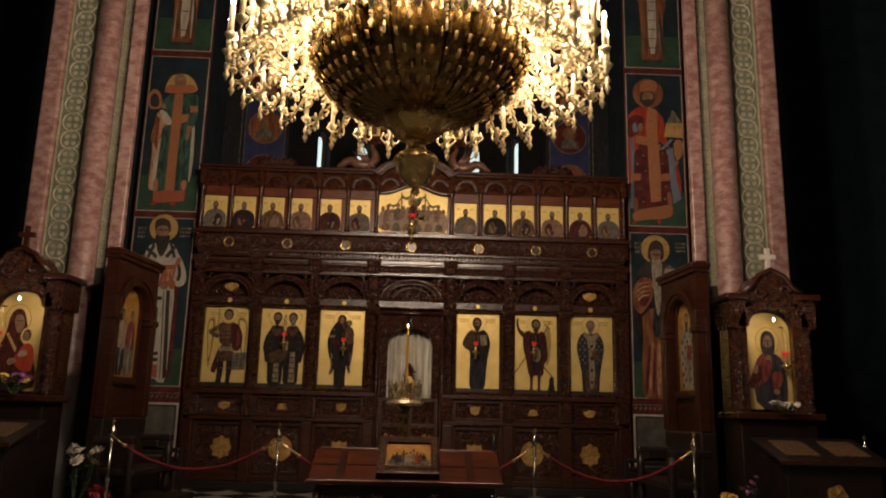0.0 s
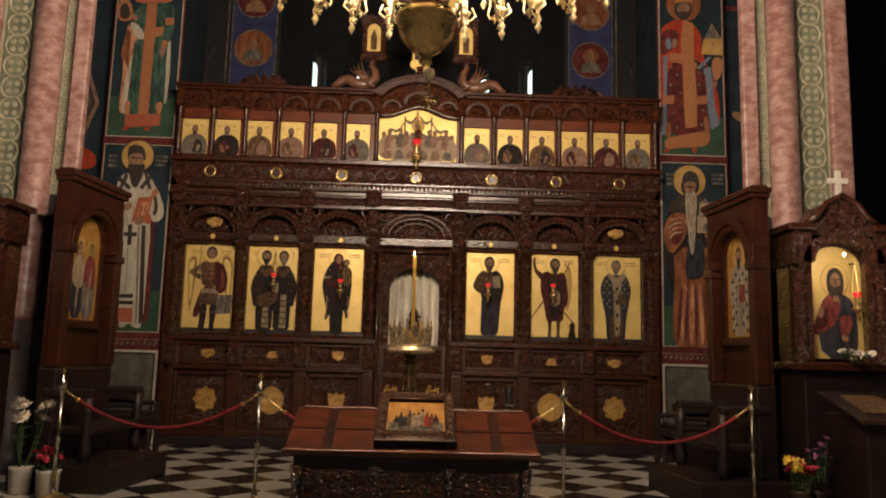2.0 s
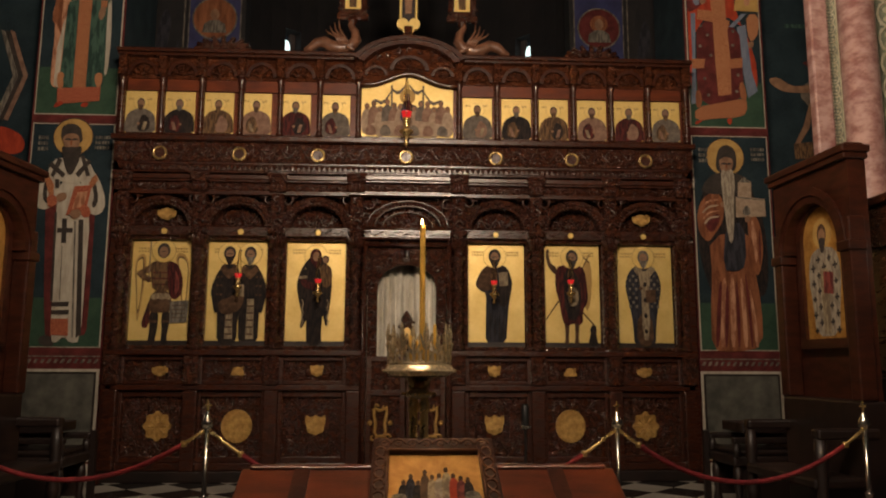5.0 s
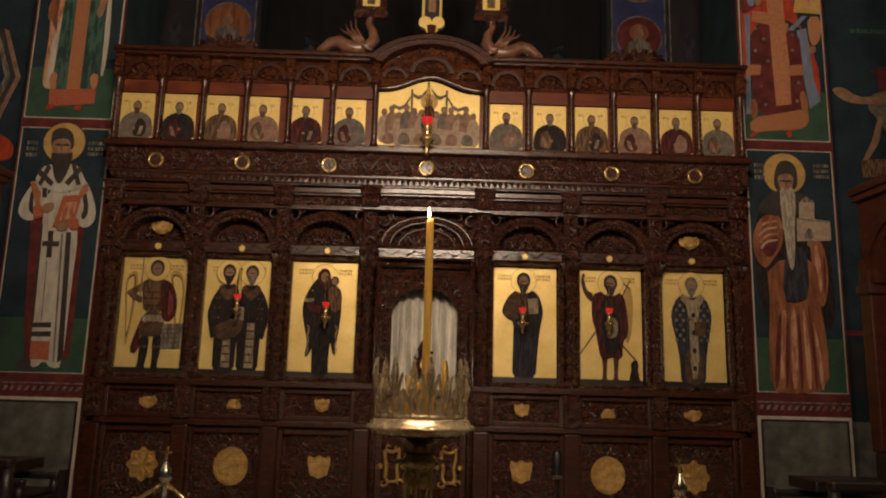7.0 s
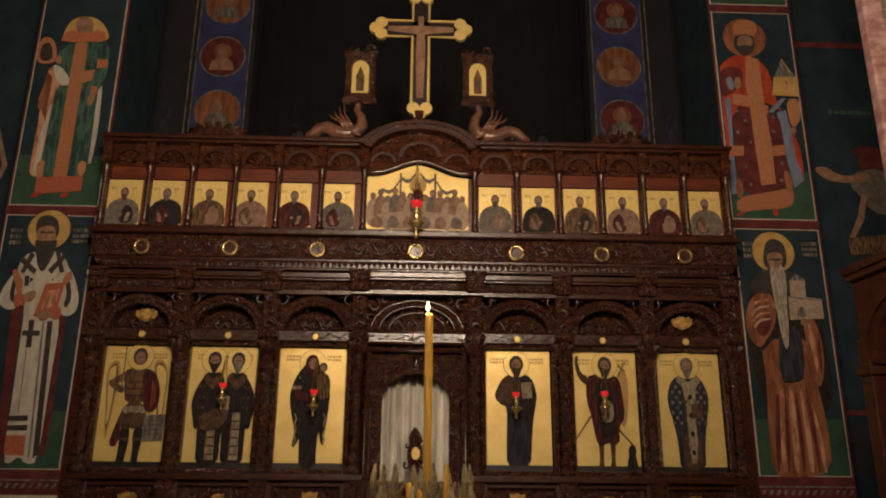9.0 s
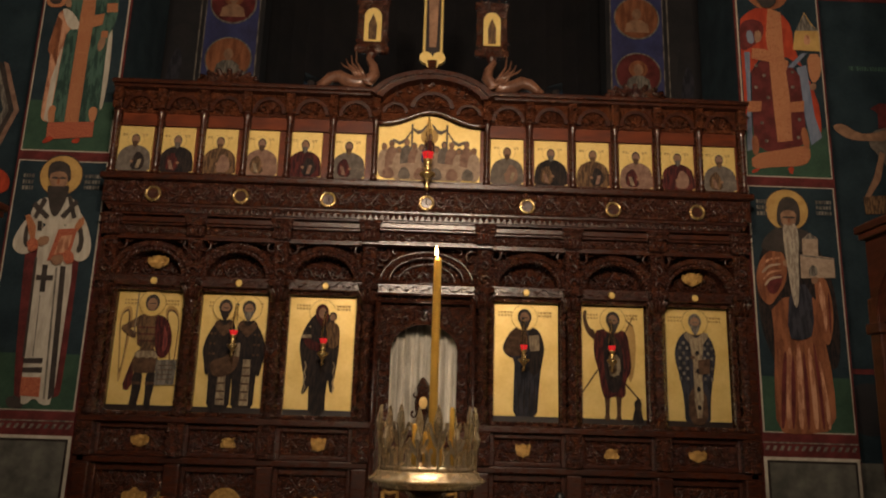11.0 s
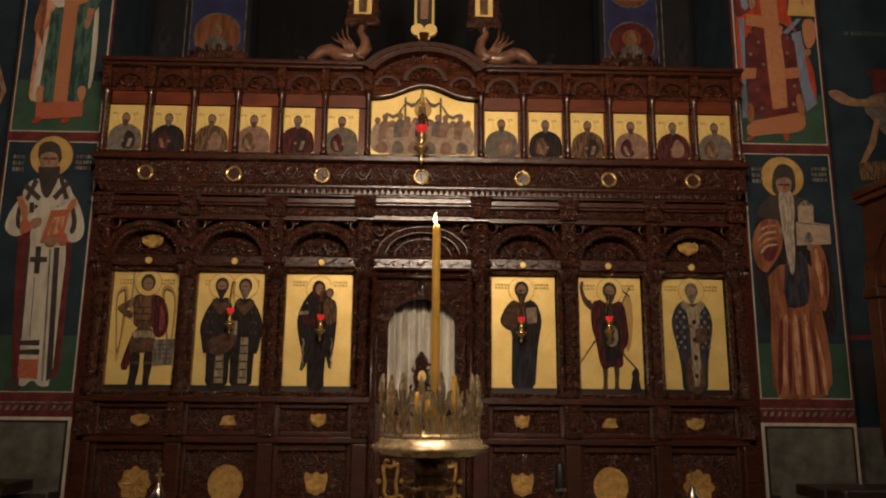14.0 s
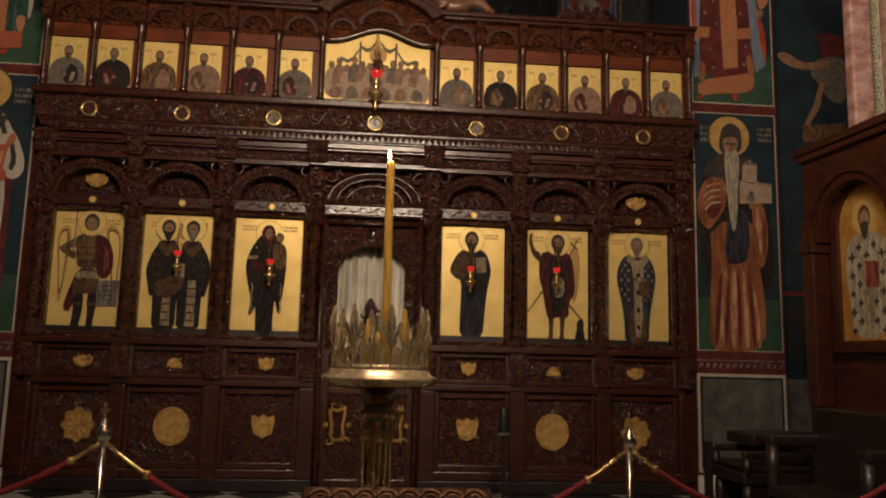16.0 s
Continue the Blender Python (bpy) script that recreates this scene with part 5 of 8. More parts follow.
def royal_doors():
    e = thing("altar_doors", (0, 12.36, 0), "pair of low carved altar doors with round-topped openwork head", "door")
    for s in (-1, 1):
        part("leaf", boxes((s * 0.006, s * 0.49, 0.0, 0.06, 0.03, 1.5), bevel=0.008), CARVED, e)
        part("leaf_frame", boxes((s * 0.01, s * 0.07, -0.02, 0.0, 0.05, 1.5), (s * 0.43, s * 0.49, -0.02, 0.0, 0.05, 1.5), (s * 0.07, s * 0.43, -0.02, 0.0, 0.05, 0.12), (s * 0.07, s * 0.43, -0.02, 0.0, 1.02, 1.09), (s * 0.07, s * 0.43, -0.02, 0.0, 1.44, 1.5), bevel=0.006), WOOD, e)
        bm = bmesh.new()
        cx = s * 0.31
        ringpts = [(-0.08, 0.86), (0.0, 0.84), (0.08, 0.86), (0.075, 0.78), (0.055, 0.68), (0.07, 0.58), (0.04, 0.53), (-0.04, 0.53), (-0.07, 0.58), (-0.055, 0.68), (-0.075, 0.78)]
        tube(bm, [(cx + a, -0.02, b) for a, b in ringpts + ringpts[:1]], 0.022, 6)
        for q in (-1, 1):
            bmesh.ops.create_icosphere(bm, subdivisions=2, radius=0.034, matrix=Matrix.Translation((cx + q * 0.125, -0.02, 0.69)))
            scroll(bm, cx + q * 0.085, -0.02, 0.52, 0.045, q, 0.018)
            scroll(bm, cx + q * 0.05, -0.02, 0.89, 0.03, -q, 0.014)
        part("gilt_cartouche", bm, GILT, e, "gilded openwork cartouche", True)
        # carved jamb strips that leave the round-headed opening
        bm = boxes((s * 0.37, s * 0.49, 0.0, 0.05, 1.5, 2.35))
        slab(bm, [(s * 0.37, 2.35), (s * 0.5, 2.35), (s * 0.5, 2.87), (s * 0.49, 2.87)], 0.0, 0.05)
        part("door_side", bm, CARVED, e)
    bm = bmesh.new()
    n = 14
    for k in range(n):
        a0, a1 = math.pi * k / n, math.pi * (k + 1) / n
        p = [(0.37 * math.cos(a), 2.35 + 0.3 * math.sin(a)) for a in (a0, a1)]
        q = [(max(-0.49, min(0.49, 0.8 * math.cos(a))), 2.86) for a in (a0, a1)]
        slab(bm, [p[0], q[0], q[1], p[1]], 0.0, 0.05)
    part("door_head", weld(bm), CARVED, e)
    bm = bmesh.new()
    for s in (-1, 1):
        for k in range(6):
            scroll(bm, s * 0.43, -0.006, 1.58 + 0.15 * k, 0.05, s if k % 2 else -s, 0.012, k)
    for k in range(7):
        a = math.pi * k / 6
        scroll(bm, 0.42 * math.cos(a), -0.006, 2.45 + 0.28 * math.sin(a), 0.05, 1 if k % 2 else -1, 0.012, k)
    part("head_carving", bm, WOOD, e, smooth=True)
    bm = lathe(bmesh.new(), [(0.03, 1.48), (0.035, 1.55), (0.05, 1.62), (0.085, 1.72), (0.09, 1.8), (0.06, 1.9), (0.075, 1.96), (0.04, 2.03), (0.01, 2.07)], 14, 0, 0.03, 0, 5, 0.08)
    for q in (-1, 1):
        scroll(bm, q * 0.08, 0.0, 1.88, 0.05, q, 0.016, 1.0)
        scroll(bm, q * 0.08, 0.0, 1.66, 0.045, -q, 0.014, 2.0)
    part("door_finial", bm, CARVED, e, "dark carved finial between the door leaves", True)
    part("finial_medal", slab(bmesh.new(), oval(0.01, 1.79, 0.045, 0.065, 20), -0.075, -0.055), BRASS, e, "small brass oval medal")
    part("keystone_boss", lathe(bmesh.new(), [(0.02, 2.72), (0.045, 2.74), (0.03, 2.78), (0.04, 2.82)], 10, 0, -0.02), CHROME, e, "small pale boss", True)
    # drapery behind
    c = thing("altar_curtain", (0, 12.52, 0), "pale folded curtain behind the altar doors", "curtain")
    bm = bmesh.new()
    cols = 60
    v = [[bm.verts.new((-0.5 + k / cols, 0.035 * math.sin(k * 0.95) + 0.018 * math.sin(k * 2.3 + j) + 0.16 * max(0.0, 1 - abs(k / cols - 0.52) / 0.3) ** 0.7, z)) for k in range(cols + 1)] for j, z in enumerate((0.3, 1.2, 2.0, 2.9))]
    for a, b in zip(v, v[1:]):
        for k in range(cols):
            bm.faces.new((a[k], a[k + 1], b[k + 1], b[k]))
    ob = part("cloth", bm, CURTAIN, c, smooth=True)
    sol = ob.modifiers.new("thick", "SOLIDIFY")
    sol.thickness = 0.004


royal_doors()


# ---- icons ----
def icon_painter(e, f, w, h):
    """Lays flat painted shapes given as shares of the panel's width and height."""
    level = [0]

    def lay(name, pts, m, soft=2):
        level[0] += 1
        pts = [(a * w, b * h) for a, b in pts]
        part(name, slab(bmesh.new(), smooth(pts, soft) if soft else pts, f - 0.0009 * level[0], f - 0.0009 * (level[0] - 1) - 0.0002), m, e)

    def disc(name, x, z, r, m, tall=1.0):
        lay(name, [(x + r * math.cos(a), z + r * tall * w / h * math.sin(a)) for a in [math.tau * k / 24 for k in range(24)]], m, 0)

    def face(x, z, r, beard=None, hair=HAIR, halo=0.19, skin=SKIN):
        if halo:
            disc("halo_rim", x, z + 0.01, halo * 1.05, OCHRE)
            disc("halo", x, z + 0.01, halo, GOLD)
        disc("hair", x, z + 0.012, r * 1.25, hair, 1.2)
        disc("head", x, z, r * 0.86, skin, 1.3)
        disc("brow_shade", x, z + 0.006, r * 0.6, hair, 0.16)
        if beard:
            k = r * w / h
            lay("beard", [(x - r, z), (x - r * 0.9, z - k * 0.9), (x - r * 0.35, z - k * 2.1), (x, z - k * 2.3), (x + r * 0.35, z - k * 2.1), (x + r * 0.9, z - k * 0.9), (x + r, z), (x + r * 0.5, z - k * 0.5), (x - r * 0.5, z - k * 0.5)], beard, 1)
    return lay, disc, face


def soldier_saint(tools):
    lay, disc, face = tools
    for k, (m, q) in enumerate(((OCHRE, 0.0), (ROBETAN, 0.03), (GOLD, 0.05))):
        lay("wing", [(-0.27 - q, 0.87 - q), (-0.4 + q / 2, 0.86 - q), (-0.46 + q / 2, 0.76), (-0.41 + q / 2, 0.45), (-0.37, 0.12 + 3 * q), (-0.31 - q / 2, 0.39), (-0.27 - q, 0.64)], m)
        lay("wing", [(0.19 + q, 0.87 - q), (0.36 - q / 2, 0.88 - q), (0.45 - q / 2, 0.76), (0.44 - q / 2, 0.5), (0.39, 0.13 + 3 * q), (0.32 + q / 2, 0.45), (0.27 + q, 0.64)], m)
    lay("cloak", [(-0.13, 0.5), (-0.24, 0.3), (-0.31, 0.13), (-0.17, 0.12), (-0.15, 0.34)], ROBERED, 1)
    lay("leg", [(-0.17, 0.3), (-0.02, 0.3), (-0.02, 0.14), (-0.05, 0.04), (-0.06, -0.04), (-0.19, -0.03), (-0.15, 0.08)], ROBE)
    lay("leg", [(0.02, 0.3), (0.18, 0.3), (0.16, 0.14), (0.13, 0.03), (0.15, -0.04), (0.03, -0.04), (0.05, 0.08)], ROBE)
    lay("boot_top", [(-0.17, 0.2), (-0.03, 0.2), (-0.03, 0.175), (-0.17, 0.175)], UMBER, 0)
    lay("boot_top", [(0.03, 0.2), (0.17, 0.2), (0.165, 0.175), (0.03, 0.175)], UMBER, 0)
    lay("skirt", [(-0.15, 0.5), (0.16, 0.5), (0.2, 0.3), (0.1, 0.275), (-0.1, 0.275), (-0.2, 0.29)], UMBER, 1)
    lay("kilt", [(-0.14, 0.47), (0.17, 0.47), (0.19, 0.42), (0.14, 0.4), (0.08, 0.42), (0.02, 0.4), (-0.04, 0.42), (-0.1, 0.4), (-0.16, 0.42)], STOLE, 1)
    lay("breastplate", [(-0.2, 0.77), (-0.08, 0.8), (0.1, 0.8), (0.22, 0.77), (0.18, 0.62), (0.16, 0.49), (-0.14, 0.49), (-0.17, 0.62)], ROBETAN, 1)
    for z in (0.55, 0.61, 0.67):
        lay("plate_band", [(-0.15, z), (0.17, z), (0.17, z + 0.012), (-0.15, z + 0.012)], ROBERED, 0)
    lay("cloak", [(0.08, 0.8), (0.26, 0.77), (0.36, 0.62), (0.35, 0.46), (0.24, 0.4), (0.14, 0.44), (0.1, 0.6)], ROBERED, 2)
    lay("cloak_fold", [(0.2, 0.74), (0.3, 0.6), (0.29, 0.48), (0.22, 0.46), (0.24, 0.6)], TUNIC, 1)
    lay("arm", [(-0.14, 0.78), (-0.3, 0.72), (-0.43, 0.67), (-0.32, 0.61), (-0.2, 0.58), (-0.18, 0.63), (-0.29, 0.665), (-0.16, 0.68)], ROBETAN, 1)
    lay("palm", [(-0.24, 0.64), (-0.17, 0.64), (-0.17, 0.58), (-0.24, 0.58)], UMBER, 1)
    lay("sword", [(-0.215, 0.62), (-0.195, 0.62), (-0.19, 0.985), (-0.2, 0.995), (-0.21, 0.985)], STOLE, 0)
    lay("scroll", [(0.16, 0.39), (0.47, 0.4), (0.45, 0.18), (0.17, 0.17)], GREYP, 0)
    for z in (0.22, 0.26, 0.3, 0.34):
        lay("scroll_line", [(0.2, z), (0.42, z + 0.005), (0.42, z + 0.013), (0.2, z + 0.008)], UMBER, 0)
    face(0.02, 0.885, 0.085)


def two_saints(tools):
    lay, disc, face = tools
    for x0, m in ((0.2, ROBE), (-0.14, ROBE)):
        q = 1 if x0 > 0 else -1
        lay("robe", [(x0 - 0.16, -0.045), (x0 - 0.17, 0.25), (x0 - 0.2, 0.5), (x0 - 0.17, 0.7), (x0 - 0.08, 0.78), (x0 + 0.08, 0.78), (x0 + 0.17, 0.7), (x0 + 0.2, 0.5), (x0 + 0.17, 0.25), (x0 + 0.16, -0.045)], m, 1)
        lay("sleeve", [(x0 + q * 0.1, 0.76), (x0 + q * 0.22, 0.66), (x0 + q * 0.3, 0.5), (x0 + q * 0.26, 0.4), (x0 + q * 0.22, 0.26), (x0 + q * 0.15, 0.3), (x0 + q * 0.08, 0.55)], m)
        lay("stole", [(x0 - 0.04, 0.02), (x0 + 0.09, 0.02), (x0 + 0.08, 0.42), (x0 - 0.03, 0.42)], STOLE, 0)
        for k in range(5):
            lay("stole_bar", [(x0 - 0.03, 0.06 + 0.07 * k), (x0 + 0.08, 0.06 + 0.07 * k), (x0 + 0.08, 0.075 + 0.07 * k), (x0 - 0.03, 0.075 + 0.07 * k)], UMBER, 0)
        lay("shoulder_cloth", [(x0 - 0.16, 0.72), (x0 - 0.02, 0.62), (x0 + 0.02, 0.62), (x0 + 0.16, 0.72), (x0 + 0.1, 0.77), (x0, 0.7), (x0 - 0.1, 0.77)], UMBER, 1)
        for k in range(3):
            for n in range(2):
                disc("cross_mark", x0 + q * (0.12 + 0.06 * n), 0.64 - 0.09 * k, 0.018, UMBER)
        face(x0, 0.865, 0.08, ROBE if x0 < 0 else GREYP, halo=0.185)
    lay("shared_cloth", [(-0.3, 0.4), (-0.06, 0.44), (0.1, 0.56), (0.13, 0.42), (0.06, 0.3), (-0.16, 0.25), (-0.28, 0.29)], UMBER, 1)
    lay("book", [(-0.03, 0.57), (0.12, 0.56), (0.12, 0.44), (-0.02, 0.45)], STOLE, 0)


def mother_child(tools):
    lay, disc, face = tools
    disc("halo_rim", -0.01, 0.86, 0.2, OCHRE)
    disc("halo", -0.01, 0.86, 0.19, GOLD)
    disc("halo", 0.15, 0.82, 0.13, GOLD)
    lay("gown", [(-0.17, 0.4), (-0.15, 0.15), (-0.14, -0.045), (0.11, -0.045), (0.1, 0.15), (0.15, 0.4)], ROBE, 1)
    lay("mantle", [(-0.1, 0.86), (-0.22, 0.77), (-0.3, 0.66), (-0.33, 0.55), (-0.28, 0.4), (-0.22, 0.26), (-0.26, 0.13), (-0.2, 0.14), (-0.13, 0.24), (-0.08, 0.38), (0.08, 0.38), (0.13, 0.24), (0.18, 0.13), (0.21, 0.24), (0.25, 0.42), (0.27, 0.6), (0.22, 0.74), (0.08, 0.86)], ROBE, 1)
    for q in (-1, 1):
        for k in range(6):
            x, z = q * (0.22 if q < 0 else 0.2) + 0.025 * (k % 2), 0.42 - 0.045 * k
            lay("gold_hem", [(x - 0.02, z), (x, z), (x + 0.03 - 0.05 * (k % 2), z - 0.045), (x + 0.01 - 0.05 * (k % 2), z - 0.045)], STOLE, 0)
    lay("veil", [(-0.1, 0.8), (-0.12, 0.88), (-0.06, 0.935), (0.03, 0.935), (0.09, 0.88), (0.08, 0.78), (0.0, 0.72)], ROBERED)
    disc("head", -0.005, 0.855, 0.06, SKIN, 1.35)
    lay("child_robe", [(0.06, 0.77), (0.16, 0.78), (0.26, 0.74), (0.27, 0.6), (0.2, 0.53), (0.08, 0.56)], ROBETAN)
    disc("child_hair", 0.15, 0.825, 0.06, HAIR, 1.15)
    disc("child_head", 0.15, 0.818, 0.043, SKIN, 1.3)
    lay("sleeve", [(-0.3, 0.64), (-0.16, 0.62), (0.02, 0.56), (0.0, 0.51), (-0.2, 0.53)], ROBERED, 1)
    lay("cuff", [(-0.3, 0.655), (-0.16, 0.66), (-0.15, 0.63), (-0.3, 0.625)], STOLE, 0)
    disc("palm", 0.04, 0.545, 0.035, UMBER, 0.7)
    disc("star", -0.18, 0.73, 0.014, STOLE)


def robed_saint(tools):
    lay, disc, face = tools
    lay("robe", [(-0.17, -0.045), (-0.16, 0.3), (-0.15, 0.5), (-0.25, 0.52), (-0.34, 0.58), (-0.3, 0.66), (-0.2, 0.76), (-0.06, 0.8), (0.08, 0.8), (0.22, 0.76), (0.28, 0.66), (0.3, 0.58), (0.25, 0.44), (0.22, 0.3), (0.18, -0.045)], SLATE, 1)
    lay("tunic", [(-0.2, 0.76), (-0.06, 0.79), (0.06, 0.74), (0.02, 0.56), (-0.12, 0.52), (-0.24, 0.53), (-0.33, 0.585)], UMBER, 1)
    lay("mantle", [(0.04, 0.78), (0.22, 0.75), (0.29, 0.6), (0.24, 0.4), (0.12, 0.34), (0.02, 0.46), (0.1, 0.6)], ROBE, 1)
    for k, x in enumerate((-0.1, -0.02, 0.06, 0.13)):
        lay("fold", [(x, 0.0), (x + 0.018, 0.0), (x + 0.03, 0.28 + 0.03 * k), (x + 0.012, 0.32)], ROBE, 1)
    lay("book", [(0.06, 0.71), (0.22, 0.72), (0.22, 0.58), (0.08, 0.57)], STOLE, 0)
    disc("palm", -0.07, 0.66, 0.035, UMBER, 0.9)
    face(-0.005, 0.865, 0.085, HAIR)


def desert_saint(tools):
    lay, disc, face = tools
    lay("wing_scroll", [(0.2, 0.8), (0.33, 0.86), (0.38, 0.7), (0.34, 0.4), (0.26, 0.3), (0.22, 0.5)], OCHRE, 1)
    lay("staff", [(-0.47, 0.21), (-0.455, 0.205), (-0.2, 0.42), (-0.22, 0.43)], UMBER, 0)
    lay("staff", [(0.18, 0.31), (0.2, 0.32), (0.43, 0.165), (0.42, 0.15)], UMBER, 0)
    lay("cross_staff", [(0.2, 0.76), (0.215, 0.755), (0.36, 0.93), (0.34, 0.93)], UMBER, 0)
    lay("cross_staff", [(0.22, 0.87), (0.23, 0.885), (0.34, 0.83), (0.33, 0.82)], UMBER, 0)
    for x in (-0.07, 0.1):
        lay("leg", [(x - 0.05, 0.25), (x + 0.05, 0.25), (x + 0.03, 0.12), (x + 0.02, 0.03), (x + 0.04, -0.02), (x - 0.06, -0.01), (x - 0.03, 0.05)], UMBER, 1)
    lay("robe", [(-0.26, 0.77), (-0.1, 0.8), (0.12, 0.8), (0.24, 0.76), (0.28, 0.6), (0.3, 0.42), (0.2, 0.33), (0.2, 0.18), (0.04, 0.2), (-0.1, 0.16), (-0.16, 0.24), (-0.2, 0.42), (-0.27, 0.56)], ROBERED, 1)
    lay("mantle", [(-0.12, 0.76), (0.1, 0.74), (0.2, 0.5), (0.12, 0.24), (-0.04, 0.22), (-0.12, 0.4)], ROBE, 1)
    lay("raised_arm", [(-0.24, 0.78), (-0.33, 0.8), (-0.38, 0.9), (-0.36, 0.96), (-0.41, 0.96), (-0.43, 0.88), (-0.38, 0.76), (-0.24, 0.68)], UMBER, 1)
    lay("scroll", [(-0.05, 0.58), (0.12, 0.56), (0.14, 0.4), (0.0, 0.36), (-0.05, 0.42)], STOLE, 1)
    disc("palm", 0.02, 0.6, 0.04, UMBER, 0.7)
    lay("tree", [(0.28, -0.03), (0.46, -0.03), (0.44, 0.03), (0.42, 0.1), (0.44, 0.14), (0.37, 0.19), (0.31, 0.14), (0.33, 0.1), (0.3, 0.04)], ROBE, 1)
    face(0.026, 0.865, 0.085, HAIR)


def bishop_saint(tools):
    lay, disc, face = tools
    lay("robe", [(-0.19, -0.045), (-0.2, 0.2), (-0.25, 0.38), (-0.32, 0.56), (-0.3, 0.66), (-0.22, 0.76), (-0.08, 0.81), (0.08, 0.81), (0.22, 0.76), (0.29, 0.66), (0.31, 0.56), (0.25, 0.38), (0.2, 0.2), (0.18, -0.045)], SLATE, 1)
    for i in range(8):
        for j in range(3):
            if (i + j) % 2 == 0:
                for q in (-1, 1):
                    x, z = q * (0.13 + 0.055 * j), 0.36 + 0.045 * i
                    lay("check", [(x - 0.02, z), (x + 0.02, z), (x + 0.02, z + 0.028), (x - 0.02, z + 0.028)], GREYP, 0)
    lay("under_robe", [(-0.15, -0.03), (-0.13, 0.3), (0.12, 0.3), (0.15, -0.03)], UMBER, 1)
    lay("stole", [(-0.2, 0.76), (-0.05, 0.66), (-0.05, 0.03), (0.08, 0.03), (0.08, 0.66), (0.22, 0.76), (0.12, 0.8), (0.01, 0.72), (-0.1, 0.8)], STOLE, 1)
    for k in range(4):
        disc("stole_cross", 0.015, 0.12 + 0.16 * k, 0.03, ROBE, 1.3)
    lay("book", [(0.02, 0.54), (0.2, 0.55), (0.19, 0.42), (0.03, 0.41)], UMBER, 0)
    disc("palm", -0.06, 0.56, 0.035, UMBER, 0.8)
    face(-0.005, 0.87, 0.08, GREYP, hair=GREYP)


def gold_icon(x, y, z0, w, h, label, group, kind_no, half=False):
    e = thing("icon", (x, y, z0), label, "icon", group)
    part("panel", boxes((-w / 2, w / 2, 0.0, 0.03, 0, h), bevel=0.003), GOLD, e, "gold leaf ground")
    f = -0.0005
    rob = (FADEDBLUE, ROBE, ROBETAN, FADEDROSE, ROBERED, FADEDBLUE)[kind_no % 6]
    lettering(e, -w * 0.3, h * (0.9 if not half else 0.8), w * 0.2, h * 0.06, f, OCHRE, 2)
    lettering(e, w * 0.3, h * (0.9 if not half else 0.8), w * 0.2, h * 0.06, f, OCHRE, 2)
    if half:
        hr = w * 0.24
        part("halo_rim", slab(bmesh.new(), oval(0, h * 0.7, hr * 1.04, hr * 1.04, 24), f - 0.0012, f), OCHRE, e)
        part("halo", slab(bmesh.new(), oval(0, h * 0.7, hr, hr, 24), f - 0.002, f - 0.001), GOLD, e)
        part("bust", slab(bmesh.new(), smooth([(-w * 0.5, -0.03), (w * 0.5, -0.03), (w * 0.5, h * 0.3), (w * 0.4, h * 0.48), (w * 0.12, h * 0.58), (-w * 0.12, h * 0.58), (-w * 0.41, h * 0.46), (-w * 0.5, h * 0.26)], 1), f - 0.005, f - 0.001), rob, e)
        q = -1 if kind_no % 2 else 1
        part("mantle", slab(bmesh.new(), smooth([(-q * w * 0.1, 0.012), (q * w * 0.3, 0.012), (q * w * 0.34, h * 0.3), (q * w * 0.1, h * 0.46), (-q * w * 0.02, h * 0.3)], 1), f - 0.008, f - 0.004), (ROBE, ROBERED, FADEDROSE, ROBETAN)[kind_no % 4], e)
        part("scroll", slab(bmesh.new(), [(q * w * 0.06, h * 0.05), (q * w * 0.18, h * 0.06), (q * w * 0.24, h * 0.25), (q * w * 0.14, h * 0.25)], f - 0.011, f - 0.0085), STOLE if kind_no % 3 == 0 else FADEDROSE, e)
        part("palm", slab(bmesh.new(), oval(-q * w * 0.05, h * 0.2, w * 0.05, h * 0.03, 10), f - 0.011, f - 0.0085), SKIN, e)
        part("hair", slab(bmesh.new(), oval(0, h * 0.705, w * 0.125, h * 0.12, 18), f - 0.007, f - 0.001), HAIR, e)
        part("head", slab(bmesh.new(), oval(0, h * 0.68, w * 0.105, h * 0.115, 18), f - 0.01, f - 0.001), FADEDROSE if kind_no % 2 else SKIN, e)
        part("beard", slab(bmesh.new(), smooth([(-w * 0.1, h * 0.66), (w * 0.1, h * 0.66), (w * 0.07, h * 0.56), (0, h * 0.51), (-w * 0.07, h * 0.56)], 1), f - 0.011, f - 0.0102), (UMBER, GREYP, ROBETAN)[kind_no % 3], e)
    else:
        part("dark_foot_band", boxes((-w / 2, w / 2, f - 0.003, f, -0.06, 0.0)), DARKWOOD, e)
        (soldier_saint, two_saints, mother_child, robed_saint, desert_saint, bishop_saint)[kind_no](icon_painter(e, f, w, h))
    return e


MAIN = ("gold-ground icon of a winged soldier saint in red cloak", "gold-ground icon of two bearded saints in dark robes", "gold-ground icon of a veiled mother and child",
        "gold-ground icon of a bearded saint in dark robe", "gold-ground icon of a saint in crimson with raised arm", "gold-ground icon of a bishop in checked vestment")
for i, x in enumerate((-3.065, -2.125, -1.145, 1.125, 2.1, 3.05)):
    gold_icon(x, 12.42, 1.68, 0.75, 1.25, MAIN[i], "main tier icons", i)
for i, x in enumerate((-3.34, -2.865, -2.385, -1.915, -1.425, -0.93, 0.87, 1.37, 1.85, 2.345, 2.825, 3.305)):
    gold_icon(x, 12.08, 4.24, 0.375, 0.53, "small gold-ground half-length apostle icon in the upper tier", "upper tier icons", i, True)


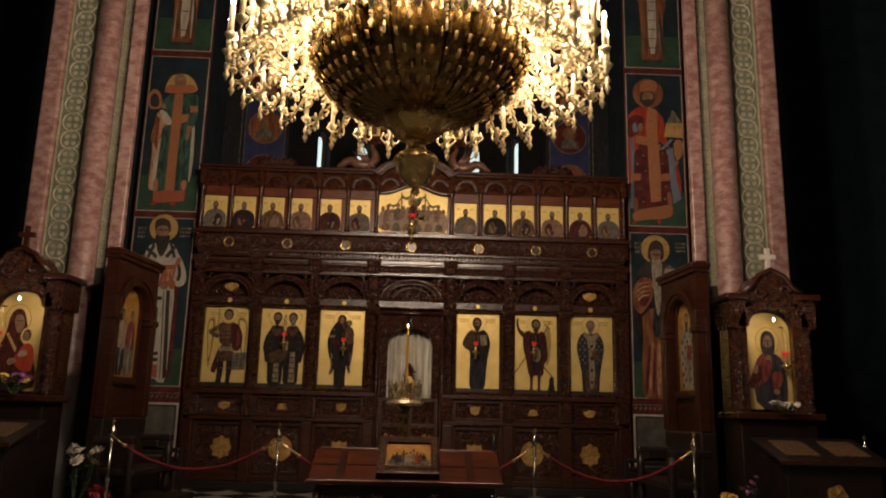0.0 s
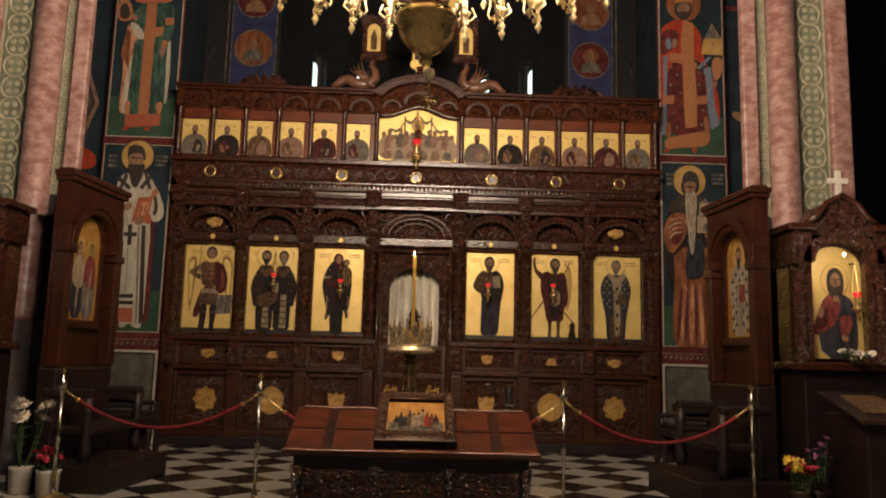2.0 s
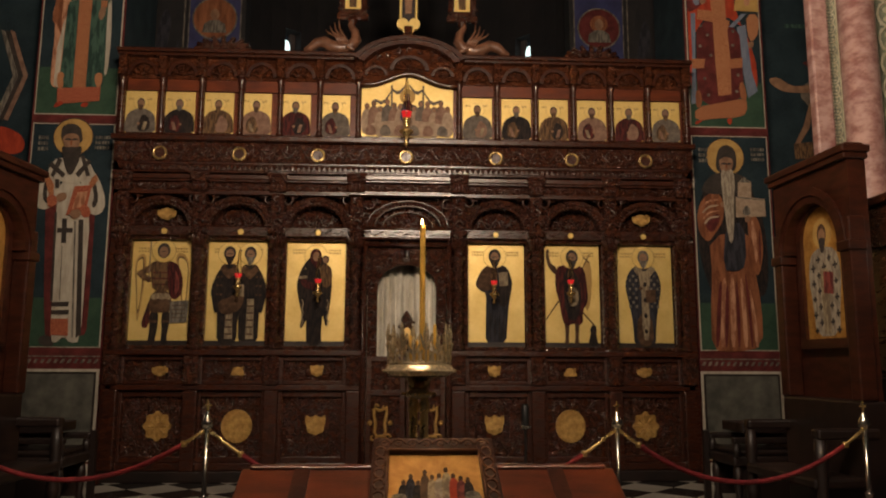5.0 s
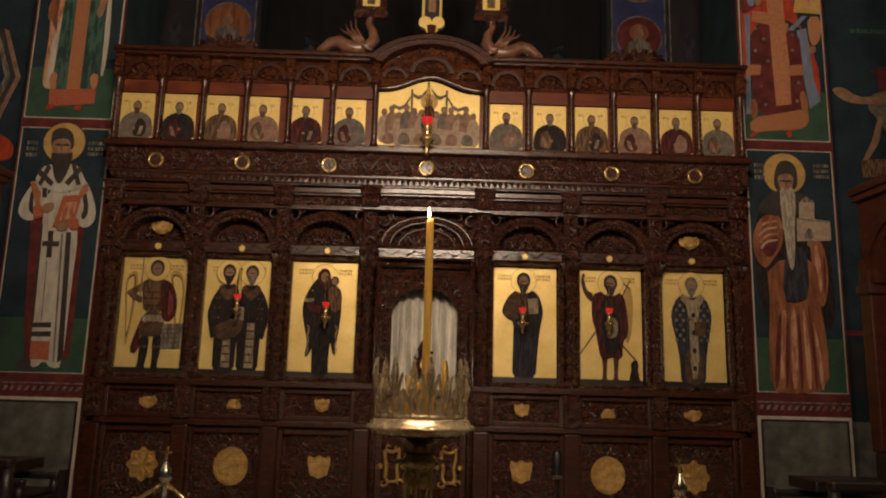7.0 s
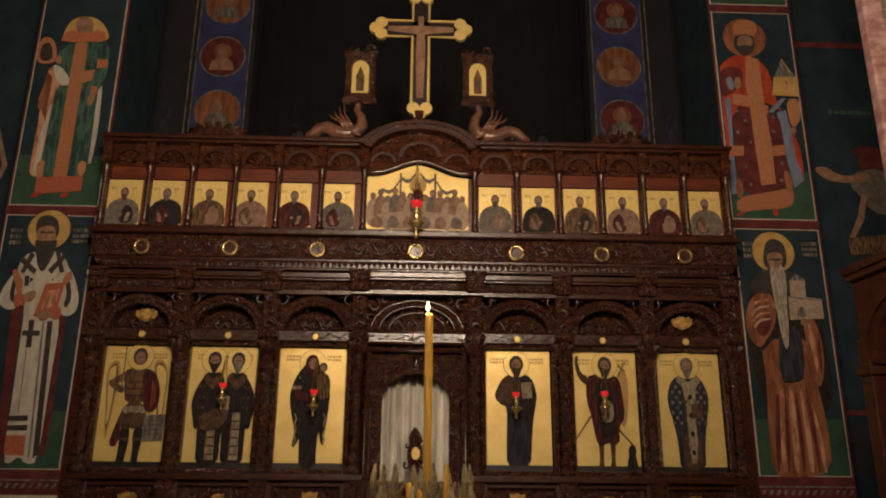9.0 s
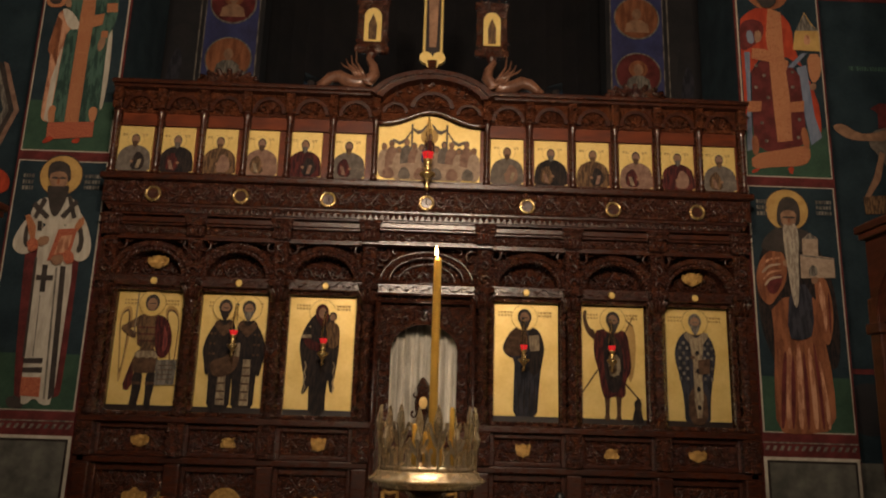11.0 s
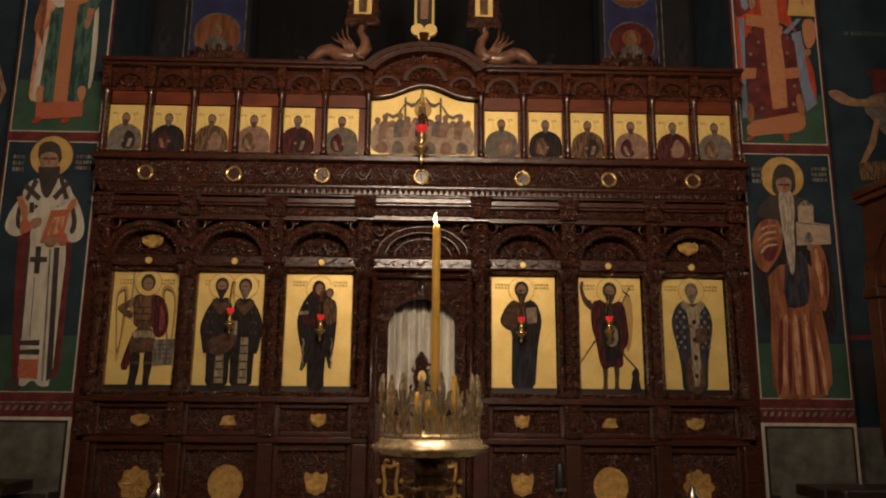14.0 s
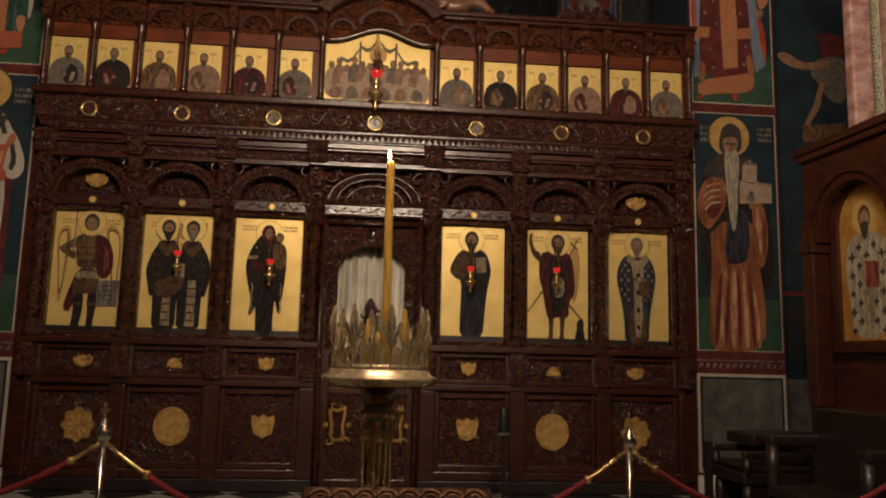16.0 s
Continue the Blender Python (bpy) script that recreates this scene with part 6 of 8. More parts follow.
def feast_icon():
    e = thing("feast_icon", (-0.02, 12.08, 4.24), "wide gold-ground icon of a seated gathering below an arched top", "icon")
    pts = [(-0.58, 0), (0.58, 0)] + [(0.58 - 1.16 * k / 20, 0.63 + 0.15 * (0.5 + 0.5 * math.cos(math.pi * (1 - 2 * k / 20))) ** 1.4) for k in range(21)]
    part("panel", slab(bmesh.new(), pts, 0, 0.03), GOLD, e, "gold leaf ground")
    part("crowd", slab(bmesh.new(), smooth([(-0.575, 0.005), (0.575, 0.005), (0.575, 0.34), (0.4, 0.4), (0.2, 0.36), (0, 0.46), (-0.2, 0.36), (-0.4, 0.4), (-0.575, 0.32)], 1), -0.004, 0), FADED, e)
    part("halo", slab(bmesh.new(), oval(0, 0.53, 0.1, 0.1, 24), -0.004, 0), OCHRE, e)
    for k in range(13):
        x = -0.51 + k * 0.085
        mid = k == 6
        z = 0.46 if mid else 0.33 + 0.05 * math.sin(k * 2.4) + 0.03 * math.sin(math.pi * k / 12)
        m = ROBERED if mid else (FADED, FADEDROSE, FADED, FADEDBLUE, FADEDROSE)[k % 5]
        part("robe", slab(bmesh.new(), smooth([(x - 0.07, z - 0.3), (x + 0.07, z - 0.3), (x + 0.075, z - 0.06), (x + 0.03, z + 0.03), (x - 0.03, z + 0.03), (x - 0.075, z - 0.06)]), -0.0065 - 0.0004 * k, -0.0042), m, e)
        part("hair", slab(bmesh.new(), oval(x, z + 0.062, 0.034, 0.042, 12), -0.0125, -0.005), FADEDBLUE if k % 3 else FADEDROSE, e)
        part("head", slab(bmesh.new(), oval(x, z + 0.055, 0.024, 0.032, 12), -0.0135, -0.0126), SKIN, e)
    part("shoulder_cloth", slab(bmesh.new(), smooth([(-0.09, 0.2), (-0.02, 0.2), (-0.03, 0.42), (-0.08, 0.38)], 1), -0.0135, -0.0126), BLUE, e)
    part("table", slab(bmesh.new(), smooth([(-0.575, 0.005), (0.575, 0.005), (0.52, 0.15), (0.2, 0.21), (-0.2, 0.21), (-0.52, 0.15)], 1), -0.017, -0.0138), FADED, e)
    for q in range(6):
        x = -0.45 + 0.18 * q
        part("foreground_robe", slab(bmesh.new(), smooth([(x - 0.08, 0.008), (x + 0.07, 0.008), (x + 0.05, 0.12), (x - 0.02, 0.16), (x - 0.07, 0.1)]), -0.02, -0.0172), FADEDBLUE if q % 2 else FADEDROSE, e)
    for s in (-1, 1):
        part("pillar", boxes((s * 0.2 - 0.012, s * 0.2 + 0.012, -0.003, 0, 0.36, 0.68)), FADEDBLUE, e)
        for x0, z0, x1, z1 in ((0.02, 0.7, 0.2, 0.64), (0.2, 0.62, 0.42, 0.5)):
            xm = (x0 + x1) / 2
            part("drapery_swag", slab(bmesh.new(), smooth([(s * x0, z0), (s * xm, min(z0, z1) - 0.05), (s * x1, z1), (s * x1, z1 - 0.035), (s * xm, min(z0, z1) - 0.1), (s * x0, z0 - 0.035)], 1), -0.004, -0.0032), FADEDBLUE, e)


feast_icon()


# ---- gilt ornaments of the screen ----
def rosette(x, z, y, r, lobes, label, thick=0.02):
    bm = bmesh.new()
    pts = [(r * (1 + (0.1 * math.cos(lobes * a) if lobes else 0)) * math.cos(a), r * 1.08 * (1 + (0.1 * math.cos(lobes * a) if lobes else 0)) * math.sin(a)) for a in [math.tau * k / 48 for k in range(48)]]
    slab(bm, pts, -thick, 0)
    if lobes:
        for k in range(lobes):
            a = math.tau * k / lobes
            tube(bm, [(0.2 * r * math.cos(a), -thick - 0.002, 0.2 * r * math.sin(a)), (0.75 * r * math.cos(a), -thick - 0.004, 0.8 * r * math.sin(a))], lambda u: 0.008 + 0.012 * u, 5)
    tube(bm, [(0.88 * p[0], -thick, 0.88 * p[1]) for p in pts] + [(0.88 * pts[0][0], -thick, 0.88 * pts[0][1])], 0.006, 4)
    ob = part("gilt_rosette", bm, GILT if lobes or r > 0.1 else GOLD, None, label)
    ob.location = (x, y, z)
    tagged(ob, "", "ornament", "gilt rosettes")


def cartouche(x, z, y, w, h, shape, label):
    """A gilt shield: horned, domed or winged."""
    pts = {"horned": [(-0.45, 0.5), (-0.3, 0.36), (-0.12, 0.4), (0, 0.5), (0.12, 0.4), (0.3, 0.36), (0.45, 0.5), (0.5, 0.2), (0.42, -0.1), (0.38, -0.36), (0.2, -0.4), (0, -0.52), (-0.2, -0.4), (-0.38, -0.36), (-0.42, -0.1), (-0.5, 0.2)],
           "domed": [(-0.5, -0.36), (-0.36, 0.1), (-0.2, 0.32), (0, 0.5), (0.2, 0.32), (0.36, 0.1), (0.5, -0.36), (0.25, -0.46), (0, -0.4), (-0.25, -0.46)],
           "winged": [(-0.5, 0.34), (-0.28, 0.26), (-0.12, 0.44), (0.12, 0.44), (0.28, 0.26), (0.5, 0.34), (0.48, -0.12), (0.26, -0.34), (0, -0.5), (-0.26, -0.34), (-0.48, -0.12)]}[shape]
    pts = [(a * w, b * h) for a, b in pts]
    bm = slab(bmesh.new(), smooth(pts, 1), -0.014, 0)
    slab(bm, smooth([(0.72 * a, 0.68 * b) for a, b in pts], 2), -0.024, -0.013)
    for q in (-1, 1):
        scroll(bm, q * 0.3 * w, -0.018, 0.24 * h, 0.1 * w, q, 0.05 * w, 1.0)
        scroll(bm, q * 0.22 * w, -0.018, -0.24 * h, 0.09 * w, -q, 0.045 * w, 2.0)
    ob = part("gilt_cartouche", bm, GILT, None, label)
    ob.location = (x, y, z)
    tagged(ob, "", "ornament", "gilt cartouches")


for s in (-1, 1):
    rosette(s * 3.0, 0.65, 12.37, 0.155, 8, "gilded eight-lobed rosette on a lower screen panel")
    rosette(s * 2.05, 0.65, 12.37, 0.185, 0, "plain gilded oval disc on a lower screen panel")
    cartouche(s * 1.1, 0.665, 12.37, 0.25, 0.25, "horned", "gilded horned shield on a lower screen panel")
    cartouche(s * 3.0, 1.31, 12.355, 0.2, 0.14, "winged", "small winged gilded shield on a screen drawer panel")
    cartouche(s * 2.06, 1.31, 12.355, 0.18, 0.12, "domed", "small domed gilded ornament on a screen drawer panel")
    cartouche(s * 1.1, 1.32, 12.355, 0.17, 0.15, "horned", "small horned gilded shield on a screen drawer panel")
    for x in (3.02, 2.08, 1.12):
        rosette(s * x, 3.03, 12.275, 0.035, 0, "small gilded boss above a main icon")
    cartouche(s * 3.04, 3.27, 12.4, 0.24, 0.17, "winged", "gilded winged ornament in an arch of the screen")


def ring(x):
    e = thing("frieze_ring", (x, 12.07, 3.975), "brass ring boss on the carved frieze", "ornament", "frieze rings")
    bm = tube(bmesh.new(), [(0.076 * math.cos(a), -0.012, 0.076 * math.sin(a)) for a in [math.tau * k / 24 for k in range(25)]], 0.016, 6)
    part("rim", bm, BRASS, e, smooth=True)
    part("dish", slab(bmesh.new(), oval(0, 0, 0.065, 0.065, 20), -0.006, 0.01), WOOD, e)


for x in (-3.07, -2.1, -1.13, -0.03, 1.1, 2.07, 3.02):
    ring(x)


def hanging_lamp(x, z, y, size, label):
    """A red oil lamp in a brass holder; z is the height of the glass."""
    e = thing("hanging_lamp", (x, y, z), label, "lamp", "red oil lamps")
    k = size
    part("glass", lathe(bmesh.new(), [(0.024 * k, -0.016 * k), (0.034 * k, 0.0), (0.041 * k, 0.024 * k), (0.047 * k, 0.042 * k), (0.042 * k, 0.043 * k), (0.03 * k, 0.01 * k)], 14), REDGLASS, e, "glowing red glass cup", True)
    part("holder", lathe(bmesh.new(), [(0.006 * k, -0.26 * k), (0.02 * k, -0.24 * k), (0.01 * k, -0.2 * k), (0.03 * k, -0.165 * k), (0.058 * k, -0.14 * k), (0.062 * k, -0.125 * k), (0.03 * k, -0.11 * k), (0.02 * k, -0.09 * k), (0.034 * k, -0.075 * k), (0.018 * k, -0.055 * k), (0.03 * k, -0.03 * k), (0.036 * k, -0.014 * k), (0.02 * k, -0.012 * k)], 14), BRASS, e, "brass holder", True)
    for q in range(3):
        a = math.tau * q / 3 + 0.4
        part("chain", tube(bmesh.new(), [(0.045 * k * math.cos(a), 0.045 * k * math.sin(a), 0.0), (0.01 * math.cos(a), 0.01 * math.sin(a) + 0.02, 0.34 * k)], 0.003 * k, 4), BRASS, e)
    part("bracket", tube(bmesh.new(), [(0, 0.02, 0.34 * k), (0, 0.05, 0.36 * k), (0, 0.14, 0.36 * k)], 0.008, 5), BLACK, e)


for x, z in ((-2.08, 2.46), (-1.1, 2.4), (1.09, 2.4), (2.06, 2.42)):
    hanging_lamp(x, z, 12.22, 0.95, "small red oil lamp hanging before a gold icon")
hanging_lamp(-0.03, 4.43, 11.85, 1.45, "large red oil lamp on a brass stem before the feast icon")


def top_cross():
    e = thing("crucifix", (-0.02, 12.0, 5.55), "gilded trefoil-ended cross crowning the icon screen", "cross")
    bm = boxes((-0.11, 0.11, 0, 0.05, 0.12, 1.7), (-0.5, 0.5, 0, 0.05, 1.12, 1.34), bevel=0.006)
    part("body", bm, DARKWOOD, e)
    bm = bmesh.new()
    for a in (-1, 1):
        tube(bm, [(a * 0.1, -0.008, 0.2), (a * 0.1, -0.008, 1.12), (a * 0.45, -0.008, 1.12)], 0.018, 6)
        tube(bm, [(a * 0.1, -0.008, 1.62), (a * 0.1, -0.008, 1.34), (a * 0.45, -0.008, 1.34)], 0.018, 6)
    part("gilt_edge", bm, GOLD, e)
    for cx, cz in ((0, 0.14), (0, 1.68), (-0.5, 1.23), (0.5, 1.23)):
        bm = bmesh.new()
        dx, dz = (0, -1 if cz < 1 else 1) if cx == 0 else (1 if cx > 0 else -1, 0)
        for ox, oz in ((dx * 0.05, dz * 0.05), (dz * 0.075 - dx * 0.02, dx * 0.075 - dz * 0.02), (-dz * 0.075 - dx * 0.02, -dx * 0.075 - dz * 0.02)):
            slab(bm, oval(cx + ox, cz + oz, 0.075, 0.075, 16), -0.02 - abs(ox) * 0.02, 0.03)
        part("trefoil_end", bm, GOLD, e, "gilded trefoil end")
    part("painted_body", slab(bmesh.new(), [(-0.04, 0.3), (0.04, 0.3), (0.06, 0.9), (0.05, 1.15), (0.4, 1.2), (0.4, 1.26), (0.03, 1.27), (0.035, 1.4), (-0.035, 1.4), (-0.03, 1.27), (-0.4, 1.26), (-0.4, 1.2), (-0.05, 1.15), (-0.06, 0.9)], -0.012, 0), SKIN, e)
    part("stand", lathe(bmesh.new(), [(0.14, -0.12), (0.12, -0.02), (0.07, 0.03), (0.08, 0.12)], 12, 0, 0.03), CARVED, e)


top_cross()


def dragon_lantern(s):
    e = thing("dragon_stand", (s * 0.9 - 0.03, 12.0, 5.32), "carved wooden winged dragon carrying a framed gilt picture", "carving", "dragon stands")
    path = [(s * 0.4, 0, 0.0), (s * 0.33, 0, 0.03), (s * 0.25, 0, 0.1), (s * 0.15, 0, 0.12), (s * 0.05, 0, 0.06), (-s * 0.06, 0, 0.04), (-s * 0.18, 0, 0.07), (-s * 0.25, 0, 0.16), (-s * 0.23, 0, 0.27), (-s * 0.17, 0, 0.36), (-s * 0.19, 0, 0.42)]
    part("figure", tube(bmesh.new(), path, lambda u: 0.03 + 0.055 * math.sin(math.pi * min(1, u * 1.1)) ** 0.8, 10), DRAGONWOOD, e, "curled wooden body", True)
    bm = bmesh.new()
    for k in range(4):
        o = 0.035 * k
        tube(bm, [(-s * (0.16 - o), -0.06, 0.08), (-s * (0.1 - o), -0.075, 0.17), (-s * (0.04 - o * 1.3), -0.06, 0.28 - 0.02 * k), (-s * (0.03 - o * 1.6), -0.04, 0.42 - 0.05 * k)], lambda u: 0.024 - 0.016 * u, 6)
    part("wing", bm, DRAGONWOOD, e, smooth=True)
    part("claw", tube(bmesh.new(), [(-s * 0.1, -0.05, 0.06), (-s * 0.16, -0.08, 0.02), (-s * 0.24, -0.1, -0.01)], 0.022, 6), DRAGONWOOD, e, smooth=True)
    px = -s * 0.2
    part("post", lathe(bmesh.new(), [(0.05, 0.3), (0.03, 0.36), (0.06, 0.42), (0.05, 0.47)], 10, px, 0.02), WOOD, e)
    bm = boxes((px - 0.18, px + 0.18, 0.0, 0.05, 0.47, 1.1), (px - 0.2, px + 0.2, -0.01, 0.06, 0.44, 0.52), (px - 0.2, px + 0.2, -0.01, 0.06, 1.08, 1.14), bevel=0.01)
    part("picture_frame", bm, CARVED, e)
    bm = bmesh.new()
    for q in (-1, 1):
        for k in range(4):
            scroll(bm, px + q * 0.16, -0.01, 0.58 + 0.15 * k, 0.04, q, 0.012, k)
        scroll(bm, px + q * 0.1, 0.0, 1.17, 0.06, q, 0.018)
    part("frame_carving", bm, CARVED, e, smooth=True)
    part("picture", slab(bmesh.new(), arch_pts(px - 0.1, px + 0.1, 0.58, 0.9, 0.11), -0.004, 0.0), GOLD, e, "gold-ground picture")
    part("painted_figure", slab(bmesh.new(), [(px - 0.045, 0.6), (px + 0.045, 0.6), (px + 0.05, 0.8), (px + 0.02, 0.88), (px, 0.93), (px - 0.02, 0.88), (px - 0.05, 0.8)], -0.01, -0.004), ROBETAN, e)


for s in (-1, 1):
    dragon_lantern(s)


# ---- candle stand ----
CX, CY = 0.045, 6.05


def candle_stand():
    e = thing("candle_stand", (CX - 0.012, CY, 0), "tall polished brass candle stand with a pierced crown rim", "candle stand")
    part("foot", lathe(bmesh.new(), [(0.2, 0), (0.2, 0.03), (0.12, 0.06), (0.09, 0.14), (0.06, 0.2), (0.0, 0.2)], 20), BRASS, e, smooth=True)
    for k in range(4):
        a = math.tau * k / 4 + 0.5
        part("tube_leg", lathe(bmesh.new(), [(0.0115, 0.18), (0.0115, 1.19), (0.018, 1.2), (0.0125, 1.212), (0.018, 1.226), (0.0125, 1.24), (0.0115, 1.26)], 10, 0.034 * math.cos(a), 0.034 * math.sin(a)), BRASS, e, "slender brass tube", True)
    part("collar", lathe(bmesh.new(), [(0.03, 1.25), (0.05, 1.256), (0.068, 1.266), (0.068, 1.274), (0.045, 1.282), (0.042, 1.29)], 24), SILVERED, e, smooth=True)
    bm = bmesh.new()
    for k in range(24):
        a = math.tau * k / 24
        bmesh.ops.create_icosphere(bm, subdivisions=1, radius=0.0065, matrix=Matrix.Translation((0.07 * math.cos(a), 0.07 * math.sin(a), 1.27)))
    part("bead_ring", bm, BRASS, e, smooth=True)
    part("cup", lathe(bmesh.new(), [(0.04, 1.285), (0.046, 1.3), (0.05, 1.322), (0.06, 1.334), (0.1, 1.34), (0.125, 1.343), (0.125, 1.347)], 32), BRONZE, e, "dark brass cup", True)
    part("dish", lathe(bmesh.new(), [(0.12, 1.346), (0.138, 1.349), (0.141, 1.356), (0.158, 1.361), (0.165, 1.367), (0.16, 1.373), (0.147, 1.379), (0.143, 1.389), (0.138, 1.394), (0.12, 1.388)], 40), SILVERED, e, smooth=True)
    bm = bmesh.new()
    n = 16
    for k in range(n):
        a = math.tau * (k + 0.5) / n
        t = Matrix.Translation((0.134 * math.cos(a), 0.134 * math.sin(a), 1.395)) @ Matrix.Rotation(a + math.pi / 2, 4, "Z")
        b2 = bmesh.new()
        h = 0.175 if k % 2 == 0 else 0.115
        w = 0.014 if k % 2 == 0 else 0.011
        slab(b2, smooth([(-0.004, 0.0), (0.004, 0.0), (0.005, h * 0.45), (w, h * 0.68), (w * 0.7, h * 0.84), (0.001, h), (-0.001, h), (-w * 0.7, h * 0.84), (-w, h * 0.68), (-0.005, h * 0.45)], 1), -0.0015, 0.0015)
        for q in (-1, 1):
            slab(b2, smooth([(q * 0.002, h * 0.3), (q * 0.014, h * 0.4), (q * 0.026, h * 0.62), (q * 0.03, h * 0.72), (q * 0.022, h * 0.74), (q * 0.012, h * 0.56), (q * 0.002, h * 0.46)], 1), -0.0012, 0.0012)
            slab(b2, smooth([(q * 0.004, 0.0), (q * 0.027, 0.004), (q * 0.027, 0.05), (q * 0.018, 0.062), (q * 0.012, 0.05), (q * 0.02, 0.042), (q * 0.018, 0.018), (q * 0.005, 0.014)], 1), -0.001, 0.001)
        tube(b2, [(0, -0.002, 0.0), (0, -0.004, h * 0.45), (0, -0.006, h * 0.72), (0, -0.002, h * 0.98)], lambda u: 0.0035 + 0.006 * max(0, math.sin(math.pi * (u * 1.5 - 0.5))), 8)
        b2.transform(t)
        me = bpy.data.meshes.new("t")
        b2.to_mesh(me)
        b2.free()
        bm.from_mesh(me)
        bpy.data.meshes.remove(me)
    part("crown", bm, SILVERED, e, "pierced palmette crown of bright metal")
    part("crown_band", lathe(bmesh.new(), [(0.136, 1.392), (0.138, 1.406), (0.13, 1.406), (0.13, 1.392)], 32), SILVERED, e, smooth=True)
    c = thing("tall_candle", (CX, CY, 1.38), "tall lit yellow beeswax candle", "candle")
    # the wax body glows slightly by its material, besides the flame
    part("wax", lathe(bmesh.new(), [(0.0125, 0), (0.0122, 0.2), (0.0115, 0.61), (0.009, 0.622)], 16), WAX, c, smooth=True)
    part("wick", tube(bmesh.new(), [(0, 0, 0.62), (-0.002, 0, 0.635)], 0.0015, 5), BLACK, c)
    part("flame", lathe(bmesh.new(), [(0.0018, 0.627), (0.0052, 0.632), (0.005, 0.64), (0.0026, 0.65), (0.0008, 0.657)], 12, -0.004), FLAME, c, "bright candle flame", True)
    # added wax candles imitate the warm yellow reflections inside the crown
    for dx, dy, h in ((0.055, 0.02, 0.17), (-0.05, -0.02, 0.12), (0.02, -0.06, 0.08), (-0.02, 0.06, 0.1)):
        c2 = thing("glint_candle", (CX + dx, CY + dy, 1.39), "short added wax candle standing in for a yellow reflection in the brass", "candle", "short candles")
        part("wax", lathe(bmesh.new(), [(0.007, 0), (0.007, h), (0.004, h + 0.008)], 10), WAX, c2, smooth=True)


candle_stand()


# ---- lectern with the small icon ----
def lectern():
    e = thing("lectern", (0.07, 5.5, 0), "wide dark carved lectern with sloping reddish wooden top", "lectern")
    # the sloping top: local frame turned about x
    slope = math.degrees(math.atan2(0.2, 0.44))
    top = part("desk_top", boxes((-0.71, 0.71, -0.25, 0.25, -0.025, 0.0), bevel=0.008), REDWOOD, e, "sloping red-brown desk top")
    top.matrix_basis = pose(0, 0, 0.9, slope, 0, 0)
    part("lip", boxes((-0.72, 0.72, -0.27, -0.245, -0.02, 0.02), bevel=0.008), REDWOOD, top)
    part("rear_rail", boxes((-0.68, 0.68, 0.235, 0.262, -0.02, 0.012), bevel=0.008), REDWOOD, top)
    for s in (-1, 1):
        part("cross_strip", boxes((s * 0.48 - 0.03, s * 0.48 + 0.03, -0.245, 0.245, 0.001, 0.006)), THRONEWOOD, top)
        part("middle_strip", boxes((s * 0.2, s * 0.7, -0.01, 0.005, 0.001, 0.005)), THRONEWOOD, top)
    part("body", boxes((-0.66, 0.66, -0.2, 0.2, 0.05, 0.78), bevel=0.01), DARKWOOD, e)
    part("base", boxes((-0.7, 0.7, -0.23, 0.23, 0, 0.06), bevel=0.012), DARKWOOD, e)
    for k in range(3):
        x = -0.42 + 0.42 * k
        part("front_panel", boxes((x - 0.18, x + 0.18, -0.215, -0.2, 0.12, 0.7), bevel=0.006), CARVED, e)
    for x in (-0.64, -0.21, 0.21, 0.64):
        part("post", lathe(bmesh.new(), [(0.03, 0.06), (0.035, 0.12), (0.022, 0.2), (0.028, 0.4), (0.022, 0.62), (0.035, 0.72)], 10, x, -0.215), CARVED, e, smooth=True)
    i = thing("small_icon", (0.085, 5.57, 0.93), "small gold festal icon in broad carved frame lying on the lectern", "icon")
    b = part("frame_back", boxes((-0.235, 0.235, -0.2, 0.2, -0.04, 0.0), bevel=0.006), DARKWOOD, i)
    b.matrix_basis = pose(0, 0, 0.035, 25, 0, 0) @ Matrix.Diagonal((1, 1.45, 1, 1))
    part("frame_foot", boxes((-0.21, 0.21, -0.185, 0.1, -0.09, -0.04), bevel=0.006), DARKWOOD, b)
    bm = boxes((-0.235, -0.17, -0.2, 0.2, 0.001, 0.022), (0.17, 0.235, -0.2, 0.2, 0.001, 0.022), (-0.17, 0.17, 0.13, 0.2, 0.001, 0.022), (-0.17, 0.17, -0.2, -0.13, 0.001, 0.022), bevel=0.006)
    part("frame_rail", bm, THRONEWOOD, b, "broad carved frame")
    bm = bmesh.new()
    for s in (-1, 1):
        for k in range(8):
            cx = -0.19 + 0.0543 * k
            tube(bm, [(cx + 0.026 * math.cos(a), s * 0.165 + 0.022 * math.sin(a), 0.024) for a in [math.pi * n / 8 for n in range(9)]], 0.0055, 5)
            tube(bm, [(cx + 0.012 * math.cos(a), s * 0.165 + 0.01 * math.sin(a), 0.023) for a in [math.tau * n / 8 for n in range(9)]], 0.004, 5)
        for k in range(6):
            tube(bm, [(s * 0.2025 + 0.02 * math.cos(a), -0.125 + 0.05 * k + 0.022 * math.sin(a), 0.024) for a in [math.tau * n / 10 for n in range(11)]], 0.005, 5)
        tube(bm, [(s * 0.174, -0.13, 0.024), (s * 0.174, 0.13, 0.024)], 0.005, 6)
        tube(bm, [(-0.174, s * 0.134, 0.024), (0.174, s * 0.134, 0.024)], 0.005, 6)
    part("frame_carving", bm, FRAMEWOOD, b, smooth=True)
    part("gold_ground", boxes((-0.17, 0.17, -0.13, 0.13, 0.0005, 0.006)), ICONGOLD, b)
    rnd = random.Random(8)
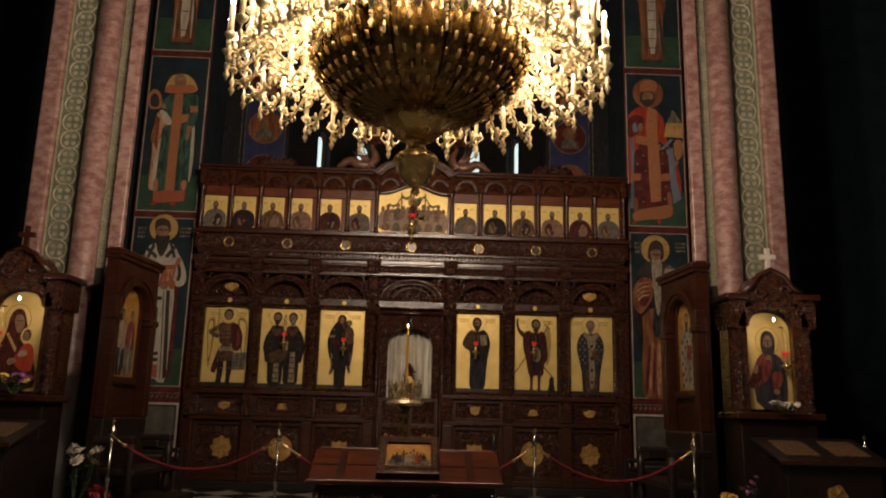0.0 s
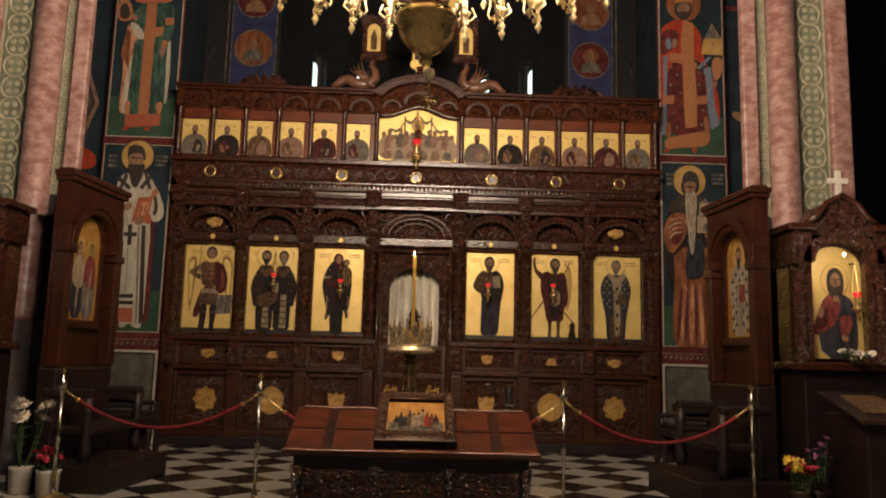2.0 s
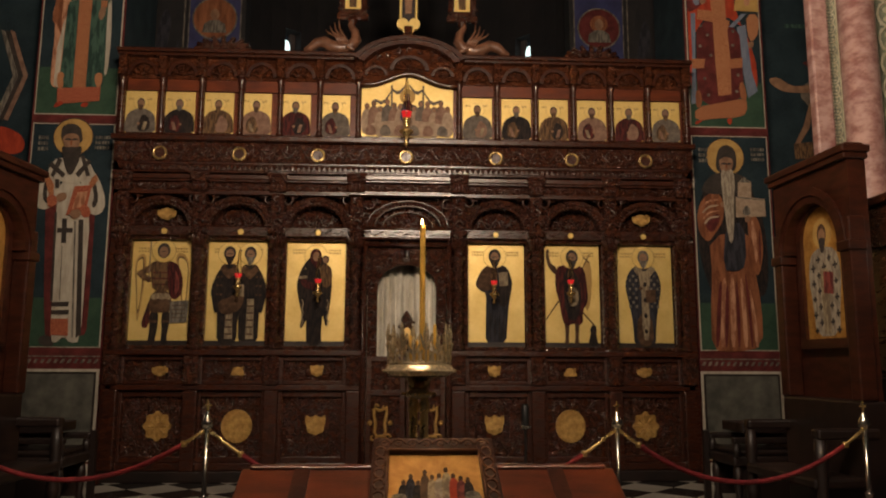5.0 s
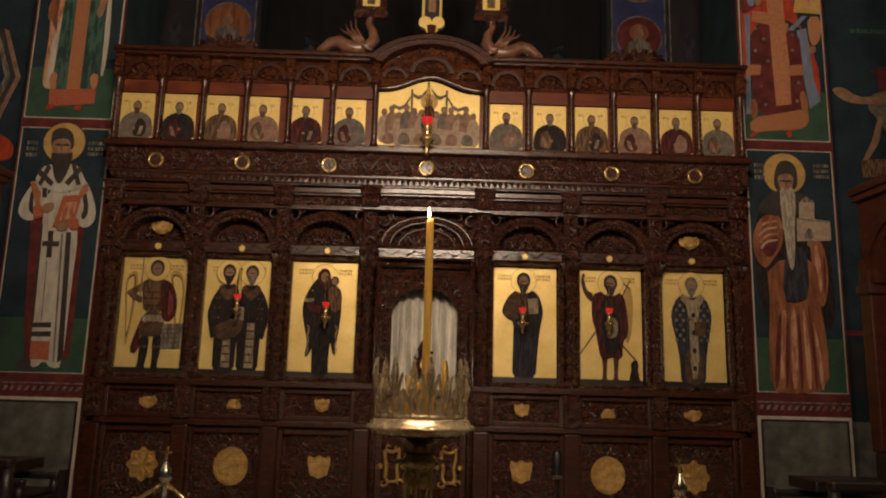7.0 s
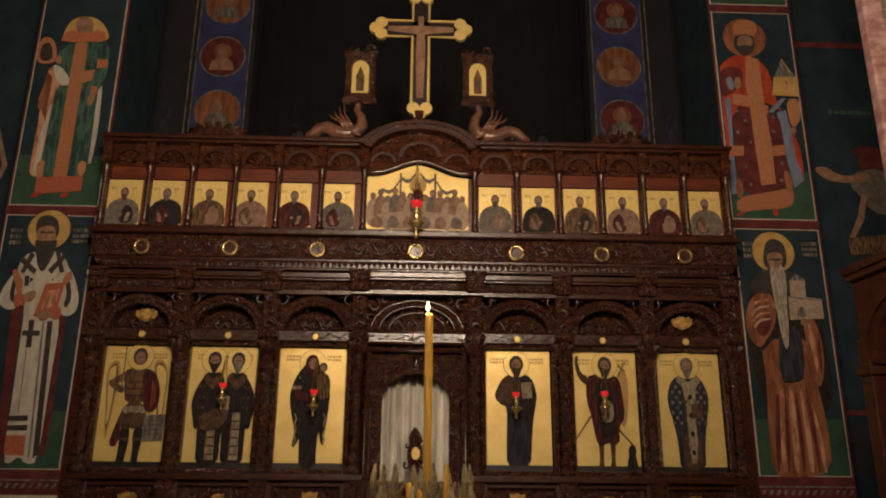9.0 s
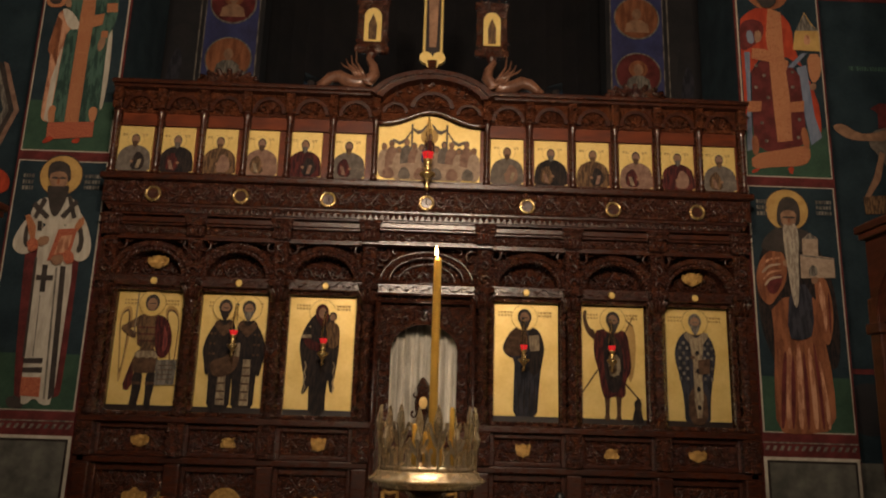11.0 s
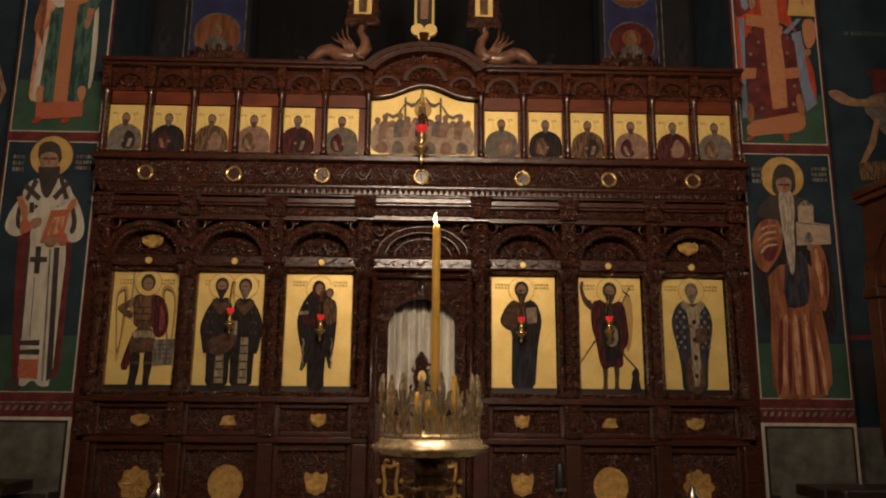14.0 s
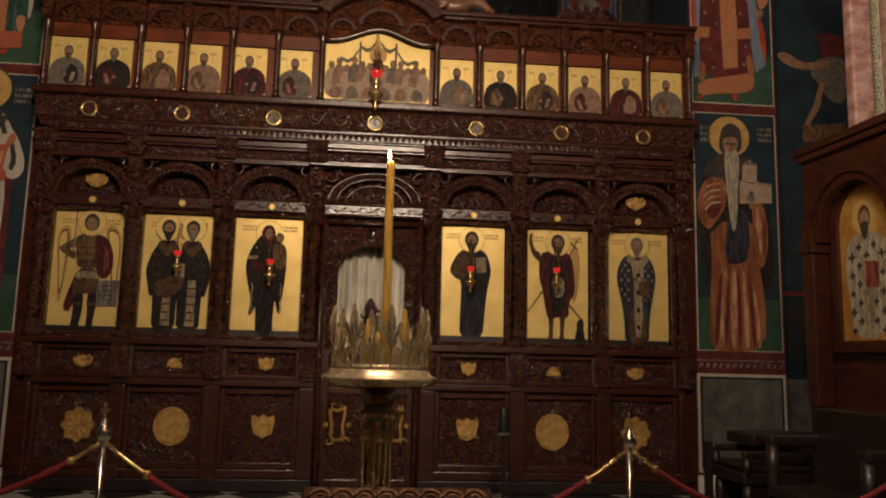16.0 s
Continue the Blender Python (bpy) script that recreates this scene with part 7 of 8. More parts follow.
    for k in range(10):
        x = -0.115 + 0.026 * k
        hh = rnd.uniform(0.12, 0.16) if 2 < k < 8 else rnd.uniform(0.09, 0.13)
        m = (ROBE, SLATE, ROBE, UMBER, STOLE, PALEGREY, STOLE, SCARLET, TUNIC, ROBE)[k]
        for nm, pts, mm, up in (("painted_figure", smooth([(x - 0.019, -0.09), (x + 0.019, -0.09), (x + 0.018, -0.09 + hh * 0.62), (x + 0.008, -0.09 + hh * 0.82), (x - 0.008, -0.09 + hh * 0.82), (x - 0.018, -0.09 + hh * 0.62)], 1), m, 0.0),
                                ("painted_head", oval(x, -0.09 + hh * 0.9, 0.008, 0.011, 10), UMBER, 0.0004)):
            bm = slab(bmesh.new(), pts, -0.0095 - 0.0003 * k - up, -0.0062)
            bm.transform(Matrix.Rotation(math.radians(-90), 4, "X"))
            part(nm, bm, mm, b)
    for x0, x1, z0, z1 in ((-0.16, -0.1, -0.125, -0.06), (0.1, 0.16, -0.125, -0.05), (-0.1, 0.1, -0.125, -0.085)):
        bm = slab(bmesh.new(), smooth([(x0, z0), (x1, z0), (x1, z1), ((x0 + x1) / 2, z1 + 0.01), (x0, z1)], 1), -0.0135, -0.0062)
        bm.transform(Matrix.Rotation(math.radians(-90), 4, "X"))
        part("painted_ground", bm, GREYP, b)


lectern()


# ---- rope barriers ----
def stanchion(x, y, label="slim polished metal stanchion with ringed pole and small cross finial"):
    e = thing("stanchion", (x, y, 0), label, "stanchion", "rope stanchions")
    part("base", lathe(bmesh.new(), [(0.15, 0), (0.15, 0.012), (0.1, 0.03), (0.03, 0.05), (0.025, 0.075)], 24), BRASS, e, "round domed brass base", True)
    part("pole", lathe(bmesh.new(), [(0.017, 0.07), (0.017, 0.99)], 14), CHROME, e, smooth=True)
    for z in (0.07, 0.52):
        part("pole_ring", lathe(bmesh.new(), [(0.017, z - 0.03), (0.03, z - 0.02), (0.024, z), (0.032, z + 0.012), (0.02, z + 0.03)], 14), CHROME, e, smooth=True)
    part("knob", lathe(bmesh.new(), [(0.018, 0.96), (0.036, 0.985), (0.04, 1.0), (0.032, 1.03), (0.018, 1.055), (0.012, 1.075), (0.008, 1.085)], 14, lobes=7, depth=0.06), CHROME, e, "fluted bright knob", True)
    part("finial_cross", boxes((-0.006, 0.006, -0.005, 0.005, 1.08, 1.155), (-0.024, 0.024, -0.005, 0.005, 1.115, 1.128), bevel=0.002), BRASS, e)


def rope(a, b, sag):
    e = thing("rope", ((a[0] + b[0]) / 2, a[1], 0), "sagging red velvet rope with brass hooks", "rope", "velvet ropes")
    cx = e.location.x
    pts = []
    for k in range(25):
        u = k / 24
        pts.append((a[0] + (b[0] - a[0]) * u - cx, (b[1] - a[1]) * u, 0.97 - sag * 4 * u * (1 - u)))
    part("cord", tube(bmesh.new(), pts[2:-2], 0.017, 8), VELVET, e, "red velvet cord", True)
    for q, w in ((pts[:4], "hook"), (pts[-4:], "hook")):
        part(w, tube(bmesh.new(), q, 0.011, 8), BRASS, e, "brass end hook", True)
    for p in (pts[2], pts[-3]):
        part("ferrule", lathe(bmesh.new(), [(0.014, -0.02), (0.021, -0.015), (0.021, 0.015), (0.014, 0.02)], 10, p[0], p[1], p[2]), BRASS, e, smooth=True)


POSTS = ((-3.1, 8.0), (-1.335, 8.0), (1.43, 8.0), (3.17, 8.0))
for p in POSTS:
    stanchion(*p)
stanchion(5.25, 8.3)
rope(POSTS[0], POSTS[1], 0.33)
rope(POSTS[1], POSTS[2], 0.55)
rope(POSTS[2], POSTS[3], 0.36)


# ---- thrones that face each other ----
def throne(s):
    e = thing("choir_throne", (3.36, 8.87, 0) if s > 0 else (-3.38, 9.08, 0), "tall dark wooden throne with an arched niche and a painted icon", "throne", "choir thrones", rz=3.8 if s > 0 else -6.5)
    # local +X away from the middle of the church
    X = lambda a, b: tuple(sorted((s * a, s * b)))
    part("base", boxes((*X(-0.02, 0.18), -0.53, 0.53, 0.25, 1.14), bevel=0.02), DARKWOOD, e)
    part("seat", boxes((*X(-0.42, 0.1), -0.5, 0.5, 0.5, 0.58), bevel=0.02), DARKWOOD, e)
    part("step", boxes((*X(-0.72, 0.25), -0.75, 0.55, 0.0, 0.25), bevel=0.015), DARKWOOD, e)
    part("back", boxes((*X(0.115, 0.16), -0.52, 0.52, 1.1, 3.0)), THRONEWOOD, e)
    for q in (-1, 1):
        part("arm", boxes((*X(-0.4, 0.1), q * 0.5 - 0.05, q * 0.5 + 0.05, 0.86, 0.94), bevel=0.02), DARKWOOD, e)
        part("arm_front", lathe(bmesh.new(), [(0.05, 0.25), (0.06, 0.35), (0.035, 0.5), (0.05, 0.7), (0.04, 0.87)], 10, -s * 0.36, q * 0.5), DARKWOOD, e, smooth=True)
        part("side_post", boxes((*X(-0.03, 0.115), q * 0.48 - 0.06, q * 0.48 + 0.06, 1.14, 2.55), bevel=0.015), THRONEWOOD, e)
        part("impost", boxes((*X(-0.05, 0.11), q * 0.475 - 0.08, q * 0.475 + 0.08, 2.28, 2.36), bevel=0.012), THRONEWOOD, e)
    # arch: built facing -y and turned
    turn = pose(0, 0, 0, 0, 0, -90 if s > 0 else 90)
    bm = arch_band(bmesh.new(), 0, 2.36, 0.37, 0.46, -0.02, 0.115, 1.05)
    arch_band(bm, 0, 2.36, 0.43, 0.49, -0.04, -0.02, 1.05)
    o = part("arch", bm, THRONEWOOD, e)
    o.matrix_basis = turn
    bm = bmesh.new()
    n = 12
    for k in range(n):
        a0, a1 = math.pi * k / n, math.pi * (k + 1) / n
        p = [(0.455 * math.cos(a), 2.36 + 0.48 * math.sin(a)) for a in (a0, a1)]
        q = [(max(-0.53, min(0.53, 1.0 * math.cos(a))), 3.04 if 0.3 < a < 2.85 else 2.5 + 0.5 * math.sin(a)) for a in (a0, a1)]
        slab(bm, [p[0], q[0], q[1], p[1]], 0.0, 0.115)
    o = part("gable", weld(bm), THRONEWOOD, e)
    o.matrix_basis = turn
    each("cornice", [(*X(-0.06, 0.18), -0.575, 0.575, 3.05, 3.11), (*X(-0.04, 0.17), -0.555, 0.555, 3.0, 3.05)], THRONEWOOD, e, bevel=0.012)
    part("roof", boxes((*X(0.0, 0.16), -0.52, 0.52, 3.11, 3.14), bevel=0.01), THRONEWOOD, e)
    # icon in the niche
    ic = part("niche_icon", slab(bmesh.new(), arch_pts(-0.27, 0.27, 1.62, 2.46, 0.27), 0.1, 0.114), ICONGOLD, e, "arched ochre icon of a bishop")
    ic.matrix_basis = turn
    bm = arch_band(bmesh.new(), 0, 2.46, 0.27, 0.33, 0.07, 0.112, 1.0)
    box(bm, -0.33, -0.27, 0.07, 0.112, 1.58, 2.46)
    box(bm, 0.27, 0.33, 0.07, 0.112, 1.58, 2.46)
    box(bm, -0.33, 0.33, 0.05, 0.112, 1.54, 1.62)
    part("icon_frame", bm, THRONEWOOD, e).matrix_basis = turn
    level = [0]

    def lay(name, pts, m, soft=1):
        level[0] += 1
        part(name, slab(bmesh.new(), smooth(pts, soft) if soft else pts, 0.1 - 0.0008 * level[0], 0.0998 - 0.0008 * (level[0] - 1)), m, e).matrix_basis = turn
    rnd = random.Random(21)
    if s > 0:
        lay("halo", oval(0, 2.5, 0.13, 0.13, 24), OCHRE, 0)
        lay("robe", [(-0.16, 1.64), (0.16, 1.64), (0.18, 1.9), (0.22, 2.1), (0.2, 2.3), (0.1, 2.38), (-0.1, 2.38), (-0.2, 2.3), (-0.22, 2.1), (-0.18, 1.9)], PALEGREY)
        for i in range(10):
            for j in range(5):
                if (i + j) % 2 == 0 and not (j == 2 and 3 < i < 8):
                    x, z = -0.15 + 0.075 * j, 1.69 + 0.066 * i
                    r = rnd.uniform(0.024, 0.033)
                    lay("vestment_cross", [(x - r, z - 0.01), (x - 0.01, z - 0.01), (x - 0.01, z - r), (x + 0.01, z - r), (x + 0.01, z - 0.01), (x + r, z - 0.01), (x + r, z + 0.01), (x + 0.01, z + 0.01), (x + 0.01, z + r), (x - 0.01, z + r), (x - 0.01, z + 0.01), (x - r, z + 0.01)], HAIR, 0)
                    level[0] -= 1
        level[0] += 1
        lay("stole", [(-0.05, 1.66), (0.05, 1.66), (0.05, 2.2), (-0.05, 2.2)], STOLE, 0)
        lay("book", [(-0.02, 2.0), (0.11, 1.98), (0.12, 2.16), (-0.01, 2.18)], TUNIC, 0)
        lay("hair", oval(0, 2.49, 0.062, 0.088), UMBER, 0)
        lay("head", oval(0, 2.47, 0.048, 0.07), SKIN, 0)
        lay("beard", [(-0.05, 2.46), (0.05, 2.46), (0.03, 2.36), (0, 2.32), (-0.03, 2.36)], HAIR)
    else:
        for x, m, low in ((-0.11, FADED, SLATE), (0.1, TUNIC, GREYP)):
            lay("halo", oval(x, 2.4, 0.085, 0.085, 20), OCHRE, 0)
            lay("robe", [(x - 0.11, 1.64), (x + 0.11, 1.64), (x + 0.12, 2.0), (x + 0.1, 2.25), (x + 0.04, 2.32), (x - 0.04, 2.32), (x - 0.1, 2.25), (x - 0.12, 2.0)], low)
            lay("mantle", [(x - 0.11, 1.98), (x + 0.11, 1.94), (x + 0.11, 2.22), (x + 0.04, 2.31), (x - 0.04, 2.31), (x - 0.11, 2.2)], m)
            lay("fold", [(x - 0.02, 1.66), (x + 0.01, 1.66), (x + 0.04, 2.18), (x + 0.0, 2.2)], STOLE)
            lay("hair", oval(x, 2.385, 0.045, 0.062), UMBER, 0)
            lay("head", oval(x, 2.375, 0.035, 0.05), SKIN, 0)


for s in (-1, 1):
    throne(s)


# ---- dark carved chairs before the piers ----
def armchair(s):
    # near-black wood throughout carries the deep shade in this corner
    e = thing("carved_armchair", (s * 3.55, 10.6, 0), "low carved wooden armchair, its deep shade put into near-black colour", "chair", "choir chairs")
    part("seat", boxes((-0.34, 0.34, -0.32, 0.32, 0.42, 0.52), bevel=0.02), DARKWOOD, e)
    # added dark panels hide the bright floor below the seat, as shade would
    part("front_shade_panel", boxes((-0.26, 0.26, -0.27, -0.25, 0.08, 0.42), bevel=0.006), DARKWOOD, e)
    part("rear_shade_panel", boxes((-0.26, 0.26, 0.24, 0.26, 0.08, 0.42), bevel=0.006), DARKWOOD, e)
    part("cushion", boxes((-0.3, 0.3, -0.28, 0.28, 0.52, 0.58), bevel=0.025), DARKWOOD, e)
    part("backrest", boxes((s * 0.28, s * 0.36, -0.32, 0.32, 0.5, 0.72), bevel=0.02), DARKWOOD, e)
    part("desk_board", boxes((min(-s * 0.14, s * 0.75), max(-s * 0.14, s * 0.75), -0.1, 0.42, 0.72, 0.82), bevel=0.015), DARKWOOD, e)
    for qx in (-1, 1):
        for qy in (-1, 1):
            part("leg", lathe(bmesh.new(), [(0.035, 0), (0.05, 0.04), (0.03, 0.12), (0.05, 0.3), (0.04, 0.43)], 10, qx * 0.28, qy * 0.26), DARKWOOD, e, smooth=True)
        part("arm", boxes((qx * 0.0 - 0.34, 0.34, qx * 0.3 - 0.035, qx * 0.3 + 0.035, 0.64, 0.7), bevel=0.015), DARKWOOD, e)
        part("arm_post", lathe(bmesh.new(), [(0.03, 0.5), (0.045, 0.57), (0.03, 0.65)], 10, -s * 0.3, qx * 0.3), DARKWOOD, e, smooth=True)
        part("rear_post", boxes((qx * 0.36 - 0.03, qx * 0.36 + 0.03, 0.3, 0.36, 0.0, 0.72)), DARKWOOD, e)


for s in (-1, 1):
    armchair(s)


# ---- shrines with large icons, and desks before them ----
def shrine(s):
    sx = 4.34 if s > 0 else -4.52
    e = thing("icon_shrine", (sx, 8.55, 0), "carved dark wooden shrine framing a gold icon below an arched canopy", "shrine", "icon shrines")
    part("base", boxes((-0.45, 0.45, -0.12, 0.4, 0, 1.3), bevel=0.015), DARKWOOD, e)
    part("ledge", boxes((-0.52, 0.52, -0.2, 0.42, 1.3, 1.38), bevel=0.014), WOOD, e)
    part("back", boxes((-0.46, 0.46, 0.1, 0.36, 1.38, 2.62)), WOOD, e)
    for q in (-1, 1):
        prof = [(0.07, 1.38), (0.08, 1.42), (0.055, 1.5)] + [(0.06 + 0.01 * (k % 2), 1.55 + 0.06 * k) for k in range(12)] + [(0.055, 2.28), (0.085, 2.36)]
        part("side_shaft", lathe(bmesh.new(), prof, 10, q * 0.42, -0.02, 0, 5, 0.1), CARVED, e, smooth=True)
        part("capital", boxes((q * 0.42 - 0.1, q * 0.42 + 0.1, -0.14, 0.36, 2.36, 2.7), bevel=0.014), CARVED, e)
        part("abacus", boxes((q * 0.43 - 0.14, q * 0.43 + 0.14, -0.19, 0.38, 2.7, 2.77), bevel=0.014), WOOD, e)
    bm = arch_band(bmesh.new(), 0, 2.38, 0.3, 0.42, -0.14, 0.3, 0.75)
    part("arch", bm, CARVED, e)
    pts = [(-0.33, 2.66), (0.33, 2.66), (0.36, 2.77), (0.24, 2.86), (0.16, 2.98), (0, 3.06), (-0.16, 2.98), (-0.24, 2.86), (-0.36, 2.77)]
    part("canopy", slab(bmesh.new(), pts, -0.12, 0.3), CARVED, e, "arched carved canopy")
    bm = tube(bmesh.new(), [(x, -0.14, z + 0.01) for x, z in pts[2:]], 0.03, 6)
    for q in (-1, 1):
        scroll(bm, q * 0.15, -0.13, 2.8, 0.09, q, 0.018)
        scroll(bm, q * 0.3, -0.15, 2.56, 0.05, -q, 0.014)
    part("canopy_carving", bm, WOOD, e, smooth=True)
    part("bulb", lathe(bmesh.new(), [(0.004, 2.45), (0.01, 2.457), (0.01, 2.47), (0.004, 2.485)], 10, 0.02, -0.1), BULB, e, "small lit picture bulb", True)
    part("finial_cross", boxes((-0.03, 0.03, -0.1, -0.06, 3.0, 3.34), (-0.1, 0.1, -0.101, -0.059, 3.2, 3.26), bevel=0.008), MARBLEW if s > 0 else WOOD, e, "small cross finial")
    i = part("icon_panel", slab(bmesh.new(), arch_pts(-0.33, 0.33, 1.42, 2.35, 0.22), 0.07, 0.1), GOLD, e, "gold-ground icon")
    i.matrix_basis = Matrix.Diagonal((0.83, 1, 1, 1))
    for q in (-1, 1):
        part("icon_reveal", boxes((q * 0.275, q * 0.36, -0.02, 0.1, 1.38, 2.4), bevel=0.01), CARVED, e)
    lay = painter(i, 0.07)
    if s > 0:
        lay("halo_rim", oval(0, 2.22, 0.175, 0.175, 32), OCHRE, 0)
        lay("halo", oval(0, 2.22, 0.165, 0.165, 32), GOLD, 0)
        lay("mantle", [(-0.19, 1.42), (0.24, 1.42), (0.27, 1.7), (0.24, 1.95), (0.16, 2.06), (0.02, 2.1), (-0.1, 2.08), (-0.2, 1.96), (-0.24, 1.75)], SLATE, 1)
        lay("tunic", [(-0.1, 2.07), (0.04, 2.08), (0.06, 1.95), (0.0, 1.78), (-0.1, 1.72), (-0.26, 1.64), (-0.3, 1.72), (-0.24, 1.86), (-0.18, 1.99)], TUNIC, 1)
        lay("sleeve_fold", [(-0.22, 1.88), (-0.12, 1.95), (-0.08, 1.8), (-0.2, 1.7), (-0.27, 1.74)], ROBERED, 1)
        lay("book", [(0.04, 1.86), (0.2, 1.87), (0.2, 1.72), (0.08, 1.64), (0.04, 1.7)], TUNIC, 1)
        lay("palm", [(0.05, 1.66), (0.13, 1.66), (0.14, 1.6), (0.06, 1.6)], SKIN, 1)
        lay("palm", [(-0.24, 1.84), (-0.2, 1.95), (-0.15, 1.94), (-0.17, 1.83)], SKIN, 1)
        lay("hair", [(-0.1, 2.08), (-0.11, 2.26), (-0.05, 2.35), (0.05, 2.35), (0.11, 2.26), (0.1, 2.08), (0.0, 2.02)], HAIR, 2)
        lay("head", oval(0.0, 2.2, 0.066, 0.1), SKIN, 0)
        lay("beard", [(-0.065, 2.18), (-0.02, 2.15), (0.02, 2.15), (0.065, 2.18), (0.045, 2.08), (0, 2.04), (-0.045, 2.08)], HAIR, 1)
        lay("neck", [(-0.03, 2.06), (0.03, 2.06), (0.05, 2.0), (-0.04, 2.0)], SKIN, 0)
        lay("brow", [(-0.05, 2.225), (0.05, 2.225), (0.05, 2.235), (-0.05, 2.235)], HAIR, 0)
        lay("nose", [(-0.008, 2.22), (0.008, 2.22), (0.01, 2.165), (-0.01, 2.165)], UMBER, 0)
    else:
        lay("halo_rim", oval(-0.06, 2.24, 0.185, 0.185, 32), OCHRE, 0)
        lay("halo", oval(-0.06, 2.24, 0.175, 0.175, 32), GOLD, 0)
        lay("mantle", [(-0.3, 1.42), (0.26, 1.42), (0.28, 1.6), (0.22, 1.8), (0.12, 2.0), (0.08, 2.2), (0.02, 2.35), (-0.08, 2.38), (-0.17, 2.3), (-0.2, 2.08), (-0.28, 1.9), (-0.31, 1.65)], ROBERED, 1)
        lay("gown", [(-0.28, 1.43), (0.2, 1.43), (0.18, 1.6), (0.0, 1.66), (-0.22, 1.62)], ROBE, 1)
        lay("child_halo", oval(0.11, 2.05, 0.1, 0.1, 24), GOLD, 0)
        lay("child_robe", [(0.02, 1.66), (0.2, 1.62), (0.24, 1.78), (0.2, 1.94), (0.1, 1.98), (0.02, 1.9), (-0.06, 1.78)], SCARLET, 1)
        lay("child_sleeve", [(0.02, 1.88), (0.12, 1.9), (0.14, 1.82), (0.0, 1.8)], PALEGREY, 1)
        lay("head", [(-0.1, 2.2), (-0.09, 2.29), (-0.03, 2.31), (0.03, 2.27), (0.05, 2.17), (0.01, 2.08), (-0.05, 2.09)], SKIN, 2)
        lay("child_hair", oval(0.1, 2.06, 0.06, 0.07), HAIR, 0)
        lay("child_head", oval(0.085, 2.05, 0.048, 0.058), SKIN, 0)
        lay("palm", [(-0.14, 1.78), (-0.02, 1.8), (0.0, 1.74), (-0.12, 1.7)], SKIN, 1)
        lay("mantle_trim", [(-0.19, 2.07), (-0.16, 2.09), (-0.02, 1.9), (-0.04, 1.86)], OCHRE, 0)
        lay("brow", [(-0.07, 2.22), (0.02, 2.225), (0.02, 2.235), (-0.07, 2.23)], HAIR, 0)
    hanging_lamp(sx + (0.16 if s > 0 else -0.2), 2.05, 8.5, 0.95, "red oil lamp hanging before a shrine icon")
    d = thing("offering_desk", (s * 4.45, 7.75, 0), "dark wooden sloping desk holding icons before the shrine", "desk", "offering desks")
    part("body", boxes((-0.5, 0.5, -0.25, 0.45, 0, 0.92), bevel=0.015), DARKWOOD, d)
    t = part("desk_top", boxes((-0.58, 0.58, -0.38, 0.38, -0.03, 0.0), bevel=0.01), DARKWOOD, d)
    t.matrix_basis = pose(0, 0.05, 1.0, 17, 0, 0)
    part("top_rim", boxes((-0.58, 0.58, -0.4, -0.37, -0.03, 0.02), bevel=0.008), WOOD, t)
    for q in (-1, 1):
        part("flat_icon", boxes((q * 0.27 - 0.18, q * 0.27 + 0.18, -0.22, 0.22, 0.001, 0.02), bevel=0.005), ROBETAN, t, "small dim icon lying on the desk")
    rosette(s * 4.45, 0.55, 7.495, 0.1, 5, "dull gilded cartouche on the desk front")


for s in (-1, 1):
    shrine(s)


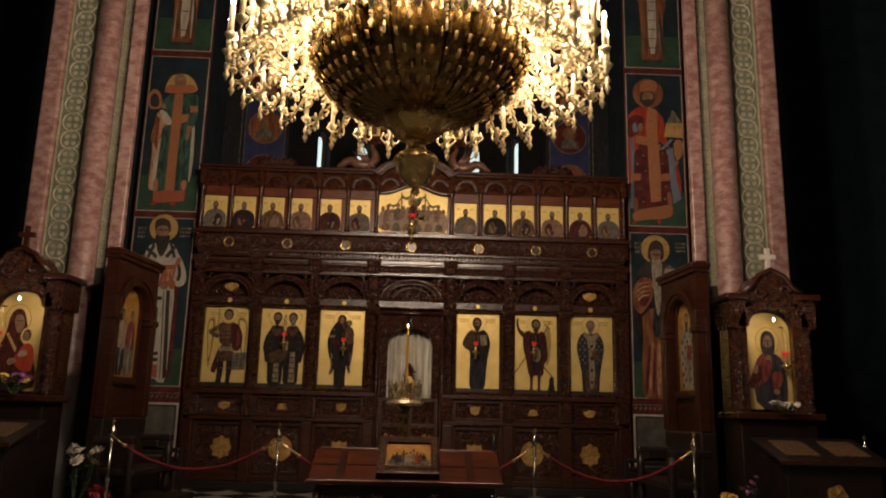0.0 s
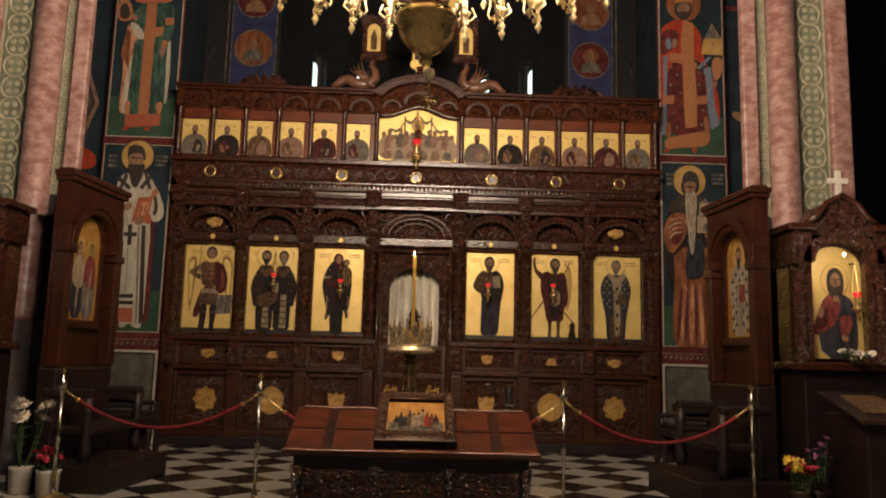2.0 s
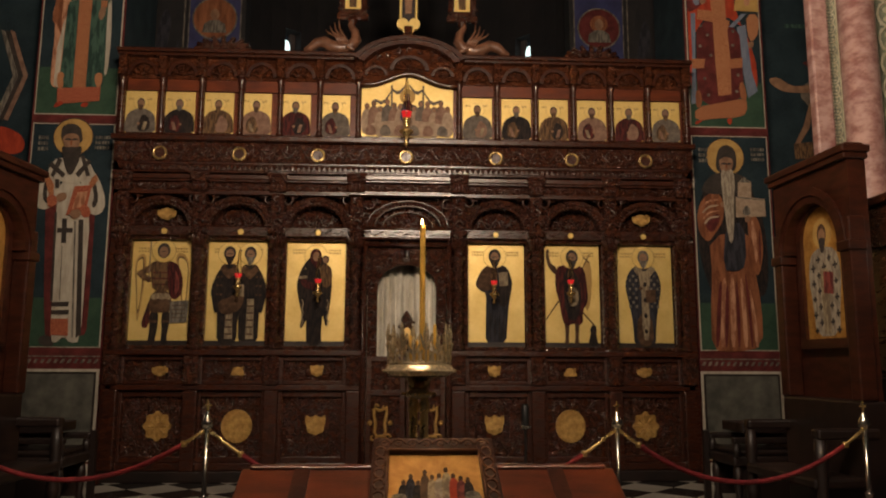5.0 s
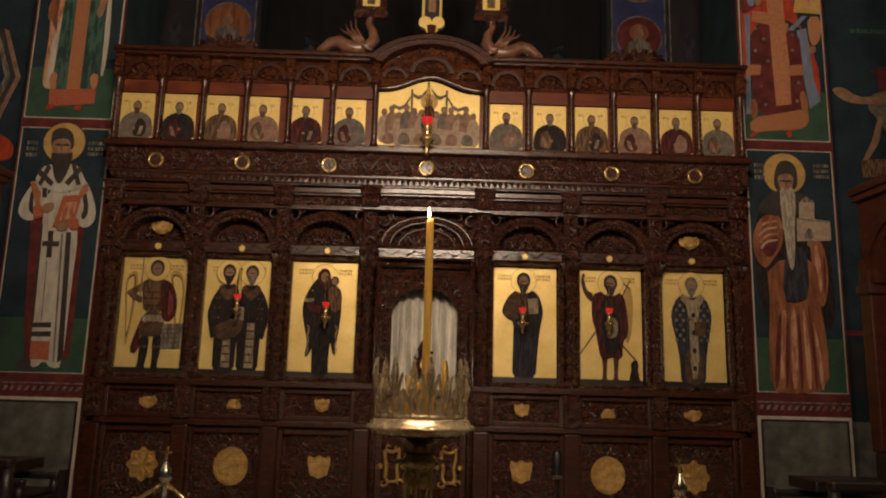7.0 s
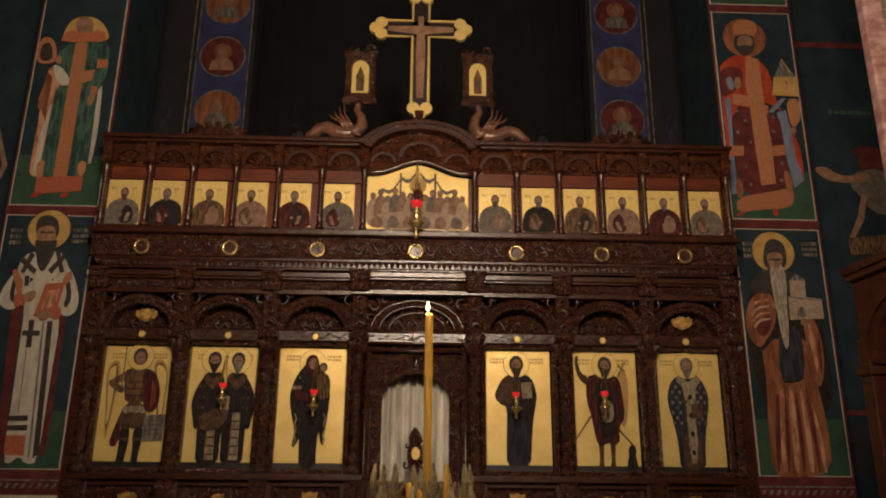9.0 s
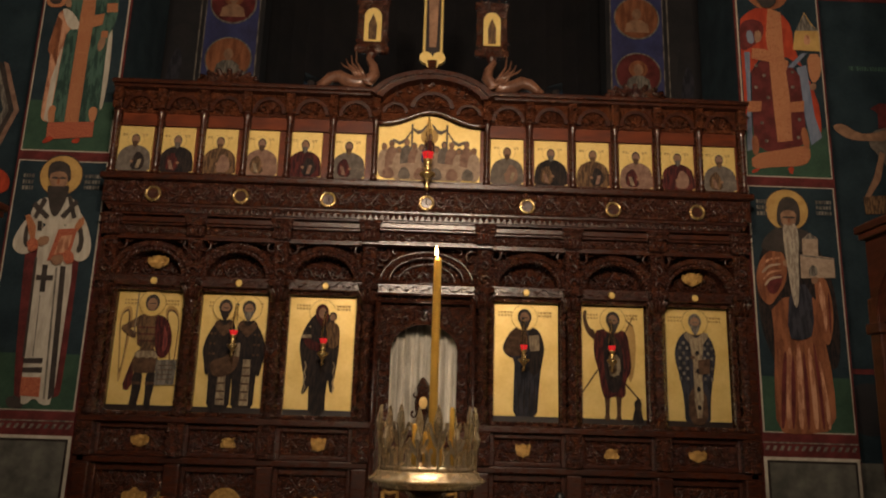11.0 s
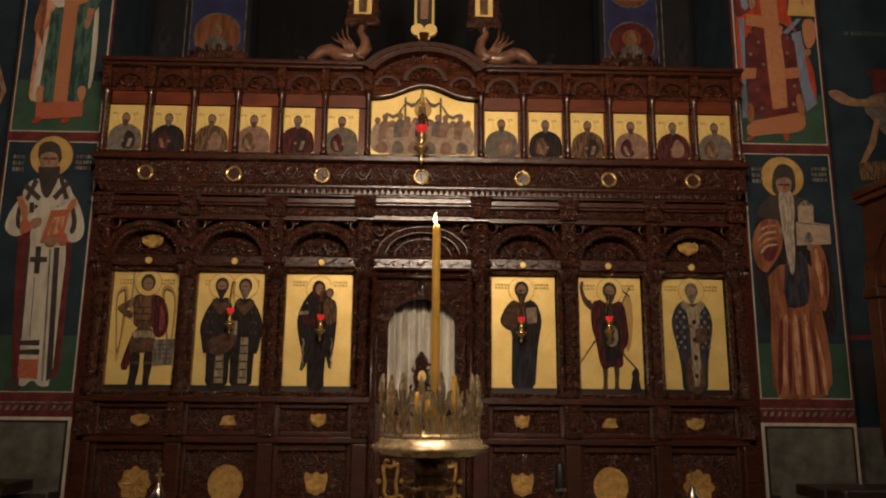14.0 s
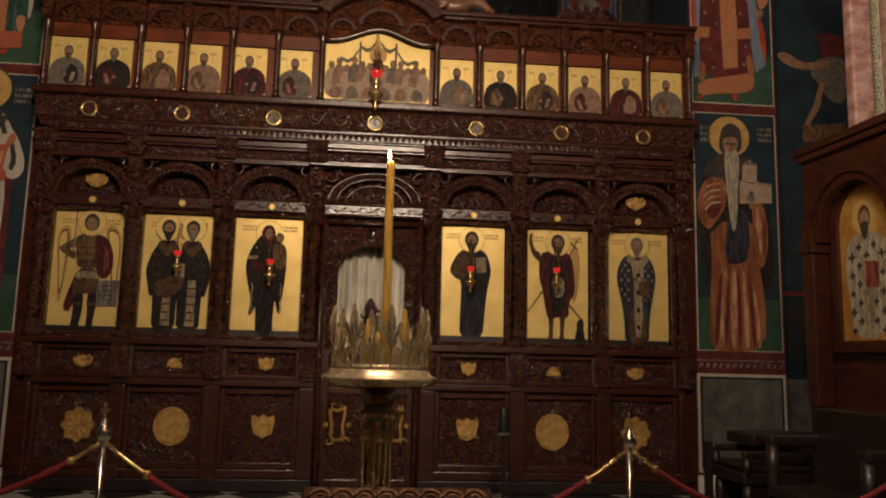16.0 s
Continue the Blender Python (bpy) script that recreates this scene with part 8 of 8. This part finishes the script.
# ---- flowers ----
def bouquet(x, y, z, label, petals, n, spread, height, vase=None, size=0.035, seed=1):
    e = thing("flower_vase" if vase else "bouquet", (x, y, z), label, "flowers")
    rnd = random.Random(seed)
    base = 0.0
    if vase:
        part("pot", lathe(bmesh.new(), [(0.07, 0), (0.09, 0.02), (0.1, 0.22), (0.11, 0.24), (0.09, 0.24)], 18), vase, e, smooth=True)
        base = 0.22
    st = bmesh.new()
    lf = bmesh.new()
    heads = {}
    for k in range(n):
        a, r = rnd.uniform(0, math.tau), spread * math.sqrt(rnd.random())
        hx, hy, hz = r * math.cos(a), r * math.sin(a), base + height * rnd.uniform(0.55, 1.0)
        tube(st, [(0.02 * math.cos(a), 0.02 * math.sin(a), base), (hx * 0.7, hy * 0.7, hz * 0.6), (hx, hy, hz)], 0.004, 4)
        for q in range(3):
            b = rnd.uniform(0, math.tau)
            lx, ly, lz = hx * 0.7 + 0.05 * math.cos(b), hy * 0.7 + 0.05 * math.sin(b), hz * rnd.uniform(0.4, 0.85) + base * 0.4
            v = [lf.verts.new(p) for p in ((hx * 0.7, hy * 0.7, lz), (lx - 0.015 * math.sin(b), ly + 0.015 * math.cos(b), lz + 0.02), (lx + 0.03 * math.cos(b), ly + 0.03 * math.sin(b), lz + 0.01), (lx + 0.015 * math.sin(b), ly - 0.015 * math.cos(b), lz + 0.02))]
            lf.faces.new(v)
        m = petals[k % len(petals)]
        if m.name not in heads:
            bm = bmesh.new()
            for ringno in range(2):
                for q in range(9):
                    b = math.tau * q / 9 + ringno * 0.3
                    rr = size * (1 - 0.4 * ringno)
                    d = Vector((math.cos(b), math.sin(b), 0.25 + 0.6 * ringno)).normalized()
                    t = Vector((-math.sin(b), math.cos(b), 0))
                    bm.faces.new([bm.verts.new(p) for p in (Vector(), d * rr * 0.6 + t * rr * 0.28, d * rr, d * rr * 0.6 - t * rr * 0.28)])
            bmesh.ops.create_icosphere(bm, subdivisions=1, radius=size * 0.35, matrix=Matrix.Translation((0, 0, size * 0.15)))
            heads[m.name] = mesh_of("bloom", bm, m)
        share("bloom", heads[m.name], e, pose(hx, hy, hz, rnd.uniform(-5, 60), rnd.uniform(-25, 25), rnd.uniform(0, 360)))
    part("stem", st, LEAF, e)
    part("foliage", lf, LEAF, e)


bouquet(3.53, 7.85, 0, "potted crimson and yellow chrysanthemums on the floor", (PETALR, PETALR, PETALY, PETALY), 14, 0.16, 0.26, DARKWOOD, 0.075, 3)
bouquet(3.72, 7.9, 0, "dim violet flowers in a dark pot beside the desk", (PETALV,), 7, 0.1, 0.5, DARKWOOD, 0.05, 4)
bouquet(4.35, 8.32, 1.38, "low white flowers on the shrine ledge", (PETALW,), 14, 0.15, 0.13, None, 0.045, 5)
bouquet(-3.52, 8.25, 0, "tall white lilies in a pale floor vase", (PETALW,), 12, 0.2, 0.62, MARBLEW, 0.085, 6)
bouquet(-3.2, 8.1, 0, "dark red flowers in a white pot", (PETALR,), 18, 0.13, 0.2, MARBLEW, 0.05, 7)
bouquet(-4.35, 8.3, 1.38, "violet and yellow flowers on the shrine ledge", (PETALV, PETALV, PETALY), 16, 0.14, 0.2, None, 0.055, 8)

# microphone stand before the screen
mic = thing("black_stand", (1.3, 11.2, 0), "thin black metal stand before the icon screen", "stand")
part("pole", tube(bmesh.new(), [(0, 0, 0), (0, 0, 0.72)], 0.014, 8), BLACK, mic)
part("foot", lathe(bmesh.new(), [(0.14, 0), (0.14, 0.02), (0.02, 0.04)], 16), BLACK, mic)
part("head", lathe(bmesh.new(), [(0.03, 0.7), (0.045, 0.74), (0.045, 0.95), (0.03, 0.98)], 12), BLACK, mic, smooth=True)
part("clip", boxes((-0.05, 0.05, -0.06, -0.045, 0.72, 0.75)), CHROME, mic)


# ---- chandelier ----
def chandelier():
    e = thing("chandelier", (CHX - 0.02, CHY + 0.1, 0), "great gilt chandelier with fluted bowl and rings of electric candles", "chandelier")
    part("ball", lathe(bmesh.new(), [(0.01, 2.76), (0.035, 2.78), (0.025, 2.81), (0.08, 2.85), (0.135, 2.92), (0.145, 2.98), (0.15, 2.985), (0.158, 3.0), (0.15, 3.03), (0.13, 3.05), (0.075, 3.08), (0.06, 3.12), (0.09, 3.16)], 40), MIRRORBRASS, e, "polished brass ball", True)
    part("neck", lathe(bmesh.new(), [(0.09, 3.15), (0.16, 3.2), (0.22, 3.28), (0.24, 3.33), (0.2, 3.34)], 28, lobes=9, depth=0.09), BRASS, e, "leafed bronze cup", True)
    prof = [(0.22, 3.32), (0.4, 3.36), (0.54, 3.43), (0.65, 3.53), (0.73, 3.66), (0.765, 3.8), (0.76, 3.82), (0.72, 3.8)]
    part("bowl", lathe(bmesh.new(), prof, 144, lobes=32, depth=0.03), BRONZE, e, "dark fluted bronze bowl", True)
    bm = bmesh.new()
    for k in range(24):
        a = math.tau * k / 24
        tube(bm, [(1.012 * r * math.cos(a), 1.012 * r * math.sin(a), h) for r, h in prof[1:6]], lambda u: 0.005 + 0.007 * u, 5)
        bmesh.ops.create_icosphere(bm, subdivisions=1, radius=0.035, matrix=Matrix.Translation((0.76 * math.cos(a), 0.76 * math.sin(a), 3.82)))
    part("bowl_rib", bm, BRONZE, e, "gilt ribs on the bowl", True)
    bm = bmesh.new()
    for row, (u0, u1) in enumerate(((0.45, 0.75), (1.1, 1.45), (1.8, 2.15), (2.5, 2.85), (3.2, 3.55), (3.85, 4.3))):
        for k in range(48):
            a = math.tau * (k + 0.5 * (row % 2)) / 48
            q = []
            for u in (u0, (u0 + u1) / 2, u1):
                n = int(u)
                r, h = (prof[n + 1][m] + (prof[n + 2][m] - prof[n + 1][m]) * (u - n) for m in (0, 1))
                q.append((1.03 * r * math.cos(a), 1.03 * r * math.sin(a), h - 0.006))
            tube(bm, q, 0.011, 5)
    part("bowl_stud", bm, BRASS, e, "gilt studs in rows on the bowl", True)
    # arms of three rings: a scroll, a pendant, a cup, a candle and a bulb, shared meshes
    arm = bmesh.new()
    tube(arm, [(-0.42, 0, 0.34), (-0.3, 0, 0.24), (-0.2, 0, 0.08), (-0.1, 0, -0.03), (0.0, 0, -0.01), (0.0, 0, 0.06)], 0.01, 5)
    for cx, cz, rr, fl in ((-0.2, 0.2, 0.06, 1), (-0.1, 0.05, 0.045, -1), (-0.26, 0.05, 0.045, 1), (-0.05, -0.06, 0.03, 1), (-0.33, 0.16, 0.04, -1)):
        tube(arm, [(cx + rr * (1 - 0.07 * i) * math.cos(fl * 0.5 * i), 0.012 * math.sin(i), cz + rr * (1 - 0.07 * i) * math.sin(fl * 0.5 * i)) for i in range(12)], 0.008, 5)
    lathe(arm, [(0.003, -0.13), (0.024, -0.085), (0.01, -0.06), (0.022, -0.03), (0.01, 0.0)], 6)
    lathe(arm, [(0.012, 0.04), (0.03, 0.06), (0.044, 0.085), (0.03, 0.09)], 8)
    for q in (-1, 1):
        for k in range(3):
            leaf_blob(arm, -0.08 - 0.09 * k, q * 0.03, -0.02 + 0.07 * k, 0.02, 0.7 * k + q)
        tube(arm, [(-0.12, 0, 0.0), (-0.1, q * 0.05, -0.02), (-0.06, q * 0.08, 0.03), (-0.08, q * 0.06, 0.08)], 0.007, 5)
    arm_me = mesh_of("scroll_arm", arm, CRYSTAL, True)
    can_me = mesh_of("candle_sleeve", lathe(bmesh.new(), [(0.018, 0.088), (0.018, 0.28), (0.013, 0.286)], 8), WAXPALE, True)
    bulb_me = mesh_of("bulb", lathe(bmesh.new(), [(0.007, 0.285), (0.014, 0.3), (0.015, 0.312), (0.009, 0.335), (0.002, 0.35)], 7), BULB, True)
    drop = bmesh.new()
    for k in range(5):
        bmesh.ops.create_icosphere(drop, subdivisions=1, radius=0.013 - 0.001 * k, matrix=Matrix.Translation((0.004 * math.sin(k * 2), 0, -0.03 * k)))
    slab(drop, [(0, -0.2), (0.022, -0.16), (0, -0.13), (-0.022, -0.16)], -0.007, 0.007)
    drop_me = mesh_of("pendant", drop, CRYSTAL)
    rnd = random.Random(11)
    for r, z, n, ph in ((1.31, 3.57, 32, 0.0), (1.18, 3.82, 30, 0.5), (0.98, 4.03, 24, 0.2), (1.33, 4.32, 30, 0.4)):
        for k in range(n):
            a = math.tau * (k + ph) / n
            m = Matrix.Translation((r * math.cos(a), r * math.sin(a), z)) @ Matrix.Rotation(a, 4, "Z")
            b = share("arm", arm_me, e, m)
            share("candle_sleeve", can_me, b, Matrix())
            share("bulb", bulb_me, b, Matrix())
        bm = bmesh.new()
        for rr, zz in ((r - 0.3, z + 0.24), (r - 0.4, z + 0.33)):
            tube(bm, [(rr * math.cos(math.tau * i / 48), rr * math.sin(math.tau * i / 48), zz) for i in range(49)], 0.007, 5)
        part("hoop", bm, CRYSTAL, e, smooth=True)
    for k in range(260):
        a = math.tau * k / 260
        r = (0.82, 0.92, 1.02, 1.12)[k % 4] + rnd.uniform(-0.03, 0.03)
        share("pendant", drop_me, e, Matrix.Translation((r * math.cos(a), r * math.sin(a), rnd.uniform(3.75, 4.5))) @ Matrix.Rotation(rnd.uniform(0, 6), 4, "Z"))
    part("stem", lathe(bmesh.new(), [(0.1, 3.8), (0.14, 4.1), (0.07, 4.4), (0.16, 4.7), (0.05, 5.1), (0.04, 6.0)], 16), BRASS, e, smooth=True)
    for k in range(6):
        a = math.tau * k / 6
        part("chain", tube(bmesh.new(), [(1.05 * math.cos(a), 1.05 * math.sin(a), 4.3), (0.04 * math.cos(a), 0.04 * math.sin(a), 6.6)], 0.014, 5), BRASS, e)
    part("hanging_rod", tube(bmesh.new(), [(0, 0, 5.9), (0, 0, 16.0)], 0.025, 8), BRASS, e)
    c = thing("hanging_cross", (CHX + 0.0, CHY + 0.1, 2.74), "small pierced gilt cross hanging below the chandelier ball", "cross")
    part("chain", tube(bmesh.new(), [(0, 0, 0.02), (0, 0, -0.08)], 0.004, 5), BRASS, c)
    bm = bmesh.new()
    for k in range(4):
        a = math.pi / 2 * k
        ca, sa = math.cos(a), math.sin(a)
        out = [(0.008, 0.006), (0.04, 0.012), (0.055, 0.026), (0.048, 0.004), (0.048, -0.004), (0.055, -0.026), (0.04, -0.012), (0.008, -0.006)]
        slab(bm, [(x * ca - z * sa, -0.145 + x * sa + z * ca) for x, z in out], -0.005, 0.005)
    for x in (-0.008, 0.008):
        box(bm, x - 0.004, x + 0.004, -0.008, 0.008, -0.153, -0.137)
    part("cross", bm, MIRRORBRASS, c, "flared gilt cross")
    part("glass_egg", lathe(bmesh.new(), [(0.004, -0.062), (0.016, -0.05), (0.026, -0.03), (0.03, -0.008), (0.024, 0.004), (0.01, 0.01)], 14), CRYSTAL, c, "small pale egg pendant", True)


chandelier()


# ---- chequered floor ----
def floor():
    e = thing("floor", (0, 0, 0), "polished black and white chequered marble floor laid diagonally", "floor", kind="structure")
    side = 0.49
    half = side / math.sqrt(2)
    tile = bmesh.new()
    q = half - 0.003
    vs = [tile.verts.new(p) for p in ((q, 0, 0), (0, q, 0), (-q, 0, 0), (0, -q, 0))]
    lo = [tile.verts.new((v.co.x, v.co.y, -0.02)) for v in vs]
    tile.faces.new(vs)
    for i in range(4):
        tile.faces.new((vs[(i + 1) % 4], vs[i], lo[i], lo[(i + 1) % 4]))
    wm = mesh_of("white_tile", tile.copy(), TILEW)
    bmm = mesh_of("black_tile", tile, TILEB)
    rest = {0: bmesh.new(), 1: bmesh.new()}
    for i in range(-30, 31):
        for j in range(-24, 80):
            x, y = i * half * 2, j * half
            for par in (0, 1):
                if par != j % 2:
                    continue
                px = x + (half if j % 2 else 0)
                if abs(px) > 8.9 or y < -6.9 or y > 14:
                    continue
                col = 1 if j % 2 else 0
                near = abs(px) < 3.7 and 7.0 < y < 12.35
                if near:
                    share("tile", bmm if col else wm, e, Matrix.Translation((px, y, 0)))
                else:
                    b = rest[col]
                    b.faces.new([b.verts.new((px + v[0], y + v[1], 0)) for v in ((q, 0), (0, q), (-q, 0), (0, -q))])
    for c, m, nm in ((0, TILEW, "white_tiles"), (1, TILEB, "black_tiles")):
        tagged(part(nm, rest[c], m, e), kind="stuff")


floor()
